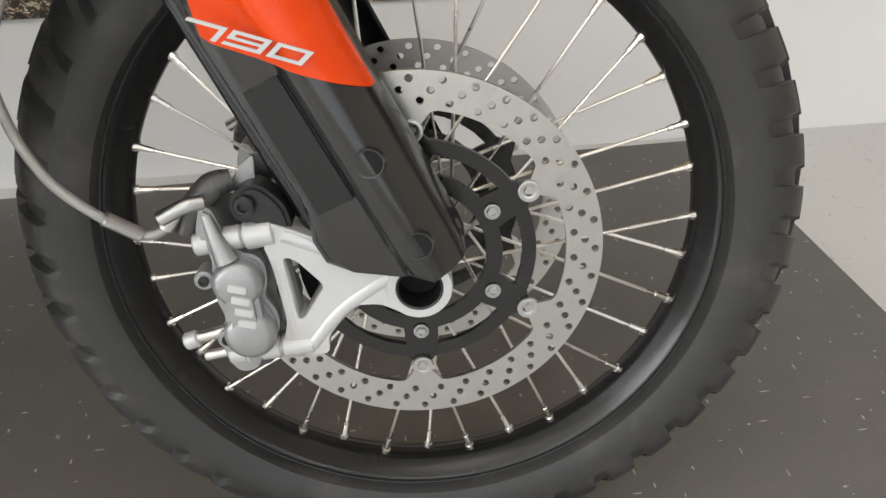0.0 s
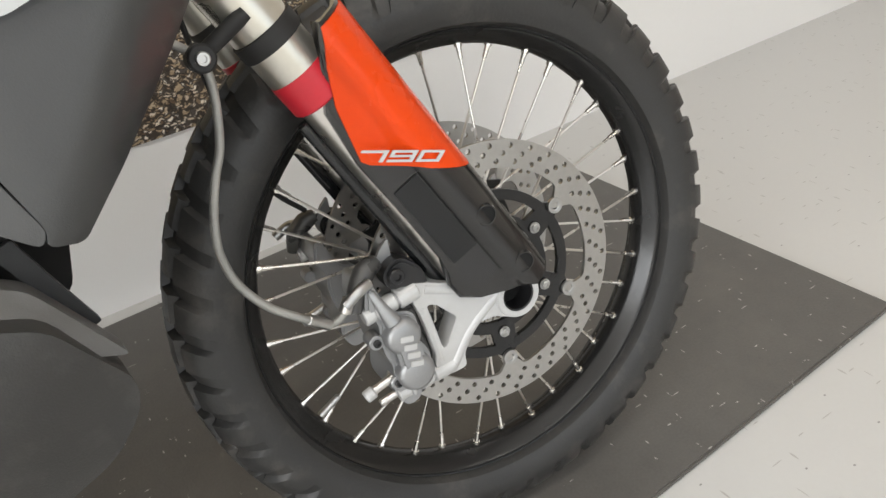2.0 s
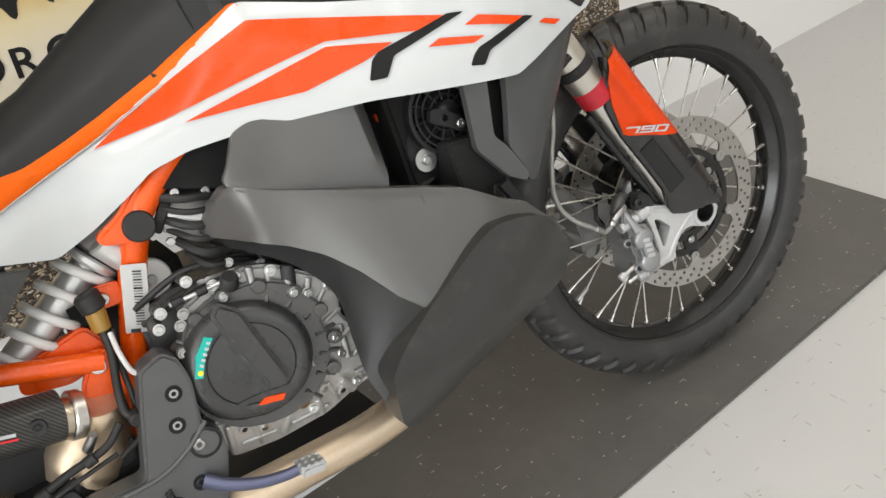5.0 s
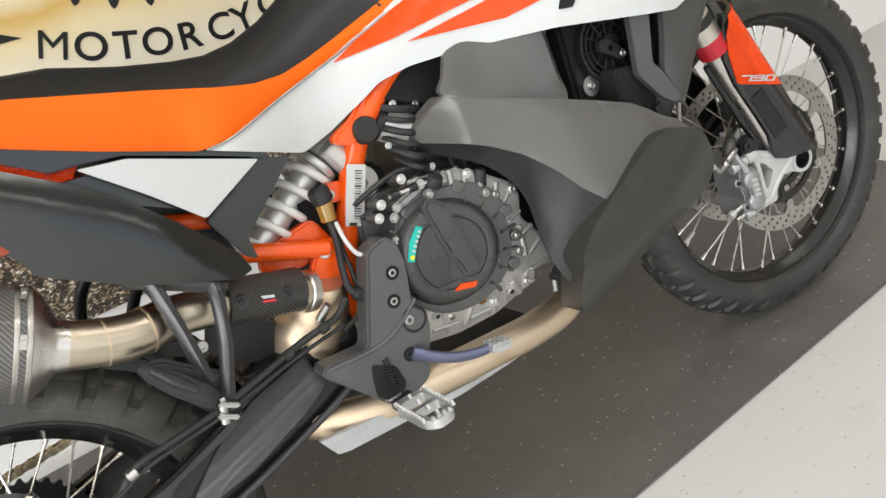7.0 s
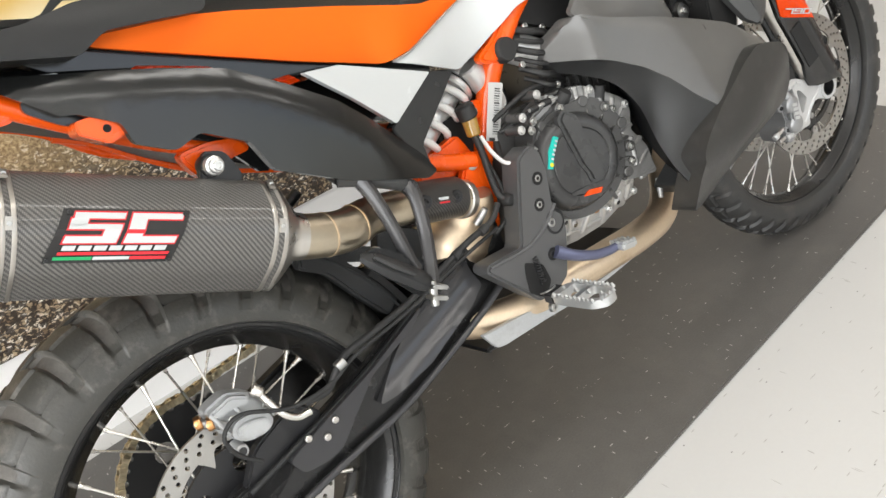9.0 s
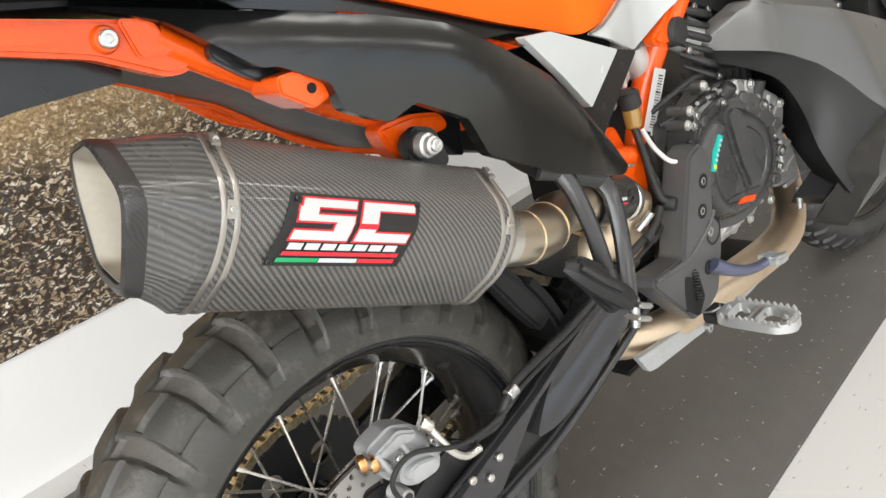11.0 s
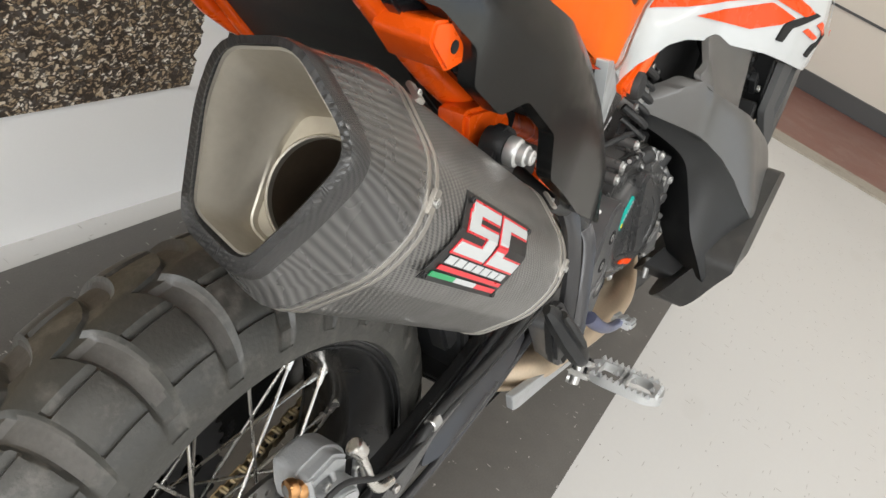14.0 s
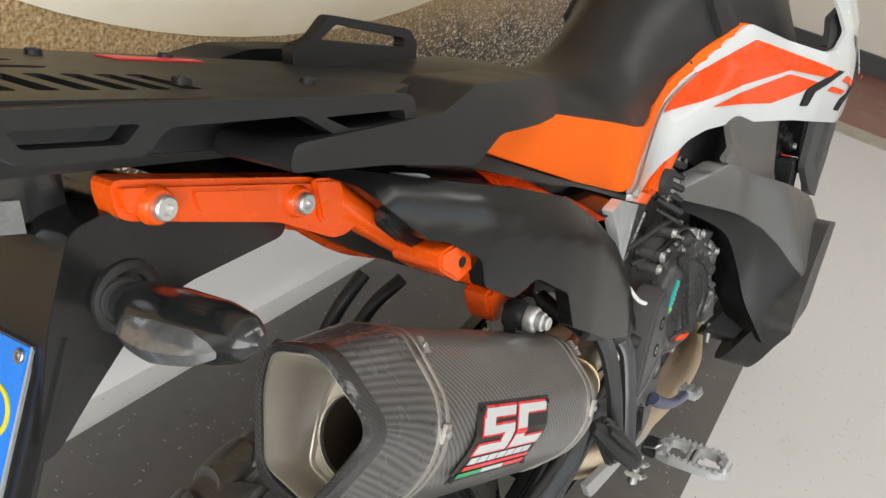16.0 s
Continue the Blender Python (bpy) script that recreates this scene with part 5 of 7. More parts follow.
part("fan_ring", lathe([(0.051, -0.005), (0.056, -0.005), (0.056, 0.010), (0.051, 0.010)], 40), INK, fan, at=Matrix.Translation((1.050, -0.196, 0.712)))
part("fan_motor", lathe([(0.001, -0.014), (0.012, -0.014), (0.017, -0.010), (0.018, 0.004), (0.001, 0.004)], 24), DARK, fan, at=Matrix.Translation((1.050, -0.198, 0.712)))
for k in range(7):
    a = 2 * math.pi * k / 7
    part("fan_blade", box(1.050 + 0.034 * math.cos(a), -0.193, 0.712 + 0.034 * math.sin(a), 0.036, 0.003, 0.020, 0.001, turn=Matrix.Rotation(-a + 0.3, 3, "Y")), SOOT_AND_SHADE, fan)
for r in (0.024, 0.036, 0.046):
    part("guard_ring", lathe([(r - 0.0012, -0.0012), (r + 0.0012, -0.0012), (r + 0.0012, 0.0012), (r - 0.0012, 0.0012)], 32), INK, fan, at=Matrix.Translation((1.050, -0.2015, 0.712)))
for k in range(6):
    a = math.pi * k / 6
    part("guard_bar", rod((1.050 + 0.052 * math.cos(a), -0.2015, 0.712 + 0.052 * math.sin(a)), (1.050 - 0.052 * math.cos(a), -0.2015, 0.712 - 0.052 * math.sin(a)), 0.0014, seg=6), INK, fan)
for k in range(5):
    part("fin", rod((0.985 + 0.02 * k, -0.152, 0.63), (1.005 + 0.02 * k, -0.152, 0.78), 0.003, seg=6), SOOT_AND_SHADE, fan)
arm = part("fan_arm", plate(rounded([(1.018, 0.728), (1.036, 0.722), (1.058, 0.704), (1.064, 0.692), (1.052, 0.684), (1.040, 0.694), (1.012, 0.712)], 0.005), -0.222, -0.212, [circle(1.035, 0.710, 0.0045, 14)], 0.002), BLACK, fan, "black fan bracket arm")
bolt((1.052, -0.224, 0.696), 0.0062, arm, material=ZINC)
lug = part("tank_bracket", plate(rounded([(0.990, 0.704), (1.006, 0.696), (1.026, 0.668), (1.028, 0.643), (1.008, 0.640), (0.988, 0.652), (0.981, 0.679)], 0.01), -0.186, -0.176, bevel=0.002), BLACK, moto, "black bracket with a broad silver bolt")
part("washer", rod((1.003, -0.186, 0.663), (1.003, -0.194, 0.663), 0.0170, 0.0160, 32), ZINC, lug)
bolt((1.003, -0.194, 0.663), 0.0065, lug)
part("strap", panel([(1.040, 0.6335), (1.061, 0.6265), (1.061, 0.6225), (1.040, 0.6295)], lambda x, z: -0.188, 0.004, 0.02, 0.0005, 0.002), WHITE, lug)
part("lip", panel([(0.983, 0.655), (1.0, 0.642), (1.015, 0.640), (1.012, 0.629), (0.995, 0.627), (0.985, 0.640)], lambda x, z: -0.181, 0.006, 0.02, 0.002, 0.006), GREY_PLASTIC, lug)
part("washer_ring", lathe([(0.0055, -0.0006), (0.0072, -0.0006), (0.0072, 0.001), (0.0055, 0.001)], 24), STEEL, lug, at=Matrix.Translation((1.003, -0.1942, 0.663)))
part("orange_tab", plate([(0.974, 0.738), (0.981, 0.738), (0.988, 0.71), (0.981, 0.71)], -0.150, -0.14), ORANGE_PAINT, lug)
# near-black sheet added to hide the pale floor behind; stands for shade
part("inner_shield", plate(rounded([(0.90, 0.66), (1.13, 0.60), (1.11, 0.53), (1.02, 0.50), (0.90, 0.52)], 0.01), -0.14, -0.12, bevel=0.002), SOOT_AND_SHADE, lug)
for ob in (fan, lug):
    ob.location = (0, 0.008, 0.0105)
# added block: blocks the view under the tank and reads as shade
part("frame_cover", box(0.92, 0.0, 0.72, 0.50, 0.24, 0.12, 0.01, turn=Matrix.Rotation(radians(24), 3, "Y")), SOOT_AND_SHADE, moto, "black block added to close the shaded gap under the tank")

# tail side covers
def tail_side(x, z):
    """A nearly flat face with a broad chamfer along its upper edge."""
    top = float(np.interp(x, [-0.1, 0.0, 0.115, 0.181, 0.244, 0.30, 0.345, 0.402], [0.969, 0.935, 0.897, 0.871, 0.828, 0.785, 0.735, 0.665]))
    wide = float(np.interp(x, [0.05, 0.20, 0.34], [0.020, 0.026, 0.034]))
    face = float(np.interp(x, [-0.1, -0.02, 0.05, 0.165, 0.22, 0.33, 0.41], [-0.118, -0.143, -0.168, -0.191, -0.197, -0.197, -0.184]))
    return face + 0.014 * min(max(1 - (top - z) / wide, 0), 1)


tail = part("tail_panel", panel([(-0.106, 0.969), (-0.008, 0.937), (0.115, 0.897), (0.181, 0.871), (0.244, 0.828), (0.30, 0.785), (0.345, 0.735), (0.402, 0.665), (0.408, 0.640), (0.384, 0.639), (0.27, 0.687), (0.182, 0.742), (0.168, 0.784), (0.121, 0.816), (0.09, 0.808), (0.053, 0.832), (0.049, 0.858), (0.013, 0.884), (0.001, 0.886), (-0.053, 0.941)], tail_side, 0.014, 0.016, 0.004, 0.005), TAIL_FILM, moto, "smoky glossy dark grey tail panel")
part("white_patch", panel([(0.268, 0.832), (0.325, 0.823), (0.480, 0.761), (0.384, 0.720), (0.33, 0.775)], lambda x, z: -0.186 + 0.22 * (x - 0.28), 0.012, 0.03, 0.003, 0.004), WHITE, tail, "white triangular side patch")
# top of the tail panel, turned in towards the seat
edge = [(-0.106, 0.969), (-0.008, 0.937), (0.115, 0.897), (0.181, 0.871), (0.244, 0.828), (0.275, 0.826), (0.325, 0.819), (0.40, 0.790), (0.476, 0.760)]
bm = bmesh.new()
grid = []
for t in np.linspace(0, 1, 5):
    row = []
    for x, z in edge:
        y = tail_side(x, z) + 0.006 if x < 0.26 else -0.180 + 0.22 * (x - 0.28)
        row.append(bm.verts.new((x + 0.004 * t, y * (1 - t) + (-0.10) * t, z - 0.004 + 0.022 * t - 0.01 * t * t)))
    grid.append(row)
for r0, r1 in zip(grid, grid[1:]):
    for i in range(len(r0) - 1):
        bm.faces.new((r0[i], r0[i + 1], r1[i + 1], r1[i]))
bmesh.ops.solidify(bm, geom=list(bm.faces), thickness=0.006)
part("seat_base", plate(rounded([(-0.02, 0.962), (0.15, 0.922), (0.30, 0.862), (0.42, 0.812), (0.50, 0.80), (0.50, 0.755), (0.40, 0.72), (0.25, 0.80), (0.1, 0.87)], 0.01), -0.118, -0.09, bevel=0.003), GLOSS_BLACK, tail)
part("panel_top", bm, GLOSS_BLACK, tail, smooth=60)
bm = bmesh.new()
rows = []
for t in np.linspace(0.0, 0.62, 5):
    row = []
    for x in np.linspace(0.085 + 0.03 * t, 0.262 + 0.02 * t, 12):
        z = float(np.interp(x, [q for q, _ in edge], [q for _, q in edge]))
        y = tail_side(x, z) + 0.006 if x < 0.26 else -0.180 + 0.22 * (x - 0.28)
        row.append(bm.verts.new((x + 0.004 * t, y * (1 - t) - 0.10 * t - 0.0012, z - 0.0025 + 0.022 * t - 0.01 * t * t)))
    rows.append(row)
for r0, r1 in zip(rows, rows[1:]):
    for i in range(len(r0) - 1):
        bm.faces.new((r0[i], r0[i + 1], r1[i + 1], r1[i]))
bmesh.ops.solidify(bm, geom=list(bm.faces), thickness=0.0008)
part("orange_flash", bm, ORANGE, tail, "orange printed flash", smooth=60)
part("white_flash", panel([(-0.035, 0.944), (0.02, 0.930), (0.035, 0.918), (0.01, 0.915)], lambda x, z: tail_side(x, z) + 0.01, 0.004, 0.03, 0.001, 0.002), WHITE, tail)
part("front_arm", panel([(0.480, 0.762), (0.522, 0.748), (0.428, 0.672), (0.430, 0.640), (0.415, 0.650), (0.387, 0.712)], lambda x, z: -0.140, 0.02, 0.03, 0.003, 0.006), SATIN, tail)
part("hook", plate([(0.198, 0.735), (0.206, 0.780), (0.178, 0.792), (0.165, 0.770), (0.185, 0.740)], -0.14, -0.128), GLOSS_BLACK, tail)

# ---- frame ----
frame_part = part("main_frame", tube([(0.80, -0.10, 0.84), (0.705, -0.106, 0.792), (0.656, -0.104, 0.752), (0.637, -0.089, 0.720), (0.613, -0.0735, 0.668), (0.590, -0.064, 0.612), (0.568, -0.052, 0.550), (0.556, -0.046, 0.49)], 0.0175, 18, 6), ORANGE_PAINT, moto, "orange painted steel trellis frame")
part("gusset", plate(rounded([(0.66, 0.785), (0.69, 0.795), (0.69, 0.77), (0.645, 0.72), (0.60, 0.732), (0.595, 0.745), (0.63, 0.76)], 0.012), -0.118, -0.095, bevel=0.005), ORANGE_PAINT, frame_part)
part("cap", rod((0.646, -0.108, 0.738), (0.646, -0.127, 0.739), 0.0205, 0.019, 32, 0.002), SOFT_RUBBER, frame_part, "round black frame plug")
lab = part("label_plate", panel([(0.607, 0.702), (0.636, 0.690), (0.606, 0.604), (0.578, 0.616)], lambda x, z: -0.1035 - 0.20 * (z - 0.70), 0.0008, 0.03, 0, 0.003), LABEL, frame_part, "silver type label with a printed code")
for k in range(20):
    c = Vector((0.621, 0.688)).lerp(Vector((0.597, 0.618)), 0.02 + 0.05 * k)
    part("code_bar", box(c.x + 0.001, -0.1042 + 0.20 * (0.70 - c.y), c.y - 0.0008, 0.0105, 0.0004, 0.0008 + 0.0010 * (k % 3 == 0) + 0.0006 * (k % 5 == 1), 0, turn=Matrix.Rotation(radians(25), 3, "Y")), INK, lab)
part("label_mark", box(0.590, -0.0870, 0.6140, 0.012, 0.0004, 0.005, 0, turn=Matrix.Rotation(radians(25), 3, "Y")), INK, lab)
part("cross_tube", tube([(0.42, -0.085, 0.645), (0.47, -0.085, 0.625), (0.54, -0.085, 0.598)], 0.0135, 16, 4), ORANGE_PAINT, frame_part)
part("boss", rod((0.535, -0.086, 0.596), (0.535, -0.04, 0.596), 0.019, seg=24, chamfer=0.002), ORANGE_PAINT, frame_part)
bolt((0.532, -0.087, 0.597), 0.0105, frame_part, material=BRIGHT)
part("lower_plate", plate(rounded([(0.53, 0.612), (0.56, 0.61), (0.565, 0.55), (0.548, 0.48), (0.520, 0.478), (0.505, 0.53), (0.50, 0.575)], 0.012), -0.092, -0.074, bevel=0.004), ORANGE_PAINT, frame_part)
part("rear_bracket", plate(rounded([(0.45, 0.630), (0.54, 0.645), (0.56, 0.60), (0.50, 0.583), (0.44, 0.598)], 0.012), -0.072, -0.05, bevel=0.004), ORANGE_PAINT, frame_part)
bolt((0.574, -0.083, 0.668), 0.007, frame_part)
part("ear", plate(rounded([(0.563, 0.686), (0.60, 0.680), (0.597, 0.652), (0.565, 0.655)], 0.008), -0.080, -0.070, bevel=0.002), ORANGE_PAINT, frame_part)

# rear subframe
sub = part("subframe", tube([(-0.055, -0.104, 0.930), (-0.02, -0.105, 0.902), (0.04, -0.110, 0.856), (0.10, -0.115, 0.815), (0.16, -0.12, 0.785), (0.30, -0.11, 0.74), (0.42, -0.095, 0.70)], [0.013, 0.0125, 0.0115, 0.011, 0.011, 0.012, 0.012], 14, 6), ORANGE_PAINT, moto, "orange cast and tubular rear subframe")
beam = [(-0.224, 1.001), (-0.078, 0.961), (-0.043, 0.945), (-0.030, 0.926), (-0.036, 0.908), (-0.056, 0.909), (-0.108, 0.939), (-0.222, 0.978)]
beam = [(x, z - 0.010) for x, z in beam]
part("beam", plate(rounded(beam, 0.008), -0.112, -0.088, bevel=0.004), ORANGE_PAINT, sub)
part("beam_recess", plate(rounded([(-0.178, 0.973), (-0.118, 0.956), (-0.114, 0.940), (-0.174, 0.957)], 0.006), -0.1135, -0.111, bevel=0.001), ORANGE_PAINT, sub)
part("beam_rib", plate(rounded([(-0.082, 0.952), (-0.055, 0.945), (-0.045, 0.915), (-0.076, 0.918)], 0.006), -0.116, -0.110, bevel=0.002), ORANGE_PAINT, sub)
for x, z in ((-0.201, 0.971), (-0.095, 0.940)):
    part("boss", rod((x, -0.110, z), (x, -0.117, z), 0.0112, 0.0100, 24, 0.001), ORANGE_PAINT, sub)
    bolt((x, -0.117, z), 0.0072, sub, material=BRIGHT)
part("tab", plate(rounded([(0.008, 0.876), (0.050, 0.875), (0.054, 0.845), (0.033, 0.841), (0.006, 0.862)], 0.004), -0.157, -0.11, bevel=0.002), ORANGE_PAINT, sub)
part("tab_hole", rod((0.036, -0.1580, 0.858), (0.036, -0.150, 0.858), 0.0045, seg=16), SOOT_AND_SHADE, sub)
part("hanger", plate(rounded([(0.098, 0.800), (0.14, 0.799), (0.178, 0.788), (0.186, 0.770), (0.15, 0.770), (0.137, 0.760), (0.112, 0.762), (0.102, 0.782)], 0.01), -0.146, -0.118, bevel=0.004), ORANGE_PAINT, sub)
part("far_rail", tube([(-0.22, 0.10, 0.985), (0.0, 0.105, 0.89), (0.12, 0.11, 0.80), (0.40, 0.10, 0.70)], 0.008, 12, 5), ORANGE_PAINT, sub)
inner = part("tail_tray", plate(rounded([(-0.10, 0.955), (0.10, 0.90), (0.30, 0.80), (0.42, 0.70), (0.42, 0.65), (0.36, 0.672), (0.20, 0.742), (0.13, 0.79), (0.074, 0.838), (-0.02, 0.893), (-0.10, 0.932)], 0.01), -0.09, 0.09, bevel=0.003), BLACK, moto, "glossy black tray under the tail")
part("red_edge", tube([(0.03, 0.094, 0.862), (0.074, 0.094, 0.838), (0.13, 0.094, 0.79), (0.20, 0.094, 0.742), (0.36, 0.094, 0.672)], 0.006, 10, 4), ORANGE_PAINT, inner)
part("black_frame", panel([(-0.02, 0.925), (0.08, 0.86), (0.20, 0.80), (0.205, 0.765), (0.14, 0.80), (0.0, 0.878), (-0.03, 0.905)], lambda x, z: -0.132, 0.012, 0.04, 0.002), GLOSS_BLACK, inner)
bolt((0.066, -0.146, 0.838), 0.004, inner, material=DARK)

# ---- exhaust ----
W, V = Vector((-0.891, 0, 0.454)), Vector((0.454, 0, 0.891))
SECTION = [(-0.133, 0.690), (-0.140, 0.724), (-0.187, 0.732), (-0.229, 0.697), (-0.237, 0.666), (-0.224, 0.634), (-0.184, 0.596), (-0.145, 0.606)]
TIP = [(-0.135, 0.682), (-0.142, 0.711), (-0.186, 0.721), (-0.226, 0.690), (-0.2285, 0.676), (-0.208, 0.643), (-0.182, 0.607), (-0.139, 0.621)]
MID = (-0.186, 0.664)


def section(u, scale=1.0, shift=0.0, slant=0.0, corner=0.014, tip=0.0, side=0.0):
    """One cross-section of the can; tip: 0 the can's shape, 1 the five-sided mouth."""
    out = []
    for y, v in rounded([(a + (c - a) * tip, b + (d - b) * tip) for (a, b), (c, d) in zip(SECTION, TIP)], corner, 4):
        yy, vv = MID[0] + (y - MID[0]) * scale + side, MID[1] + (v - MID[1]) * scale + shift
        p = W * (u + slant * (vv - MID[1])) + V * vv
        out.append((p.x, yy, p.z))
    return out


RING = rounded(SECTION, 0.014, 4)
ROUND = [0.0]
for a, b in zip(RING, RING[1:] + RING[:1]):
    ROUND.append(ROUND[-1] + math.hypot(a[0] - b[0], a[1] - b[1]))


def with_uv(ob):
    """Lays the weave along the can: metres along its axis and round it."""
    me, n = ob.data, len(RING)
    uv = me.uv_layers.new(name="weave")
    for poly in me.polygons:
        ids = [me.loops[li].vertex_index % n for li in poly.loop_indices]
        for li, k in zip(poly.loop_indices, ids):
            co = me.vertices[me.loops[li].vertex_index].co
            uv.data[li].uv = (co.dot(W), ROUND[n] if k == 0 and n - 1 in ids else ROUND[k])
    return ob


can = with_uv(part("silencer", loft([section(u) for u in (0.176, 0.25, 0.32, 0.39, 0.472)], cap=False), CARBON, moto, "carbon-fibre silencer can with a sponsor badge", smooth=30))
with_uv(part("end_cap", loft([section(0.4715, 1.0), section(0.480, 1.0), section(0.497, 1.0, 0, 0.14, tip=0.5), section(0.516, 1.0, 0, 0.28, tip=1.0)], cap=False), CARBON_CAP, can, "ribbed carbon end cap", smooth=30))
with_uv(part("cap_lip", loft([section(0.515, 1.0, 0, 0.28, tip=1), section(0.520, 1.0, 0, 0.30, tip=1), section(0.526, 0.986, 0, 0.30, tip=1), section(0.530, 0.962, 0, 0.30, tip=1), section(0.531, 0.855, 0.002, 0.31, tip=1), section(0.526, 0.838, 0.003, 0.32, tip=1), section(0.505, 0.832, 0.003, 0.32, tip=1)], cap=False), CARBON_RIM, can, "dark carbon rim round the outlet", smooth=60))
funnel = ((0.512, 0.833, 0.003, 0.32, 0.0), (0.5295, 0.829, 0.003, 0.32, 0.0), (0.5298, 0.805, 0.003, 0.32, -0.001), (0.526, 0.790, 0.003, 0.32, -0.001), (0.510, 0.745, 0.001, 0.20, -0.004), (0.4925, 0.705, -0.001, 0.06, -0.006), (0.4915, 0.685, -0.001, 0.04, -0.006), (0.4875, 0.665, -0.001, 0.0, -0.006))
part("outlet", loft([section(u, sc, up, sl, 0.010, 1, side) for u, sc, up, sl, side in funnel], cap=False), SHELL, can, "bare steel outlet funnel", smooth=35)
mouth = W * 0.4878 + V * 0.661 + Vector((0, -0.187, 0))
edge = [Vector(p) for p in section(0.4875, 0.665, -0.001, 0.0, 0.010, 1, -0.006)]
edge = [a.lerp(b, k / 4) for a, b in zip(edge, edge[1:] + edge[:1]) for k in range(4)]
hub = mouth - W * (mouth - edge[0]).dot(W)
across = Vector((0, 1, 0)).cross(W)
inward = Matrix(((0, W.x, across.x, mouth.x), (1, W.y, across.y, mouth.y), (0, W.z, across.z, mouth.z), (0, 0, 0, 1)))
part("outlet_floor", loft([edge, [hub + (p - hub).normalized() * 0.0284 for p in edge]], cap=False), SHELL, can, smooth=35)
part("outlet_ring", lathe([(0.0276, -0.003), (0.0276, 0.001), (0.0284, 0.0018), (0.0294, 0.0010), (0.0294, -0.001)], 44), SHELL, can, at=inward)
part("outlet_pipe", lathe([(0.0278, 0.0), (0.0274, -0.012), (0.0266, -0.05), (0.0266, -0.11)], 44), SOOTY, can, "sooty brown inside of the exhaust pipe", at=inward)
part("pipe_end", rod(mouth - W * 0.109, mouth - W * 0.112, 0.0275, seg=44), SOOT_AND_SHADE, can)
for u, wide, thin in ((0.1765, 0.018, 0.0055), (0.4575, 0.0145, 0.0045)):
    for lo, hi in ((u, u + thin), (u + wide - thin, u + wide)):
        part("band", loft([section(lo, 1.0), section(lo, 1.012), section(lo + 0.0006, 1.016), section(hi - 0.0006, 1.016), section(hi, 1.012), section(hi, 1.0)], cap=False), BAND, can, smooth=30)
    with_uv(part("band_floor", loft([section(u + thin - 0.0005, 1.004), section(u + wide - thin + 0.0005, 1.004)], cap=False), CARBON, can))
    for y, v in ((-0.2355, 0.679), (-0.203, 0.7265)):
        p = W * (u + wide / 2) + V * v
        part("band_tab", box(0, 0, 0, 0.007, wide * 0.9, 0.003, 0.0006), BAND, can, at=facing((p.x, y, p.z), (0, -1, 0) if v < 0.72 else (0.3, -0.55, 0.75), tuple(V)))
        bolt((p.x, y - 0.0015 if v < 0.72 else y - 0.001, p.z), 0.0026, can, (0, -1, 0))
cone = []
for u, sc in ((0.178, 1.005), (0.168, 0.88), (0.156, 0.64)):
    cone.append(section(u, sc))
n = len(cone[0])
for u, r in ((0.150, 0.0305), (0.138, 0.0290)):
    ring = []
    for k, q in enumerate(cone[-1]):
        c = W * u + V * MID[1] + Vector((0, MID[0], 0))
        d = Vector(cone[1][k]) - (W * Vector(cone[1][k]).dot(W) + V * MID[1] + Vector((0, MID[0], 0)))
        ring.append(tuple(c + d.normalized() * r))
    cone.append(ring)
part("front_cone", loft(cone, cap=False), STEEL, can, "silver front cone", smooth=50)
badge_at = Matrix(((0.891, 0.454, 0), (0, 0, -1), (-0.454, 0.891, 0))).to_4x4()


def on_can(pts, push, material, label="", name="badge_shape"):
    """Flat shapes on the can's side: x forwards, y up, in the can's own directions."""
    bm = bmesh.new()
    for depth in (push, push - 0.0006):
        bm.faces.new([bm.verts.new((x, y, depth)) for x, y in pts])
    a, b = list(bm.faces)
    va, vb = list(a.verts), list(b.verts)
    for i in range(len(va)):
        bm.faces.new((va[i - 1], va[i], vb[i], vb[i - 1]))
    bm.verts.ensure_lookup_table()
    for v in bm.verts:
        v.co.z += float(np.interp(v.co.y, [0.628, 0.634, 0.66, 0.672, 0.69, 0.708], [0.2255, 0.2275, 0.2345, 0.2372, 0.2300, 0.2205]))
    return part(name, bm, material, can, label, at=badge_at, smooth=0)


def lean(x0, x1, y0, y1):
    """A leaning block between heights y0 and y1."""
    k = 0.39
    return [(x0 + k * (y0 - 0.641), y0), (x1 + k * (y0 - 0.641), y0), (x1 + k * (y1 - 0.641), y1), (x0 + k * (y1 - 0.641), y1)]


def strip(x0, x1, y0, y1, push, material, label=""):
    """A block cut into low courses, so that it follows the curve of the can."""
    ys = np.linspace(y0, y1, max(2, int((y1 - y0) / 0.006) + 1))
    for a, b in zip(ys, ys[1:]):
        on_can(lean(x0, x1, a, b), push, material, label)


strip(-0.436, -0.311, 0.640, 0.694, 0.0012, INK)
for grow, material, push in ((0.0014, DECAL_RED, 0.0018), (0.0, WHITE, 0.0024)):
    g = grow
    for x0, x1, y0, y1 in ((-0.424, -0.376, 0.6845, 0.6905), (-0.426, -0.410, 0.677, 0.6845), (-0.426, -0.376, 0.674, 0.679), (-0.392, -0.376, 0.667, 0.674), (-0.426, -0.376, 0.660, 0.667),
                           (-0.369, -0.317, 0.6845, 0.6905), (-0.369, -0.353, 0.667, 0.6845), (-0.369, -0.317, 0.660, 0.667)):
        strip(x0 - g, x1 + g, y0 - g, y1 + g, push, material)
for k in range(7):
    strip(-0.424 + 0.0148 * k, -0.412 + 0.0148 * k, 0.6525, 0.6575, 0.0024, WHITE)
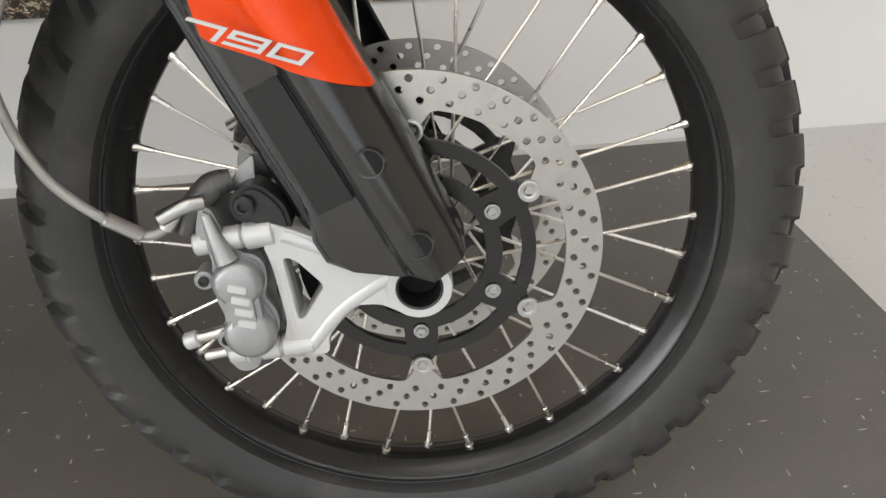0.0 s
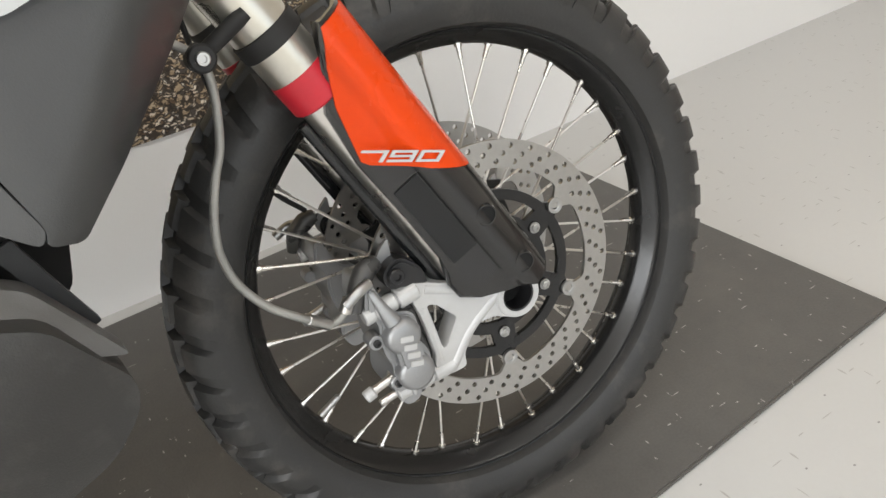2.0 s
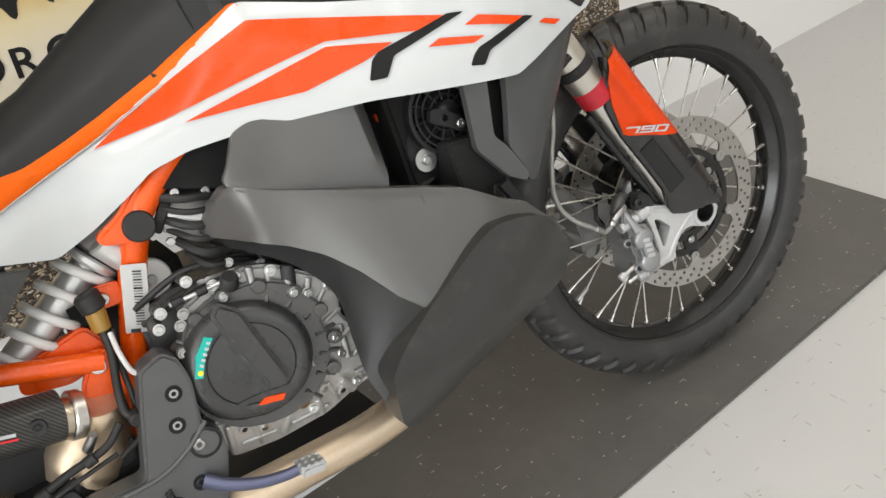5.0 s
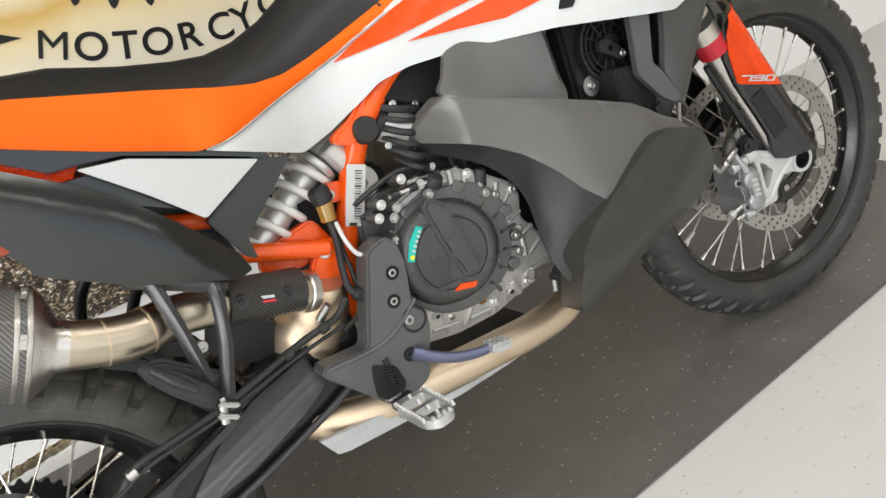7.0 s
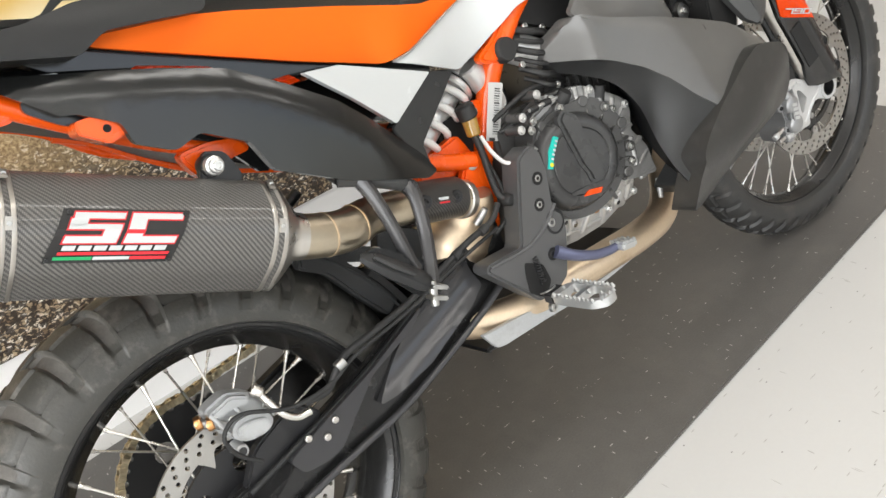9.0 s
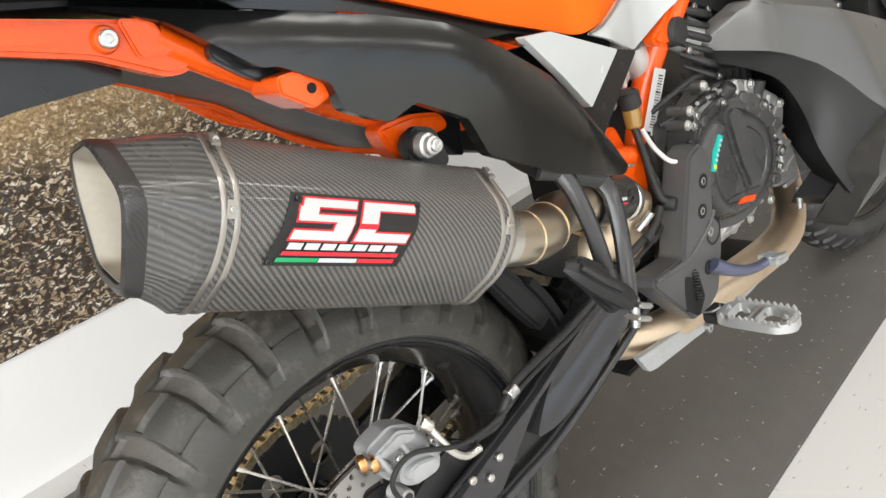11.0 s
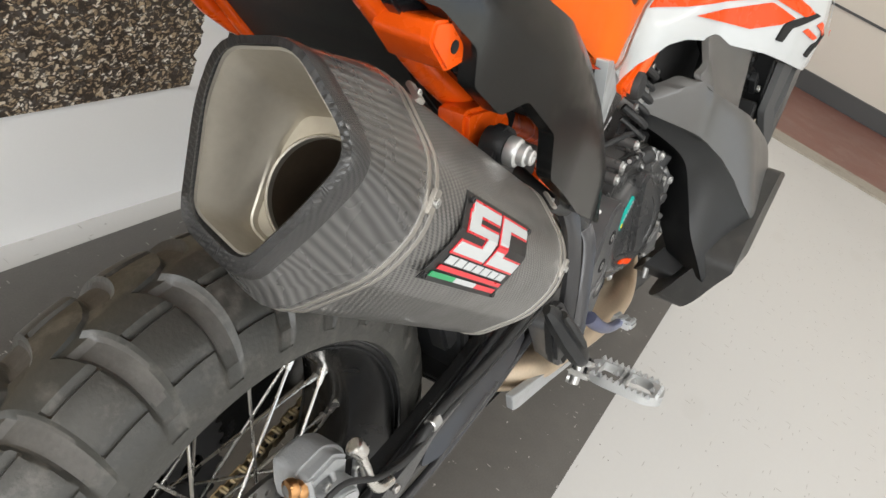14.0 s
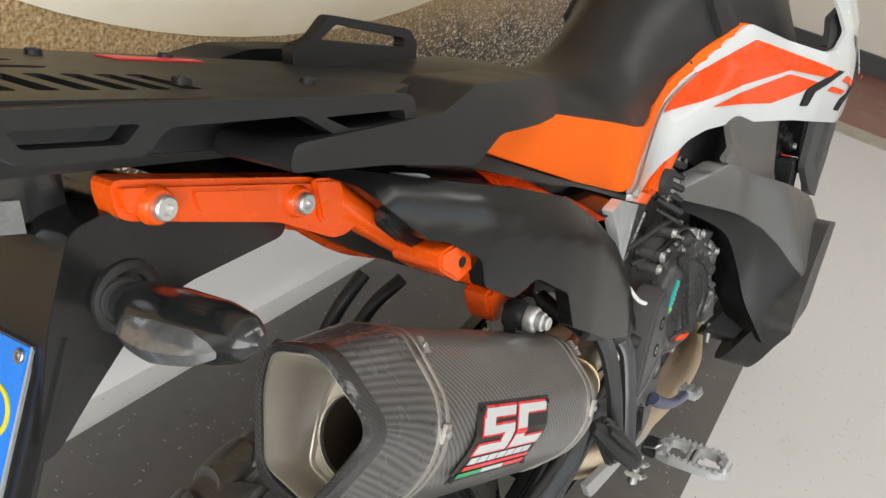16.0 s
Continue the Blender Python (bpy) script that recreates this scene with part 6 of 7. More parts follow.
strip(-0.426, -0.318, 0.648, 0.651, 0.0024, DECAL_RED)
strip(-0.428, -0.392, 0.643, 0.6462, 0.0024, DECAL_GREEN)
strip(-0.391, -0.356, 0.643, 0.6462, 0.0024, WHITE)
strip(-0.355, -0.319, 0.643, 0.6462, 0.0024, DECAL_RED)
for x, y in ((-0.411, 0.6905), (-0.297, 0.6905), (-0.432, 0.6425), (-0.315, 0.6425)):
    p = badge_at @ Vector((x, y, 0.0))
    bolt((p.x, -0.232 if y > 0.66 else -0.2315, p.z), 0.0022, can, material=DARK)
mount = part("silencer_mount", plate(rounded([(0.100, 0.770), (0.118, 0.795), (0.142, 0.785), (0.152, 0.748), (0.112, 0.735)], 0.008), -0.172, -0.160, bevel=0.002), DARK, moto, "black silencer bracket with a rubber-mounted bolt")
part("grommet", lathe([(0.008, -0.008), (0.0128, -0.007), (0.0142, -0.002), (0.0145, 0.006), (0.0135, 0.012), (0.008, 0.012)], 32), BLACK, mount, at=Matrix.Translation((0.119, -0.168, 0.776)))
part("collar", lathe([(0.004, -0.0125), (0.0072, -0.0125), (0.0085, -0.0115), (0.0088, -0.006), (0.0112, -0.0045), (0.0120, -0.002), (0.0118, 0.004), (0.004, 0.004)], 32), BRIGHT, mount, at=Matrix.Translation((0.119, -0.180, 0.776)))
bolt((0.119, -0.1925, 0.776), 0.0062, mount, material=BRIGHT)

link_pipe = part("link_pipe", tube([(0.166, -0.185, 0.660), (0.200, -0.180, 0.644), (0.235, -0.173, 0.631), (0.262, -0.165, 0.626), (0.300, -0.148, 0.622), (0.36, -0.138, 0.606), (0.42, -0.12, 0.585), (0.475, -0.105, 0.560)], [0.0285, 0.0285, 0.0285, 0.0285, 0.0265, 0.0255, 0.0255, 0.0255], 28, 6), PIPE, moto, "straw-tinted titanium link pipe")
part("weld", rod((0.262, -0.1655, 0.6265), (0.264, -0.165, 0.6262), 0.0292, seg=32), HEAT, link_pipe)
part("weld", rod((0.212, -0.178, 0.639), (0.214, -0.1776, 0.6385), 0.0293, seg=32), HEAT, link_pipe)
bm = bmesh.new()
a, b = Vector((0.360, -0.137, 0.607)), Vector((0.468, -0.107, 0.570))
d = (b - a).normalized()
s1 = d.cross(Vector((0, 1, 0))).normalized()
s2 = d.cross(s1)
rows = []
for p in (a, a.lerp(b, 0.03), a.lerp(b, 0.5), a.lerp(b, 0.97), b):
    rows.append([bm.verts.new(p + 0.0315 * (math.cos(t) * s2 + math.sin(t) * s1)) for t in np.linspace(-2.0, 2.0, 24)])
for r0, r1 in zip(rows, rows[1:]):
    for i in range(23):
        bm.faces.new((r0[i], r0[i + 1], r1[i + 1], r1[i]))
got = bmesh.ops.solidify(bm, geom=list(bm.faces), thickness=0.002)
shield = part("heat_shield", bm, CARBON, link_pipe, "carbon-fibre heat shield")
uvl = shield.data.uv_layers.new(name="weave")
for poly in shield.data.polygons:
    for li in poly.loop_indices:
        co = shield.data.vertices[shield.data.loops[li].vertex_index].co
        uvl.data[li].uv = (co.dot(d), co.dot(s1) * 1.3)
for t in (0.2, 0.8):
    p = a.lerp(b, t) + Vector((0, -0.0325, 0.004))
    part("shield_ring", lathe([(0.004, -0.001), (0.0095, -0.0015), (0.0105, 0.002), (0.004, 0.003)], 20), DARK, link_pipe, at=Matrix.Translation(p))
    bolt(p, 0.0045, link_pipe, material=DARK)
p = a.lerp(b, 0.5) + Vector((0, -0.0335, 0.002))
part("badge_shape", box(p.x, p.y, p.z + 0.003, 0.024, 0.0008, 0.004, 0, turn=Matrix.Rotation(radians(19), 3, "Y")), WHITE, link_pipe)
part("badge_shape", box(p.x, p.y, p.z - 0.003, 0.024, 0.0008, 0.0025, 0, turn=Matrix.Rotation(radians(19), 3, "Y")), DECAL_RED, link_pipe)
cat = part("collector", tube([(0.512, -0.098, 0.560), (0.507, -0.090, 0.542), (0.495, -0.072, 0.515), (0.478, -0.058, 0.488), (0.462, -0.048, 0.455), (0.452, -0.04, 0.42)], [0.029, 0.036, 0.050, 0.057, 0.054, 0.036], 32, 6), HEAT, moto, "heat-tinted exhaust collector")
part("clamp_ring", rod((0.476, -0.104, 0.562), (0.490, -0.100, 0.556), 0.0305, seg=28, chamfer=0.002), STEEL, cat)
part("sensor", rod((0.478, -0.125, 0.520), (0.492, -0.140, 0.540), 0.007, 0.005, 10), ZINC, cat)
header = part("header_pipe", tube([(0.98, -0.06, 0.47), (0.94, -0.10, 0.39), (0.875, -0.130, 0.348), (0.80, -0.140, 0.342), (0.70, -0.140, 0.348), (0.60, -0.130, 0.352), (0.50, -0.115, 0.352), (0.42, -0.08, 0.372), (0.40, -0.05, 0.42)], 0.0275, 24, 6), HEAT, moto, "bronze heat-tinted header pipe")
skid = part("skid_plate", panel([(0.406, 0.370), (0.424, 0.338), (0.44, 0.334), (0.534, 0.329), (0.626, 0.321), (0.70, 0.322), (0.80, 0.325), (0.86, 0.335), (0.86, 0.339), (0.80, 0.330), (0.66, 0.330), (0.56, 0.338), (0.515, 0.358), (0.42, 0.368)], lambda x, z: -0.150 + max(0, 0.62 - x) * 0.05, 0.010, 0.03, 0.002, 0.004), CAST, moto, "thin grey metal skid plate under the engine")
skid.location.z = -0.006
part("underside", box(0.64, 0.0, 0.322, 0.42, 0.20, 0.008, 0.003, turn=Matrix.Rotation(radians(-1), 3, "Y")), DARK, skid)


# ---- engine ----
engine = part("engine", plate(rounded([(0.597, 0.625), (0.650, 0.640), (0.735, 0.634), (0.80, 0.612), (0.825, 0.575), (0.832, 0.505), (0.853, 0.444), (0.850, 0.392), (0.765, 0.372), (0.690, 0.378), (0.625, 0.395), (0.600, 0.46), (0.592, 0.52)], 0.012), -0.088, 0.11, bevel=0.006), ENGINE, moto, "dark grey twin-cylinder engine with clutch cover")
part("lower_case", plate(rounded([(0.612, 0.470), (0.66, 0.452), (0.72, 0.440), (0.78, 0.470), (0.815, 0.505), (0.848, 0.452), (0.852, 0.398), (0.768, 0.374), (0.69, 0.378), (0.625, 0.395)], 0.010), -0.126, -0.085, bevel=0.004), ALLOY, engine, "bare alloy lower crankcase")
part("upper_case", plate(rounded([(0.64, 0.622), (0.70, 0.642), (0.74, 0.641), (0.768, 0.630), (0.824, 0.585), (0.830, 0.566), (0.820, 0.530), (0.842, 0.494), (0.848, 0.440), (0.79, 0.45), (0.70, 0.52)], 0.008), -0.1275, -0.085, bevel=0.005), CASE, engine, "grey upper crankcase casting")
for x0, z0, x1, z1, r in ((0.777, 0.612, 0.770, 0.588, 0.009), (0.800, 0.596, 0.786, 0.570, 0.007), (0.816, 0.576, 0.792, 0.556, 0.005), (0.822, 0.540, 0.796, 0.532, 0.005), (0.832, 0.512, 0.800, 0.500, 0.0065), (0.813, 0.520, 0.806, 0.470, 0.007),
                          (0.838, 0.486, 0.812, 0.470, 0.005), (0.842, 0.450, 0.806, 0.446, 0.006), (0.760, 0.632, 0.752, 0.612, 0.006), (0.738, 0.640, 0.734, 0.618, 0.0075), (0.845, 0.430, 0.835, 0.395, 0.007)):
    part("case_rib", rod((x0, -0.125, z0), (x1, -0.130, z1), r * 0.75, r * 0.6, 12, 0.0015), CASE, engine)
for x0, z0, x1, z1, r in ((0.628, 0.402, 0.632, 0.455, 0.0055), (0.668, 0.391, 0.662, 0.450, 0.004), (0.700, 0.388, 0.716, 0.424, 0.0065), (0.757, 0.382, 0.757, 0.414, 0.008), (0.752, 0.440, 0.776, 0.458, 0.007), (0.786, 0.388, 0.777, 0.432, 0.0045),
                          (0.814, 0.392, 0.796, 0.424, 0.008), (0.640, 0.412, 0.690, 0.402, 0.004), (0.712, 0.396, 0.770, 0.392, 0.0048), (0.790, 0.446, 0.838, 0.424, 0.004), (0.824, 0.398, 0.834, 0.452, 0.006), (0.795, 0.395, 0.845, 0.402, 0.0045)):
    part("case_boss", rod((x0, -0.1265, z0), (x1, -0.130, z1), r, r * 0.8, 14, 0.0018), ALLOY, engine)
for x, z, r in ((0.676, 0.420, 0.012), (0.770, 0.425, 0.011), (0.822, 0.436, 0.0115), (0.650, 0.436, 0.0085), (0.795, 0.404, 0.009)):
    part("round_boss", rod((x, -0.12, z), (x, -0.1335, z), r, r * 0.85, 20, 0.0015), ALLOY, engine)
    part("plug", rod((x, -0.130, z), (x, -0.1352, z), r * 0.45, seg=12, chamfer=0.001), DARK if r < 0.011 else ZINC, engine)
gasket = circle(0.700, 0.523, 0.094, 40)
part("clutch_housing", plate([(x + (0.014 if z > 0.55 and x > 0.7 else 0), z + (0.008 if z > 0.58 else 0)) for x, z in gasket], -0.136, -0.085, bevel=0.004), ENGINE, engine)
for k in range(9):
    a = radians(-35 + 26 * k)
    c = Vector((0.704 + 0.096 * math.cos(a), 0.524 + 0.096 * math.sin(a)))
    part("lug", rod((c.x, -0.112, c.y), (c.x, -0.139, c.y), 0.0105, 0.009, 16, 0.001), ENGINE, engine)
    if k % 2:
        bolt((c.x, -0.139, c.y), 0.0052, engine, hexagon=True)
for k in range(12):
    a = radians(-60 + 20 * k)
    c, e = Vector((0.700 + 0.078 * math.cos(a), 0.523 + 0.078 * math.sin(a))), Vector((0.703 + 0.104 * math.cos(a), 0.523 + 0.104 * math.sin(a)))
    part("rib", rod((c.x, -0.137, c.y), (e.x, -0.126, e.y), 0.0032, seg=6), ENGINE, engine)
clutch = [(0.001, -0.020), (0.053, -0.020), (0.0545, -0.0185), (0.0555, -0.0205), (0.060, -0.0215), (0.068, -0.0205), (0.0755, -0.015), (0.081, -0.004), (0.082, 0.008), (0.001, 0.008)]
part("clutch_cover", lathe(clutch, 72, 0.689, 0.529), COVER, engine, "round black clutch cover", at=Matrix.Translation((0, -0.136, 0)))
part("cover_bar", plate(rounded([(0.668, 0.609), (0.681, 0.622), (0.703, 0.604), (0.712, 0.555), (0.724, 0.495), (0.713, 0.484), (0.694, 0.489), (0.692, 0.506), (0.684, 0.525), (0.676, 0.565)], 0.006), -0.1640, -0.145, bevel=0.005), COVER, engine)
part("cover_step", plate(rounded([(0.652, 0.489), (0.69, 0.487), (0.731, 0.482), (0.729, 0.474), (0.69, 0.478), (0.656, 0.482)], 0.003), -0.1575, -0.15, bevel=0.002), COVER, engine)
part("oil_cap", rod((0.708, -0.140, 0.628), (0.712, -0.152, 0.642), 0.0125, 0.011, 18, 0.002), SOFT_RUBBER, engine)
part("breather", rod((0.775, -0.12, 0.595), (0.782, -0.13, 0.625), 0.011, 0.008, 16, 0.002), SOFT_RUBBER, engine)
part("orange_mark", panel([(0.675, 0.473), (0.705, 0.467), (0.711, 0.474), (0.686, 0.480)], lambda x, z: -0.1592, 0.003, 0.02, 0, 0.001), ORANGE, engine, "small orange mark")
stick = part("sticker", panel([(0.621, 0.546), (0.630, 0.542), (0.643, 0.566), (0.661, 0.583), (0.652, 0.589), (0.633, 0.571)], lambda x, z: -0.1584, 0.003, 0.01, 0, 0.001), TEAL, engine, "narrow teal sticker")
part("sticker_dot", rod((0.6295, -0.1585, 0.5495), (0.6295, -0.1590, 0.5495), 0.0036, seg=14), YELLOW, stick)
for k in range(5):
    part("sticker_bar", box(0.6345 + 0.0047 * k, -0.1590, 0.5575 + 0.0056 * k, 0.0050, 0.0006, 0.0034, 0, turn=Matrix.Rotation(radians(40), 3, "Y")), WHITE, stick)
part("sight_glass", rod((0.737, -0.120, 0.420), (0.737, -0.131, 0.420), 0.0125, 0.0115, 24, 0.001), ALLOY, engine)
part("sight_lens", rod((0.737, -0.128, 0.420), (0.737, -0.1318, 0.420), 0.0082, seg=20), COPPER, engine)
for x, z, r in ((0.791, 0.579, 0.0062), (0.800, 0.482, 0.006), (0.764, 0.486, 0.006), (0.734, 0.433, 0.006), (0.636, 0.607, 0.006), (0.645, 0.619, 0.006)):
    bolt((x, -0.131, z), r, engine, hexagon=True)
part("gear_end", lathe([(0.006, -0.008), (0.0105, -0.006), (0.0105, 0.006), (0.006, 0.008)], 16), ZINC, engine, at=Matrix.Translation((0.868, -0.12, 0.455)))
part("cylinder_block", box(0.80, 0.0, 0.63, 0.17, 0.20, 0.15, 0.01, turn=Matrix.Rotation(radians(18), 3, "Y")), ENGINE, engine)
# near-black box added to fill the gap ahead of the engine with shade
part("front_shadow", box(0.93, 0.02, 0.52, 0.14, 0.22, 0.22, 0.01), SOOT_AND_SHADE, engine)
for k in range(5):
    part("fin", box(0.745 + 0.022 * k, -0.105, 0.640 - 0.006 * k, 0.007, 0.014, 0.035, 0.002), ENGINE, engine)
# the case flares outwards towards the front
FLARE = ("upper_case", "clutch_housing", "clutch_cover", "cover_bar", "cover_step", "case_rib", "lug", "rib", "bolt", "breather", "orange_mark")
TUCK = ("lower_case", "case_boss", "round_boss", "plug", "sight_glass", "sight_lens")
for ob in engine.children:
    if ob.name.split(".")[0] in TUCK:
        for v in ob.data.vertices:
            v.co.y += 0.45 * max(0, 0.455 - v.co.z)
    if ob.name.split(".")[0] not in FLARE or ob.name.startswith("bolt") and ob.matrix_basis.translation.z < 0.455:
        continue
    if ob.data.users > 1 or ob.name.startswith("bolt"):
        ob.matrix_basis = Matrix.Translation((0, -0.26 * max(0, ob.matrix_basis.translation.x - 0.67), 0)) @ ob.matrix_basis
        continue
    for v in ob.data.vertices:
        v.co.y -= 0.26 * max(0, v.co.x - 0.67) * min(1, max(0, (-0.10 - v.co.y - ob.matrix_basis.translation.y) / 0.012))
for x, z in ((0.621, 0.634), (0.611, 0.617), (0.664, 0.656), (0.691, 0.637)):
    part("boss", rod((x, -0.105, z), (x, -0.137, z), 0.0085, 0.0075, 16, 0.001), ENGINE, engine)
    bolt((x, -0.137, z), 0.0060, engine, material=BRIGHT, hexagon=True)
for x, z in ((0.818, 0.577), (0.839, 0.455), (0.760, 0.626), (0.742, 0.418), (0.812, 0.420)):
    bolt((x, -0.137 - 0.20 * max(0, x - 0.67) * (z > 0.455), z), 0.0062, engine, material=BRIGHT, hexagon=True)
throttle = part("throttle_body", rod((0.685, -0.085, 0.735), (0.735, -0.100, 0.700), 0.026, seg=28, chamfer=0.003), ALLOY, moto, "alloy throttle body with black hoses")
part("collar", rod((0.678, -0.084, 0.742), (0.688, -0.087, 0.733), 0.0295, seg=28, chamfer=0.002), SOFT_RUBBER, throttle)
part("collar", rod((0.727, -0.098, 0.706), (0.737, -0.101, 0.698), 0.0285, seg=28, chamfer=0.002), STEEL, throttle)
for k in range(6):
    z = 0.75 - 0.018 * k
    part("hose", tube([(0.665 + 0.004 * k, -0.10, z + 0.02), (0.70, -0.122 - 0.002 * k, z), (0.735, -0.118, z - 0.012), (0.765, -0.10, z - 0.03)], 0.0042 if k % 2 else 0.0058, 8, 5), SOFT_RUBBER, throttle)
for x, z in ((0.671, 0.705), (0.70, 0.758), (0.735, 0.745)):
    bolt((x, -0.118, z), 0.0055, throttle)
roller = part("cam_cap", rod((0.636, -0.054, 0.660), (0.636, -0.068, 0.660), 0.026, seg=36, chamfer=0.002), SPRING, moto, "round pale cap with a bolt")
bolt((0.636, -0.068, 0.660), 0.0065, roller)
lever = part("clutch_lever", plate(rounded([(0.676, 0.648), (0.735, 0.641), (0.760, 0.635), (0.757, 0.628), (0.72, 0.630), (0.676, 0.638)], 0.004), -0.128, -0.122, bevel=0.001), ZINC, moto, "small silver clutch release lever")
part("cable", tube([(0.60, -0.10, 0.62), (0.64, -0.125, 0.632), (0.68, -0.13, 0.638), (0.73, -0.130, 0.637)], 0.004, 8), SOFT_RUBBER, lever)
part("cable", tube([(0.60, -0.09, 0.64), (0.66, -0.118, 0.664), (0.70, -0.12, 0.66), (0.75, -0.11, 0.648)], 0.0045, 8), SOFT_RUBBER, lever)
part("barrel", rod((0.715, -0.131, 0.6365), (0.742, -0.131, 0.6355), 0.0055, seg=14, chamfer=0.001), STEEL, lever)
for x, z in ((0.69, 0.642), (0.758, 0.632), (0.722, 0.652)):
    bolt((x, -0.129, z), 0.0048, lever, hexagon=True)
part("lever_rod", rod((0.634, -0.142, 0.640), (0.724, -0.142, 0.636), 0.0030, seg=12), BRIGHT, lever)
for a, b in ((0.636, 0.652), (0.668, 0.682), (0.716, 0.726)):
    part("rod_end", rod((a, -0.142, 0.640 - 0.045 * (a - 0.634)), (b, -0.142, 0.640 - 0.045 * (b - 0.634)), 0.0058, seg=14, chamfer=0.001), DARK if a < 0.7 else BRIGHT, lever)
part("lever_arm", rod((0.721, -0.138, 0.636), (0.733, -0.130, 0.607), 0.0042, 0.0055, 12, 0.001), BRIGHT, lever)
# solid near-black box put in place of the shade behind the engine
part("filler", box(0.60, 0.02, 0.60, 0.16, 0.16, 0.16, 0.01), SOOT_AND_SHADE, moto, "near-black box standing for the shaded recess behind the engine")

# ---- shock absorber, reservoir, wiring ----
sa, sb = Vector((0.655, -0.038, 0.752)), Vector((0.442, -0.038, 0.625))
sd = (sb - sa).normalized()
shock = part("shock_absorber", rod(sa, sb, 0.0225, seg=28, chamfer=0.003), SHOCK, moto, "silver shock absorber with a white spring")
part("shock_head", rod(sa - sd * 0.01, sa + sd * 0.075, 0.0315, seg=32, chamfer=0.004), SHOCK, shock)
part("spring_seat", rod(sa + sd * 0.078, sa + sd * 0.09, 0.0375, seg=32, chamfer=0.003), SHOCK, shock)
part("o_ring", rod(sa + sd * 0.075, sa + sd * 0.0785, 0.0335, seg=32), SOFT_RUBBER, shock)
sx = sd.cross(Vector((0, 1, 0))).normalized()
sy = sd.cross(sx)
part("spring", tube([sa + sd * (0.092 + 0.145 * t) + 0.0335 * (math.cos(t * 2 * math.pi * 4.5) * sx + math.sin(t * 2 * math.pi * 4.5) * sy) for t in np.linspace(0, 1, 70)], 0.0062, 10, 2), SPRING, shock, "white coil spring")
part("piggyback", rod((0.60, -0.075, 0.735), (0.625, -0.07, 0.690), 0.019, seg=24, chamfer=0.003), SHOCK, shock)
pot = part("fluid_reservoir", rod((0.559, -0.088, 0.664), (0.556, -0.090, 0.634), 0.0130, 0.0115, 24, 0.002), AMBER, moto, "amber brake fluid reservoir with a black cap")
part("cap", rod((0.557, -0.087, 0.685), (0.560, -0.088, 0.661), 0.0160, 0.0160, 24, 0.003), SOFT_RUBBER, pot)
part("hose", tube([(0.556, -0.090, 0.636), (0.552, -0.100, 0.605), (0.540, -0.115, 0.570), (0.534, -0.128, 0.543), (0.541, -0.136, 0.531)], 0.0055, 10), SOFT_RUBBER, pot)
part("hose", tube([(0.566, -0.085, 0.63), (0.556, -0.100, 0.59), (0.550, -0.118, 0.55), (0.540, -0.122, 0.505), (0.505, -0.124, 0.488)], 0.0038, 8), SOFT_RUBBER, pot)
part("wire", tube([(0.562, -0.098, 0.630), (0.560, -0.112, 0.606), (0.562, -0.130, 0.586), (0.569, -0.142, 0.581), (0.578, -0.143, 0.580)], 0.0034, 8), LABEL, pot, "pale grey wire sleeve")
part("knob", rod((0.542, -0.128, 0.531), (0.542, -0.146, 0.530), 0.0105, 0.009, 20, 0.002), SOFT_RUBBER, pot)

# ---- foot controls ----
heel = part("heel_plate", plate(rounded([(0.567, 0.588), (0.600, 0.597), (0.614, 0.580), (0.617, 0.549), (0.607, 0.500), (0.606, 0.484), (0.622, 0.470), (0.618, 0.44), (0.590, 0.372), (0.560, 0.36), (0.52, 0.363), (0.498, 0.390), (0.441, 0.455), (0.447, 0.466), (0.517, 0.460), (0.532, 0.500)], 0.008), -0.160, -0.118, bevel=0.004), HEEL, moto, "black heel guard and footrest plate")
part("ridge", tube([(0.609, -0.158, 0.492), (0.575, -0.160, 0.470), (0.53, -0.160, 0.456), (0.450, -0.158, 0.460)], 0.0035, 8), HEEL, heel)
# counterbores, pivot bore and opening: near-black discs and plate painted as shade
for x, z, r in ((0.591, 0.544, 0.0062), (0.578, 0.505, 0.0062), (0.572, 0.421, 0.0065)):
    part("counterbore", rod((x, -0.150, z), (x, -0.1608, z), 0.0105, seg=20), SOOT_AND_SHADE, heel)
    bolt((x, -0.1565, z), r, heel, material=ZINC if r < 0.0064 else DARK)
part("pivot_bore", rod((0.598, -0.150, 0.466), (0.598, -0.1598, 0.466), 0.0165, seg=28), SOOT_AND_SHADE, heel)
part("pivot_rim", lathe([(0.0165, -0.003), (0.0205, -0.002), (0.0205, 0.004), (0.0165, 0.004)], 28), BLACK, heel, at=Matrix.Translation((0.598, -0.158, 0.466)))
bolt((0.590, -0.156, 0.468), 0.0075, heel)
part("opening", plate(rounded([(0.512, 0.437), (0.546, 0.417), (0.552, 0.385), (0.531, 0.364), (0.503, 0.388), (0.506, 0.417)], 0.006), -0.1606, -0.150, bevel=0), SOOT_AND_SHADE, heel)
part("return_spring", tube([(0.533 + 0.004 * math.cos(t * 60), -0.163 + 0.004 * math.sin(t * 60), 0.435 - 0.045 * t) for t in np.linspace(0, 1, 60)], 0.0012, 6, 2), DARK, heel)
def lying(outline, z0, z1, holes=()):
    """A piece drawn in x and y, from z0 to z1."""
    bm = plate(outline, z0, z1, holes, 0.0)
    for v in bm.verts:
        v.co = Vector((v.co.x, v.co.z, v.co.y))
    return bm


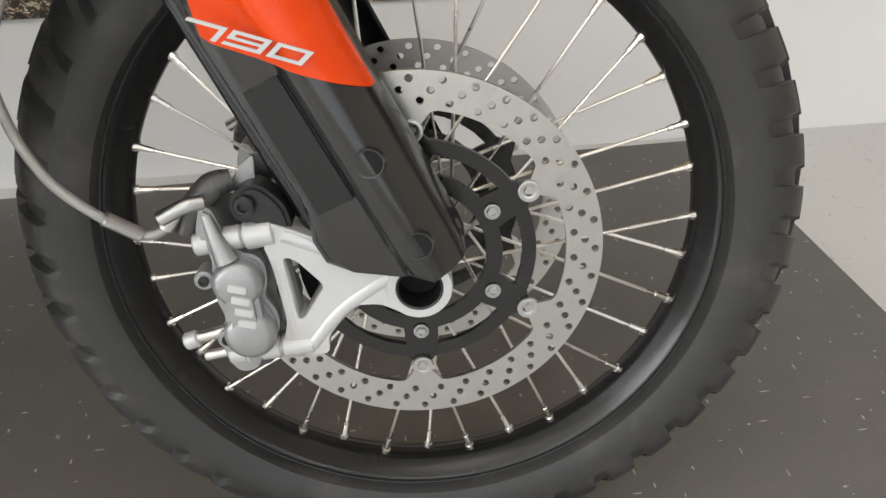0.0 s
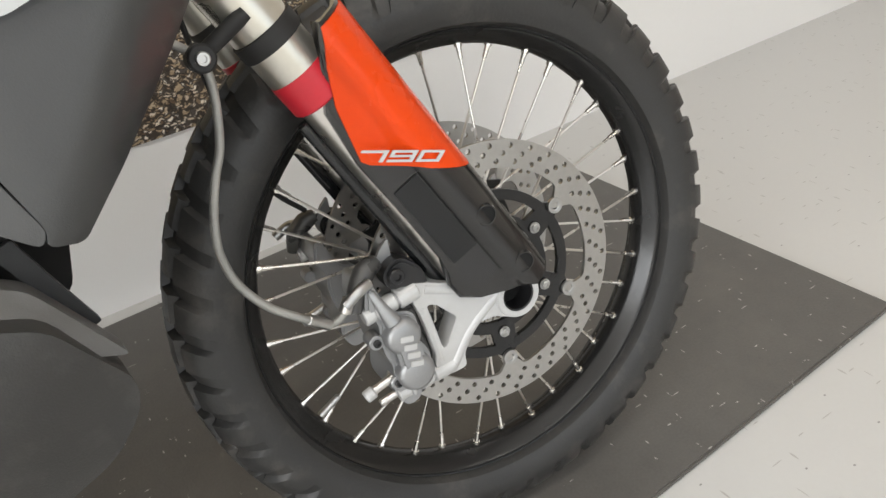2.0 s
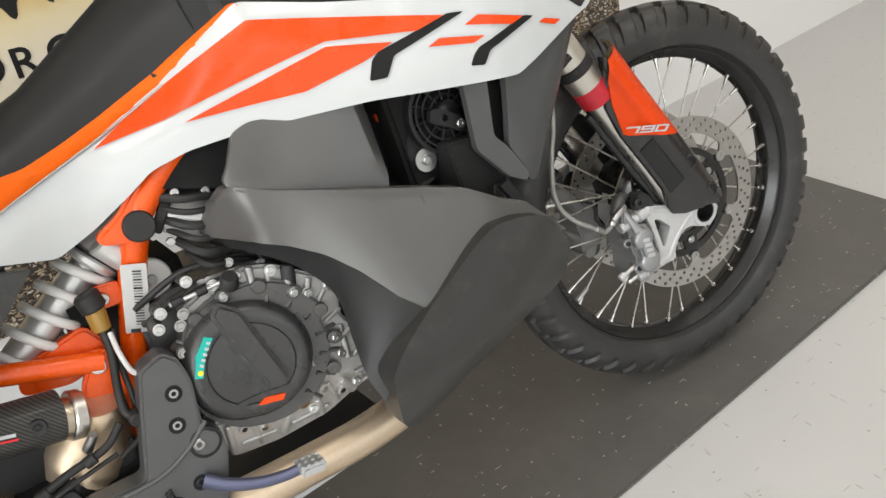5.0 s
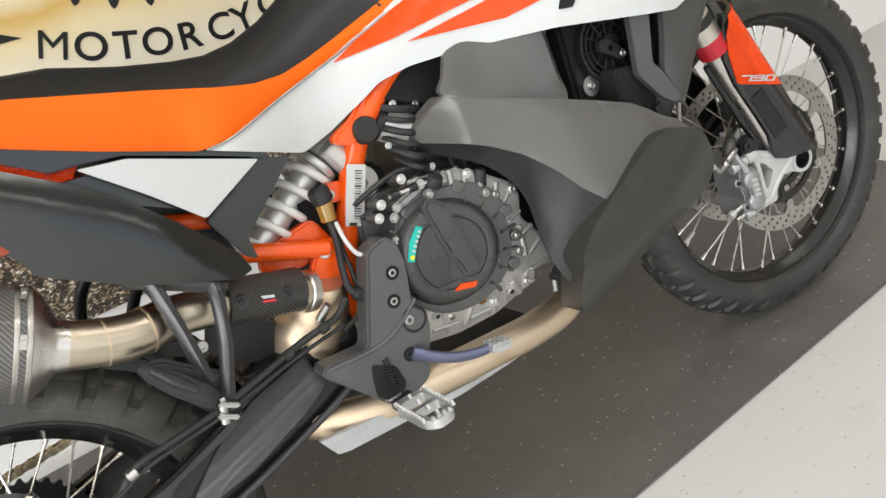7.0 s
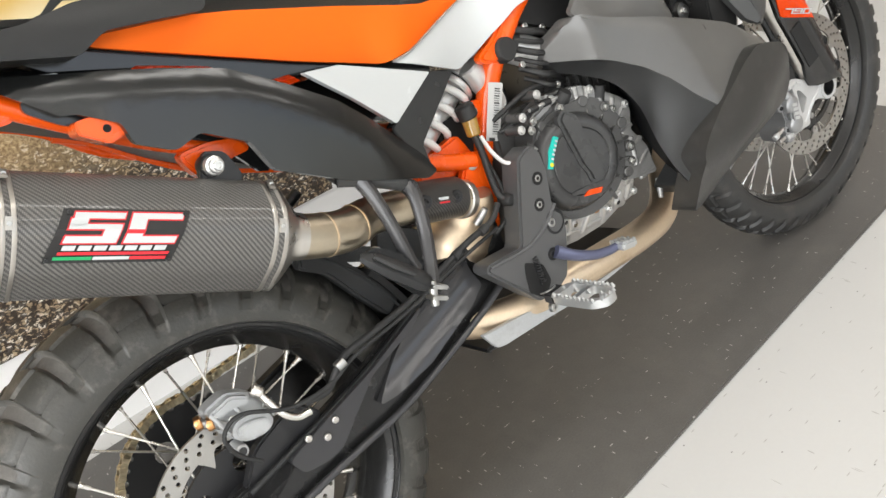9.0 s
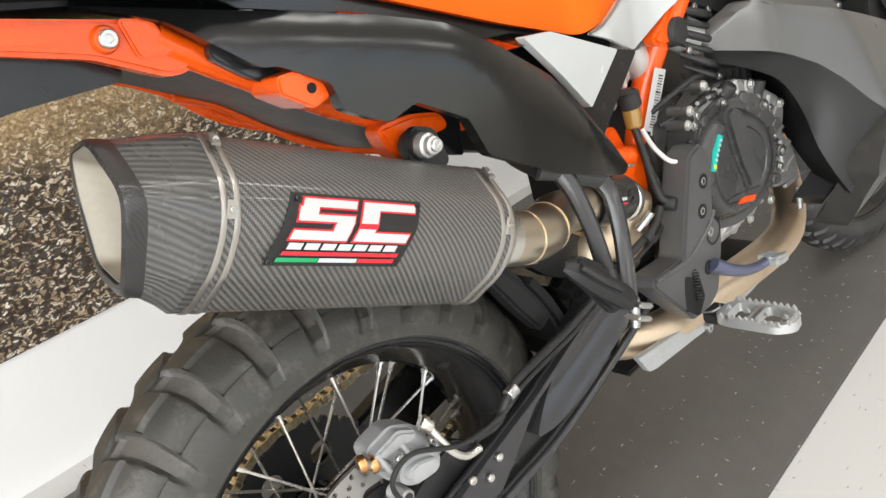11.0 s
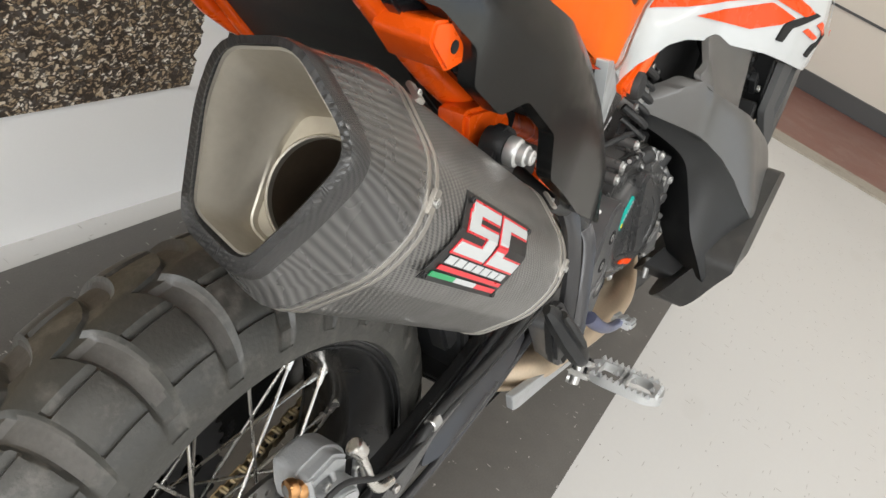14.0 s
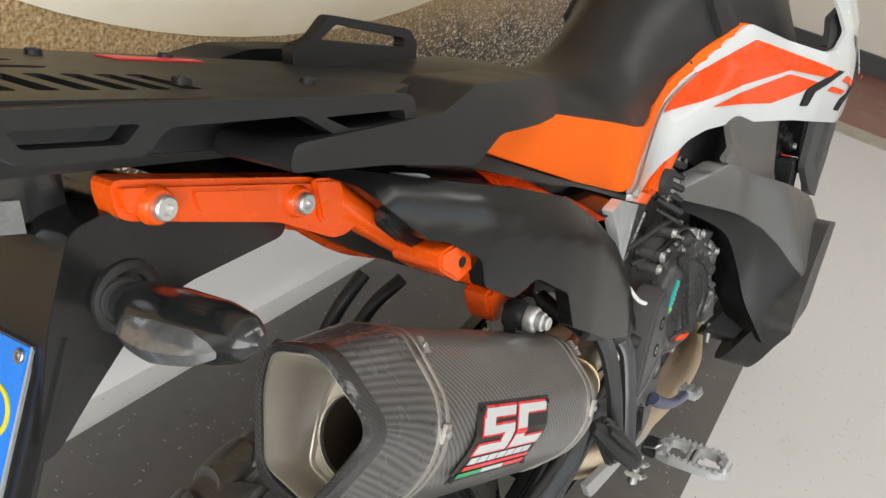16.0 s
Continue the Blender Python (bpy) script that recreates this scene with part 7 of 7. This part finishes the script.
peg = part("footrest", lying(rounded([(0.496, -0.188), (0.538, -0.188), (0.553, -0.215), (0.553, -0.280), (0.538, -0.305), (0.508, -0.308), (0.492, -0.285), (0.490, -0.21)], 0.010), 0.376, 0.392, [rounded([(0.499, -0.205), (0.542, -0.205), (0.544, -0.238), (0.498, -0.238)], 0.006), rounded([(0.498, -0.250), (0.544, -0.250), (0.542, -0.284), (0.508, -0.296)], 0.008)]), PEG, moto, "toothed cast steel footrest", smooth=50, at=Matrix.Translation((0.530, -0.247, 0.380)) @ Matrix.Diagonal((0.84, 0.88, 0.84, 1)) @ Matrix.Translation((-0.520, 0.245, -0.385)))
tooth = bmesh.new()
ring = [tooth.verts.new(p) for p in ((-0.003, -0.0048, 0), (0.003, -0.0048, 0), (0.003, 0.0048, 0), (-0.003, 0.0048, 0))]
top = [tooth.verts.new(p) for p in ((-0.0022, -0.0006, 0.008), (0.0022, -0.0006, 0.008), (0.0022, 0.0006, 0.008), (-0.0022, 0.0006, 0.008))]
for i in range(4):
    tooth.faces.new((ring[i - 1], ring[i], top[i], top[i - 1]))
tooth.faces.new(top)
first = part("tooth", tooth, PEG, peg, smooth=0, at=Matrix.Translation((0.4935, -0.212, 0.390)))
for k in range(10):
    y = -0.200 - 0.0098 * k
    for x in (0.4935, 0.5205, 0.5495):
        if x == 0.5205 and k % 3:
            continue
        piece("tooth", first.data, peg, Matrix.Translation((x, y, 0.390)))
for k in range(4):
    piece("tooth", first.data, peg, Matrix.Translation((0.506 + 0.010 * k, -0.300, 0.390)) @ pose(0, 0, 0, 0, 0, 90))
part("cross_bar", box(0.521, -0.245, 0.386, 0.052, 0.008, 0.012, 0.002), PEG, peg)
part("pivot", box(0.517, -0.178, 0.380, 0.040, 0.026, 0.022, 0.004), DARK, peg)
part("clip", tube([(0.490, -0.172, 0.395), (0.488, -0.19, 0.402), (0.500, -0.196, 0.404), (0.512, -0.19, 0.402)], 0.0018, 6), ZINC, peg)
bolt((0, 0, 0), 0.0085, heel, material=ZINC).matrix_basis = facing((0.526, -0.172, 0.352), (0.2, -1, 0)) @ Matrix.Scale(0.0085, 4)
pedal = part("brake_pedal", tube([(0.575, -0.165, 0.424), (0.600, -0.175, 0.405), (0.633, -0.180, 0.388), (0.665, -0.183, 0.379), (0.69, -0.186, 0.377)], [0.0095, 0.0085, 0.0078, 0.0075, 0.007], 14, 6, flat=1.3), PEDAL, moto, "blue-grey brake pedal with a toothed tip")
tip = part("pedal_tip", box(0.697, -0.19, 0.376, 0.036, 0.034, 0.014, 0.004, turn=Matrix.Rotation(radians(12), 3, "Y")), PEG, pedal)
for k in range(4):
    for y in (-0.202, -0.190, -0.178):
        part("tooth", box(0.684 + 0.009 * k, y, 0.3845 - 0.002 * k, 0.005, 0.006, 0.008, 0.001), PEG, pedal)

# passenger footrest bracket
br = part("passenger_bracket", tube([(0.288, -0.182, 0.680), (0.291, -0.192, 0.655), (0.295, -0.201, 0.612), (0.297, -0.207, 0.560), (0.297, -0.208, 0.545)], [0.010, 0.0085, 0.0080, 0.0085, 0.011], 8, 6, flat=1.2), ARM, moto, "dark grey passenger footrest bracket")
part("strut", tube([(0.352, -0.182, 0.644), (0.349, -0.194, 0.625), (0.336, -0.206, 0.580), (0.318, -0.216, 0.540), (0.308, -0.218, 0.522)], [0.010, 0.0085, 0.0080, 0.0085, 0.011], 8, 6, flat=1.2), ARM, br)
part("top_bar", tube([(0.262, -0.172, 0.692), (0.283, -0.180, 0.683), (0.315, -0.182, 0.666), (0.347, -0.181, 0.647), (0.366, -0.170, 0.634)], 0.0088, 8, 5, flat=1.2), SHROUD, br)
part("stay", tube([(0.266, -0.172, 0.690), (0.27, -0.14, 0.70), (0.28, -0.11, 0.71)], 0.008, 12, 5), BLACK, br)
part("foot", plate(rounded([(0.240, 0.602), (0.258, 0.600), (0.325, 0.543), (0.322, 0.512), (0.290, 0.508), (0.248, 0.570)], 0.01), -0.214, -0.200, bevel=0.004), BLACK, br)
part("peg_rubber", tube([(0.234, -0.204, 0.598), (0.244, -0.210, 0.588), (0.262, -0.220, 0.566), (0.286, -0.232, 0.538), (0.294, -0.236, 0.528)], [0.006, 0.0125, 0.0155, 0.0150, 0.011], 8, 5, flat=0.8), BLACK, br, "folded rubber passenger footrest")
part("pad", tube([(0.245, -0.219, 0.594), (0.262, -0.229, 0.573), (0.280, -0.237, 0.552)], [0.005, 0.008, 0.006], 8, 5, flat=0.7), SOFT_RUBBER, br)
part("clevis", box(0.303, -0.238, 0.520, 0.026, 0.022, 0.006, 0.002, turn=Matrix.Rotation(radians(30), 3, "Y")), ZINC, br)
part("clevis", box(0.297, -0.238, 0.507, 0.026, 0.022, 0.006, 0.002, turn=Matrix.Rotation(radians(30), 3, "Y")), ZINC, br)
part("clevis_pin", rod((0.300, -0.236, 0.530), (0.292, -0.236, 0.497), 0.0055, seg=14, chamfer=0.001), ZINC, br)
bolt((0.247, -0.206, 0.586), 0.005, br, material=DARK)
part("far_bracket", tube([(0.26, 0.125, 0.680), (0.225, 0.14, 0.64), (0.205, 0.17, 0.57), (0.22, 0.20, 0.52)], 0.0095, 12, 6), BLACK, br)
part("far_bracket", tube([(0.34, 0.125, 0.64), (0.30, 0.145, 0.61), (0.27, 0.175, 0.55), (0.26, 0.20, 0.52)], 0.0095, 12, 6), BLACK, br)
part("far_peg", rod((0.24, 0.195, 0.525), (0.24, 0.275, 0.535), 0.014, 0.011, 14, 0.003), SOFT_RUBBER, br)

# ---- swing arm, rear brake ----
arm = [(0.53, 0.505), (0.45, 0.490), (0.353, 0.466), (0.335, 0.461), (0.22, 0.419), (0.087, 0.387), (0.03, 0.376), (-0.045, 0.362), (-0.05, 0.308), (0.03, 0.296), (0.114, 0.310), (0.175, 0.317), (0.265, 0.329), (0.411, 0.371), (0.477, 0.396), (0.53, 0.43)]
swing = part("swing_arm", plate(rounded(arm, 0.012), -0.106, -0.090, bevel=0.003), SATIN, moto, "satin black cast swing arm with raised faces", smooth=50)
part("raised_face", plate(rounded([(0.336, 0.460), (0.305, 0.437), (0.219, 0.412), (0.135, 0.346), (0.11, 0.343), (0.072, 0.349), (0.060, 0.376), (0.121, 0.394), (0.22, 0.419)], 0.008), -0.127, -0.108, bevel=0.005), ARM, swing)
part("raised_face", panel([(0.352, 0.463), (0.44, 0.482), (0.452, 0.43), (0.416, 0.411), (0.38, 0.398), (0.315, 0.372), (0.242, 0.361), (0.214, 0.361), (0.302, 0.436)], lambda x, z: -0.127 + 0.02 * max(0, 0.30 - x) + 0.016 * math.sin(math.pi * min(max((z - 0.352 - 0.29 * (x - 0.214)) / 0.075, 0), 1)), 0.02, 0.009, 0.004, 0.008), ARM, swing, "hollowed satin side face")
part("rim", tube([(x, -0.116, z + 0.004) for x, z in ((0.500, 0.412), (0.477, 0.398), (0.411, 0.374), (0.265, 0.332), (0.175, 0.320), (0.114, 0.313), (0.03, 0.300))], 0.0058, 10, 6), ARM, swing)
part("rim", tube([(x, -0.114, z - 0.002) for x, z in ((0.45, 0.490), (0.353, 0.466), (0.22, 0.419), (0.087, 0.387), (0.0, 0.368))], 0.0048, 10, 6), BLACK, swing)
part("far_arm", plate(rounded(arm, 0.012), 0.095, 0.125, bevel=0.006), SATIN, swing)
part("rear_axle", rod((0, -0.135, 0.332), (0, 0.135, 0.332), 0.0125, seg=24, chamfer=0.002), STEEL, swing)
bolt((0.0, -0.132, 0.332), 0.014, swing, hexagon=True)
part("arm_bridge", box(0.40, 0, 0.46, 0.10, 0.20, 0.05, 0.01), SATIN, swing)
pivot = part("arm_guard", panel([(0.35, 0.575), (0.40, 0.55), (0.47, 0.50), (0.50, 0.47), (0.47, 0.45), (0.42, 0.466), (0.36, 0.50), (0.33, 0.53)], lambda x, z: -0.06, 0.02, 0.03, 0.003), BLACK, swing)
hugger = part("rear_hugger", lathe([(0.344, -0.085), (0.347, -0.088), (0.352, -0.07), (0.353, 0), (0.352, 0.07), (0.347, 0.088), (0.344, 0.085), (0.348, 0.0)], 24, *RA, a0=radians(14), a1=radians(58)), BLACK, moto, "black rear mudguard close over the tyre")
part("fender_leg", plate(rounded([(0.21, 0.61), (0.245, 0.60), (0.30, 0.52), (0.33, 0.47), (0.30, 0.455), (0.27, 0.50), (0.235, 0.56), (0.20, 0.585)], 0.008), -0.085, -0.06, bevel=0.004), BLACK, hugger)
part("stay", plate(rounded([(0.24, 0.595), (0.33, 0.555), (0.33, 0.53), (0.25, 0.57)], 0.006), -0.07, -0.03, bevel=0.004), BLACK, hugger)
bolt((0.325, -0.072, 0.548), 0.009, hugger)
part("inner_fender", lathe([(0.352, -0.09), (0.352, 0.09), (0.362, 0.09), (0.362, -0.09)], 20, *RA, a0=radians(8), a1=radians(34)), SOOT_AND_SHADE, hugger)

def drawn_in(pts, k=0.85):
    """An outline made smaller about the caliper's middle."""
    return [(0.036 + (x - 0.036) * k, 0.478 + (z - 0.478) * k) for x, z in pts]


rc = part("rear_caliper", plate(rounded(drawn_in([(-0.013, 0.515), (0.029, 0.523), (0.060, 0.505), (0.075, 0.485), (0.078, 0.455), (0.062, 0.438), (0.02, 0.441), (0.0, 0.462), (-0.010, 0.49)]), 0.009), -0.112, -0.078, bevel=0.006), CAST, moto, "silver single-piston rear brake caliper")
part("piston_housing", plate(rounded(drawn_in([(0.004, 0.462), (0.022, 0.444), (0.058, 0.439), (0.074, 0.452), (0.066, 0.471), (0.034, 0.483), (0.012, 0.480)]), 0.011), -0.132, -0.106, bevel=0.006), CAST, rc)
part("face_plate", plate(rounded(drawn_in([(0.014, 0.462), (0.026, 0.450), (0.056, 0.446), (0.065, 0.454), (0.059, 0.466), (0.034, 0.475), (0.018, 0.472)]), 0.008), -0.1345, -0.130, bevel=0.0015), CAST, rc)
part("bridge", plate(rounded(drawn_in([(-0.010, 0.511), (0.03, 0.519), (0.056, 0.503), (0.052, 0.491), (0.022, 0.497), (-0.006, 0.498)]), 0.005), -0.121, -0.10, bevel=0.004), CAST, rc)
part("boss", rod((0.013, -0.10, 0.443), (0.013, -0.127, 0.443), 0.0098, 0.0088, 24, 0.0015), CAST, rc)
part("bore", rod((0.013, -0.12, 0.443), (0.013, -0.1276, 0.443), 0.0056, seg=18), DARK, rc)
for x, z in ((0.02, 0.487), (0.066, 0.478)):
    bolt((x, -0.122, z), 0.0048, rc, material=ZINC)
for x0, z0, x1, z1 in ((0.0, 0.505, 0.01, 0.47), (0.075, 0.48, 0.07, 0.458), (0.03, 0.500, 0.034, 0.484)):
    part("rib", rod((x0, -0.116, z0), (x1, -0.120, z1), 0.0038, 0.003, 10), CAST, rc)
for dx in (0.0, 0.012):
    part("pin_boot", lathe([(0.005, -0.005), (0.0085, -0.004), (0.0095, 0), (0.0085, 0.004), (0.005, 0.005)], 18), COPPER, rc, at=Matrix.Translation((-0.016 + dx, -0.112, 0.503 - dx * 0.8)) @ pose(0, 0, 0, 0, 0, 70))
part("slide", rod((-0.020, -0.112, 0.505), (0.012, -0.112, 0.480), 0.006, seg=14, chamfer=0.001), ZINC, rc)
part("banjo", rod((0.060, -0.118, 0.505), (0.068, -0.126, 0.494), 0.0095, 0.0085, 18, 0.002), SPOKE, rc)
part("hard_line", tube([(0.064, -0.124, 0.498), (0.076, -0.134, 0.462), (0.092, -0.136, 0.444), (0.112, -0.136, 0.440)], 0.0055, 12), SPOKE, rc)
part("hose", tube([(0.110, -0.136, 0.440), (0.145, -0.136, 0.436), (0.168, -0.138, 0.455), (0.19, -0.138, 0.467), (0.24, -0.138, 0.472), (0.30, -0.138, 0.478), (0.36, -0.138, 0.490), (0.44, -0.138, 0.508), (0.495, -0.136, 0.515), (0.523, -0.132, 0.533)], 0.0052, 10), SOFT_RUBBER, rc)
part("hose", tube([(0.03, -0.125, 0.40), (0.005, -0.128, 0.43), (0.0, -0.13, 0.462), (0.03, -0.134, 0.476), (0.09, -0.138, 0.447), (0.15, -0.141, 0.444), (0.20, -0.141, 0.459), (0.30, -0.141, 0.470), (0.42, -0.141, 0.492), (0.505, -0.134, 0.50)], 0.003, 8), SOFT_RUBBER, rc)
for x, z in ((0.176, 0.460), (0.415, 0.502), (0.475, 0.512)):
    part("ferrule", rod((x - 0.007, -0.139, z - 0.002), (x + 0.007, -0.139, z + 0.001), 0.0075, seg=14, chamfer=0.001), ZINC if x < 0.2 else SOFT_RUBBER, rc)
part("caliper_bracket", plate(rounded([(0.03, 0.41), (0.10, 0.435), (0.14, 0.40), (0.06, 0.345), (0.0, 0.31), (-0.03, 0.335), (0.0, 0.37)], 0.012), -0.106, -0.088, bevel=0.003), DARK, rc)
for x, z in ((0.095, 0.405), (0.12, 0.39), (0.14, 0.405)):
    bolt((x, -0.129, z), 0.005, rc, material=STEEL)

rc.location.z -= 0.014
for ob in rc.children:
    if ob.name.split(".")[0] in ("hose", "ferrule", "caliper_bracket"):
        ob.location.z += 0.014

# ---- rear end: rack, grab rails, lamp, indicator, plate ----
def slope(x):
    return 1.003 - 0.205 * x


def deck(outline, thick, holes=()):
    """A flat piece drawn in x and y that lies along the slope of the rack."""
    bm = plate(outline, -thick, 0.0, holes, 0.0)
    for v in bm.verts:
        v.co = Vector((v.co.x, v.co.z, slope(v.co.x) + v.co.y))
    return bm


slots = [rounded([(x, -0.118), (x + 0.011, -0.118), (x + 0.019, -0.055), (x + 0.008, -0.055)], 0.003) for x in (-0.275, -0.255, -0.235, -0.215, -0.195, -0.175)]
slots += [rounded([(x, y), (x + 0.10, y), (x + 0.108, y + 0.006), (x + 0.10, y + 0.012), (x, y + 0.012)], 0.004) for x, y in ((-0.30, -0.03), (-0.30, 0.005), (-0.30, 0.04))]
rack = part("luggage_rack", deck(rounded([(-0.45, -0.146), (-0.04, -0.146), (0.03, -0.11), (0.18, -0.02), (0.22, 0.03), (0.05, 0.05), (-0.10, 0.075), (-0.45, 0.115)], 0.015), 0.008, slots), BLACK, moto, "dark grey rear luggage rack with slotted handles", smooth=50)
handle = rounded([(-0.45, 1.085), (-0.40, 1.070), (-0.325, 1.055), (-0.305, 1.051), (-0.291, 1.037), (-0.233, 1.026), (-0.220, 1.036), (-0.130, 1.020), (-0.100, 0.999), (-0.035, 0.984), (-0.024, 0.995), (-0.025, 1.007), (-0.034, 1.012), (-0.302, 1.063), (-0.45, 1.098)], 0.006)
holes = [rounded([(-0.294, 1.053), (-0.233, 1.041), (-0.243, 1.034), (-0.289, 1.044)], 0.003), rounded([(-0.113, 1.015), (-0.037, 1.002), (-0.035, 0.993), (-0.092, 1.003)], 0.003)]
part("handle", plate(handle, -0.156, -0.144, holes, 0.0), BLACK, rack, smooth=50)
part("handle", plate(rounded([(0.05, 1.008), (0.075, 1.010), (0.100, 1.027), (0.218, 0.997), (0.230, 0.982), (0.224, 0.940), (0.05, 0.985)], 0.006), 0.022, 0.034, [rounded([(0.085, 1.008), (0.108, 1.018), (0.208, 0.990), (0.206, 0.981)], 0.004)], 0.0), BLACK, rack, smooth=50)
part("handle", plate(rounded([(-0.30, 1.060), (-0.19, 1.040), (-0.185, 1.062), (-0.20, 1.072), (-0.28, 1.086), (-0.30, 1.080)], 0.006), 0.05, 0.062, [rounded([(-0.285, 1.066), (-0.20, 1.050), (-0.20, 1.060), (-0.28, 1.074)], 0.003)], 0.0), BLACK, rack, smooth=50)
for sg in (-1, 1):
    mould = panel([(-0.154, 0.995), (-0.065, 0.974), (0.043, 0.942), (0.078, 0.957), (0.195, 0.941), (0.206, 0.950), (0.200, 0.966), (0.18, 0.978), (0.067, 0.996), (0.005, 0.990), (-0.145, 1.008)], lambda x, z: -0.164 + 3.0 * max(0, z - (0.975 - 0.15 * x)) ** 1.5 + max(0, x - 0.14) * 0.2, 0.06, 0.03, 0.006)
    if sg > 0:
        for v in mould.verts:
            v.co.y = -v.co.y
    part("grab_rail", mould, BLACK, rack, "black moulded grab rail")
part("base", deck(rounded([(-0.30, -0.09), (0.04, -0.09), (0.04, 0.09), (-0.30, 0.09)], 0.02), 0.03), BLACK, rack, at=Matrix.Translation((0, 0, -0.016)))
part("orange_mark", deck(rounded([(-0.115, 0.025), (-0.045, 0.020), (-0.045, 0.035), (-0.115, 0.050)], 0.002), 0.001), DECAL_RED, rack, at=Matrix.Translation((0, 0, 0.0012)))
for y in (-0.095, 0.045):
    for x in (-0.06, -0.16, -0.33):
        bolt((x, y, slope(x)), 0.0055, rack, (0.2, 0, 1), material=DARK)
rack.matrix_basis = Matrix.Translation((0, 0, 0.9935)) @ Matrix.Rotation(radians(-1.15), 4, "Y") @ Matrix.Translation((0, 0, -1.0))
part("tail_fairing", loft([[(x, y * w, z + dz) for y, dz in ((-1, 0.0), (-0.95, h * 0.6), (-0.6, h), (0.6, h), (0.95, h * 0.6), (1, 0.0), (0.7, -0.008), (-0.7, -0.008))] for x, z, w, h in ((0.06, 0.945, 0.095, 0.03), (-0.05, 0.965, 0.10, 0.032), (-0.18, 0.992, 0.098, 0.035), (-0.27, 1.01, 0.085, 0.032), (-0.30, 1.018, 0.06, 0.02))]), BLACK, moto, "black tail fairing under the rack")
lamp = part("tail_lamp", loft([[(x, y * w, z + dz) for y, dz in ((-1, -0.012), (-1, 0.014), (-0.5, 0.022), (0.5, 0.022), (1, 0.014), (1, -0.012), (0.5, -0.022), (-0.5, -0.022))] for x, z, w in ((-0.225, 0.975, 0.07), (-0.26, 0.98, 0.066), (-0.285, 0.985, 0.05))]), GLOSS_BLACK, moto, "clear-lensed tail lamp")
part("lens", loft([[(x, y * w, z + dz) for y, dz in ((-1, -0.010), (-1, 0.008), (-0.5, 0.012), (0.5, 0.012), (1, 0.008), (1, -0.010), (0.5, -0.016), (-0.5, -0.016))] for x, z, w in ((-0.250, 0.972, 0.071), (-0.275, 0.976, 0.062), (-0.288, 0.980, 0.045))]), LENS, lamp, "faceted clear lens")
holder = part("plate_holder", panel([(-0.215, 0.972), (-0.13, 0.942), (-0.080, 0.916), (-0.085, 0.906), (-0.140, 0.909), (-0.177, 0.911), (-0.207, 0.905), (-0.221, 0.896), (-0.250, 0.872), (-0.274, 0.850), (-0.286, 0.850), (-0.266, 0.92), (-0.245, 0.968)], lambda x, z: -0.100 + 0.12 * max(0, x + 0.19), 0.19, 0.02, 0.006), SATIN, moto, "black tail bracket holding the plate", smooth=50)
part("socket", lathe([(0.014, -0.004), (0.017, -0.0055), (0.021, -0.003), (0.023, 0.004), (0.014, 0.004)], 28), BLACK, holder, at=Matrix.Translation((-0.219, -0.099, 0.921)))
pl = Matrix.Translation((-0.296, 0.0, 0.830)) @ pose(0, 0, 0, 0, 25, 0)
part("plate_frame", box(0, 0, 0, 0.014, 0.205, 0.195, 0.006), SATIN, holder, at=pl)
part("plate_sheet", box(-0.009, 0, 0, 0.004, 0.182, 0.172, 0.002), WHITE, holder, "white plate with a blue edge band", at=pl)
part("plate_band", box(-0.0115, -0.072, 0, 0.0012, 0.036, 0.168, 0.0), BLUE, holder, at=pl)
part("plate_mark", lathe([(0.0125, -0.0005), (0.0150, -0.0005), (0.0150, 0.0005), (0.0125, 0.0005)], 28), YELLOW, holder, at=pl @ Matrix.Translation((-0.0125, -0.072, 0.045)) @ pose(0, 0, 0, 0, 0, 90))
for y in (-0.02, 0.02, 0.06):
    part("plate_bar", box(-0.0118, y, 0.03, 0.001, 0.022, 0.06, 0), INK, holder, at=pl)
bolt((0, 0, 0), 0.004, holder).matrix_basis = pl @ facing((-0.011, -0.085, 0.078), (-1, 0, 0)) @ Matrix.Scale(0.004, 4)
for sg in (-1, 1):
    ind = part("indicator", tube([(-0.226, 0.104 * sg, 0.925), (-0.231, 0.122 * sg, 0.928), (-0.236, 0.142 * sg, 0.932), (-0.239, 0.170 * sg, 0.936), (-0.239, 0.198 * sg, 0.940), (-0.238, 0.215 * sg, 0.942), (-0.237, 0.223 * sg, 0.942)], [0.008, 0.0125, 0.0165, 0.0175, 0.0155, 0.0110, 0.004], 18, 6, flat=0.8), GLOSS_BLACK, moto, "small black indicator with a clear lens")
    part("lens", tube([(-0.240, 0.128 * sg, 0.926), (-0.247, 0.146 * sg, 0.930), (-0.250, 0.170 * sg, 0.933), (-0.249, 0.194 * sg, 0.937), (-0.245, 0.212 * sg, 0.940)], [0.004, 0.0105, 0.0125, 0.0105, 0.003], 8, 4, flat=0.8), LENS, ind)
    for k in range(4):
        part("rib", rod((-0.222 - 0.002 * k, (0.092 + 0.006 * k) * sg, 0.922 + 0.0012 * k), (-0.2232 - 0.002 * k, (0.0955 + 0.006 * k) * sg, 0.9226 + 0.0012 * k), 0.0118, seg=16, chamfer=0.001), SOFT_RUBBER, ind)
    part("stem", tube([(-0.212, 0.070 * sg, 0.920), (-0.220, 0.088 * sg, 0.922), (-0.228, 0.106 * sg, 0.926)], 0.0098, 14, 6), SOFT_RUBBER, ind)

# side stand on the far side
stand = part("side_stand", rod((0.68, 0.12, 0.33), (0.70, 0.315, 0.085), 0.0125, 0.011, 16), DARK, moto, "black side stand on the far side")
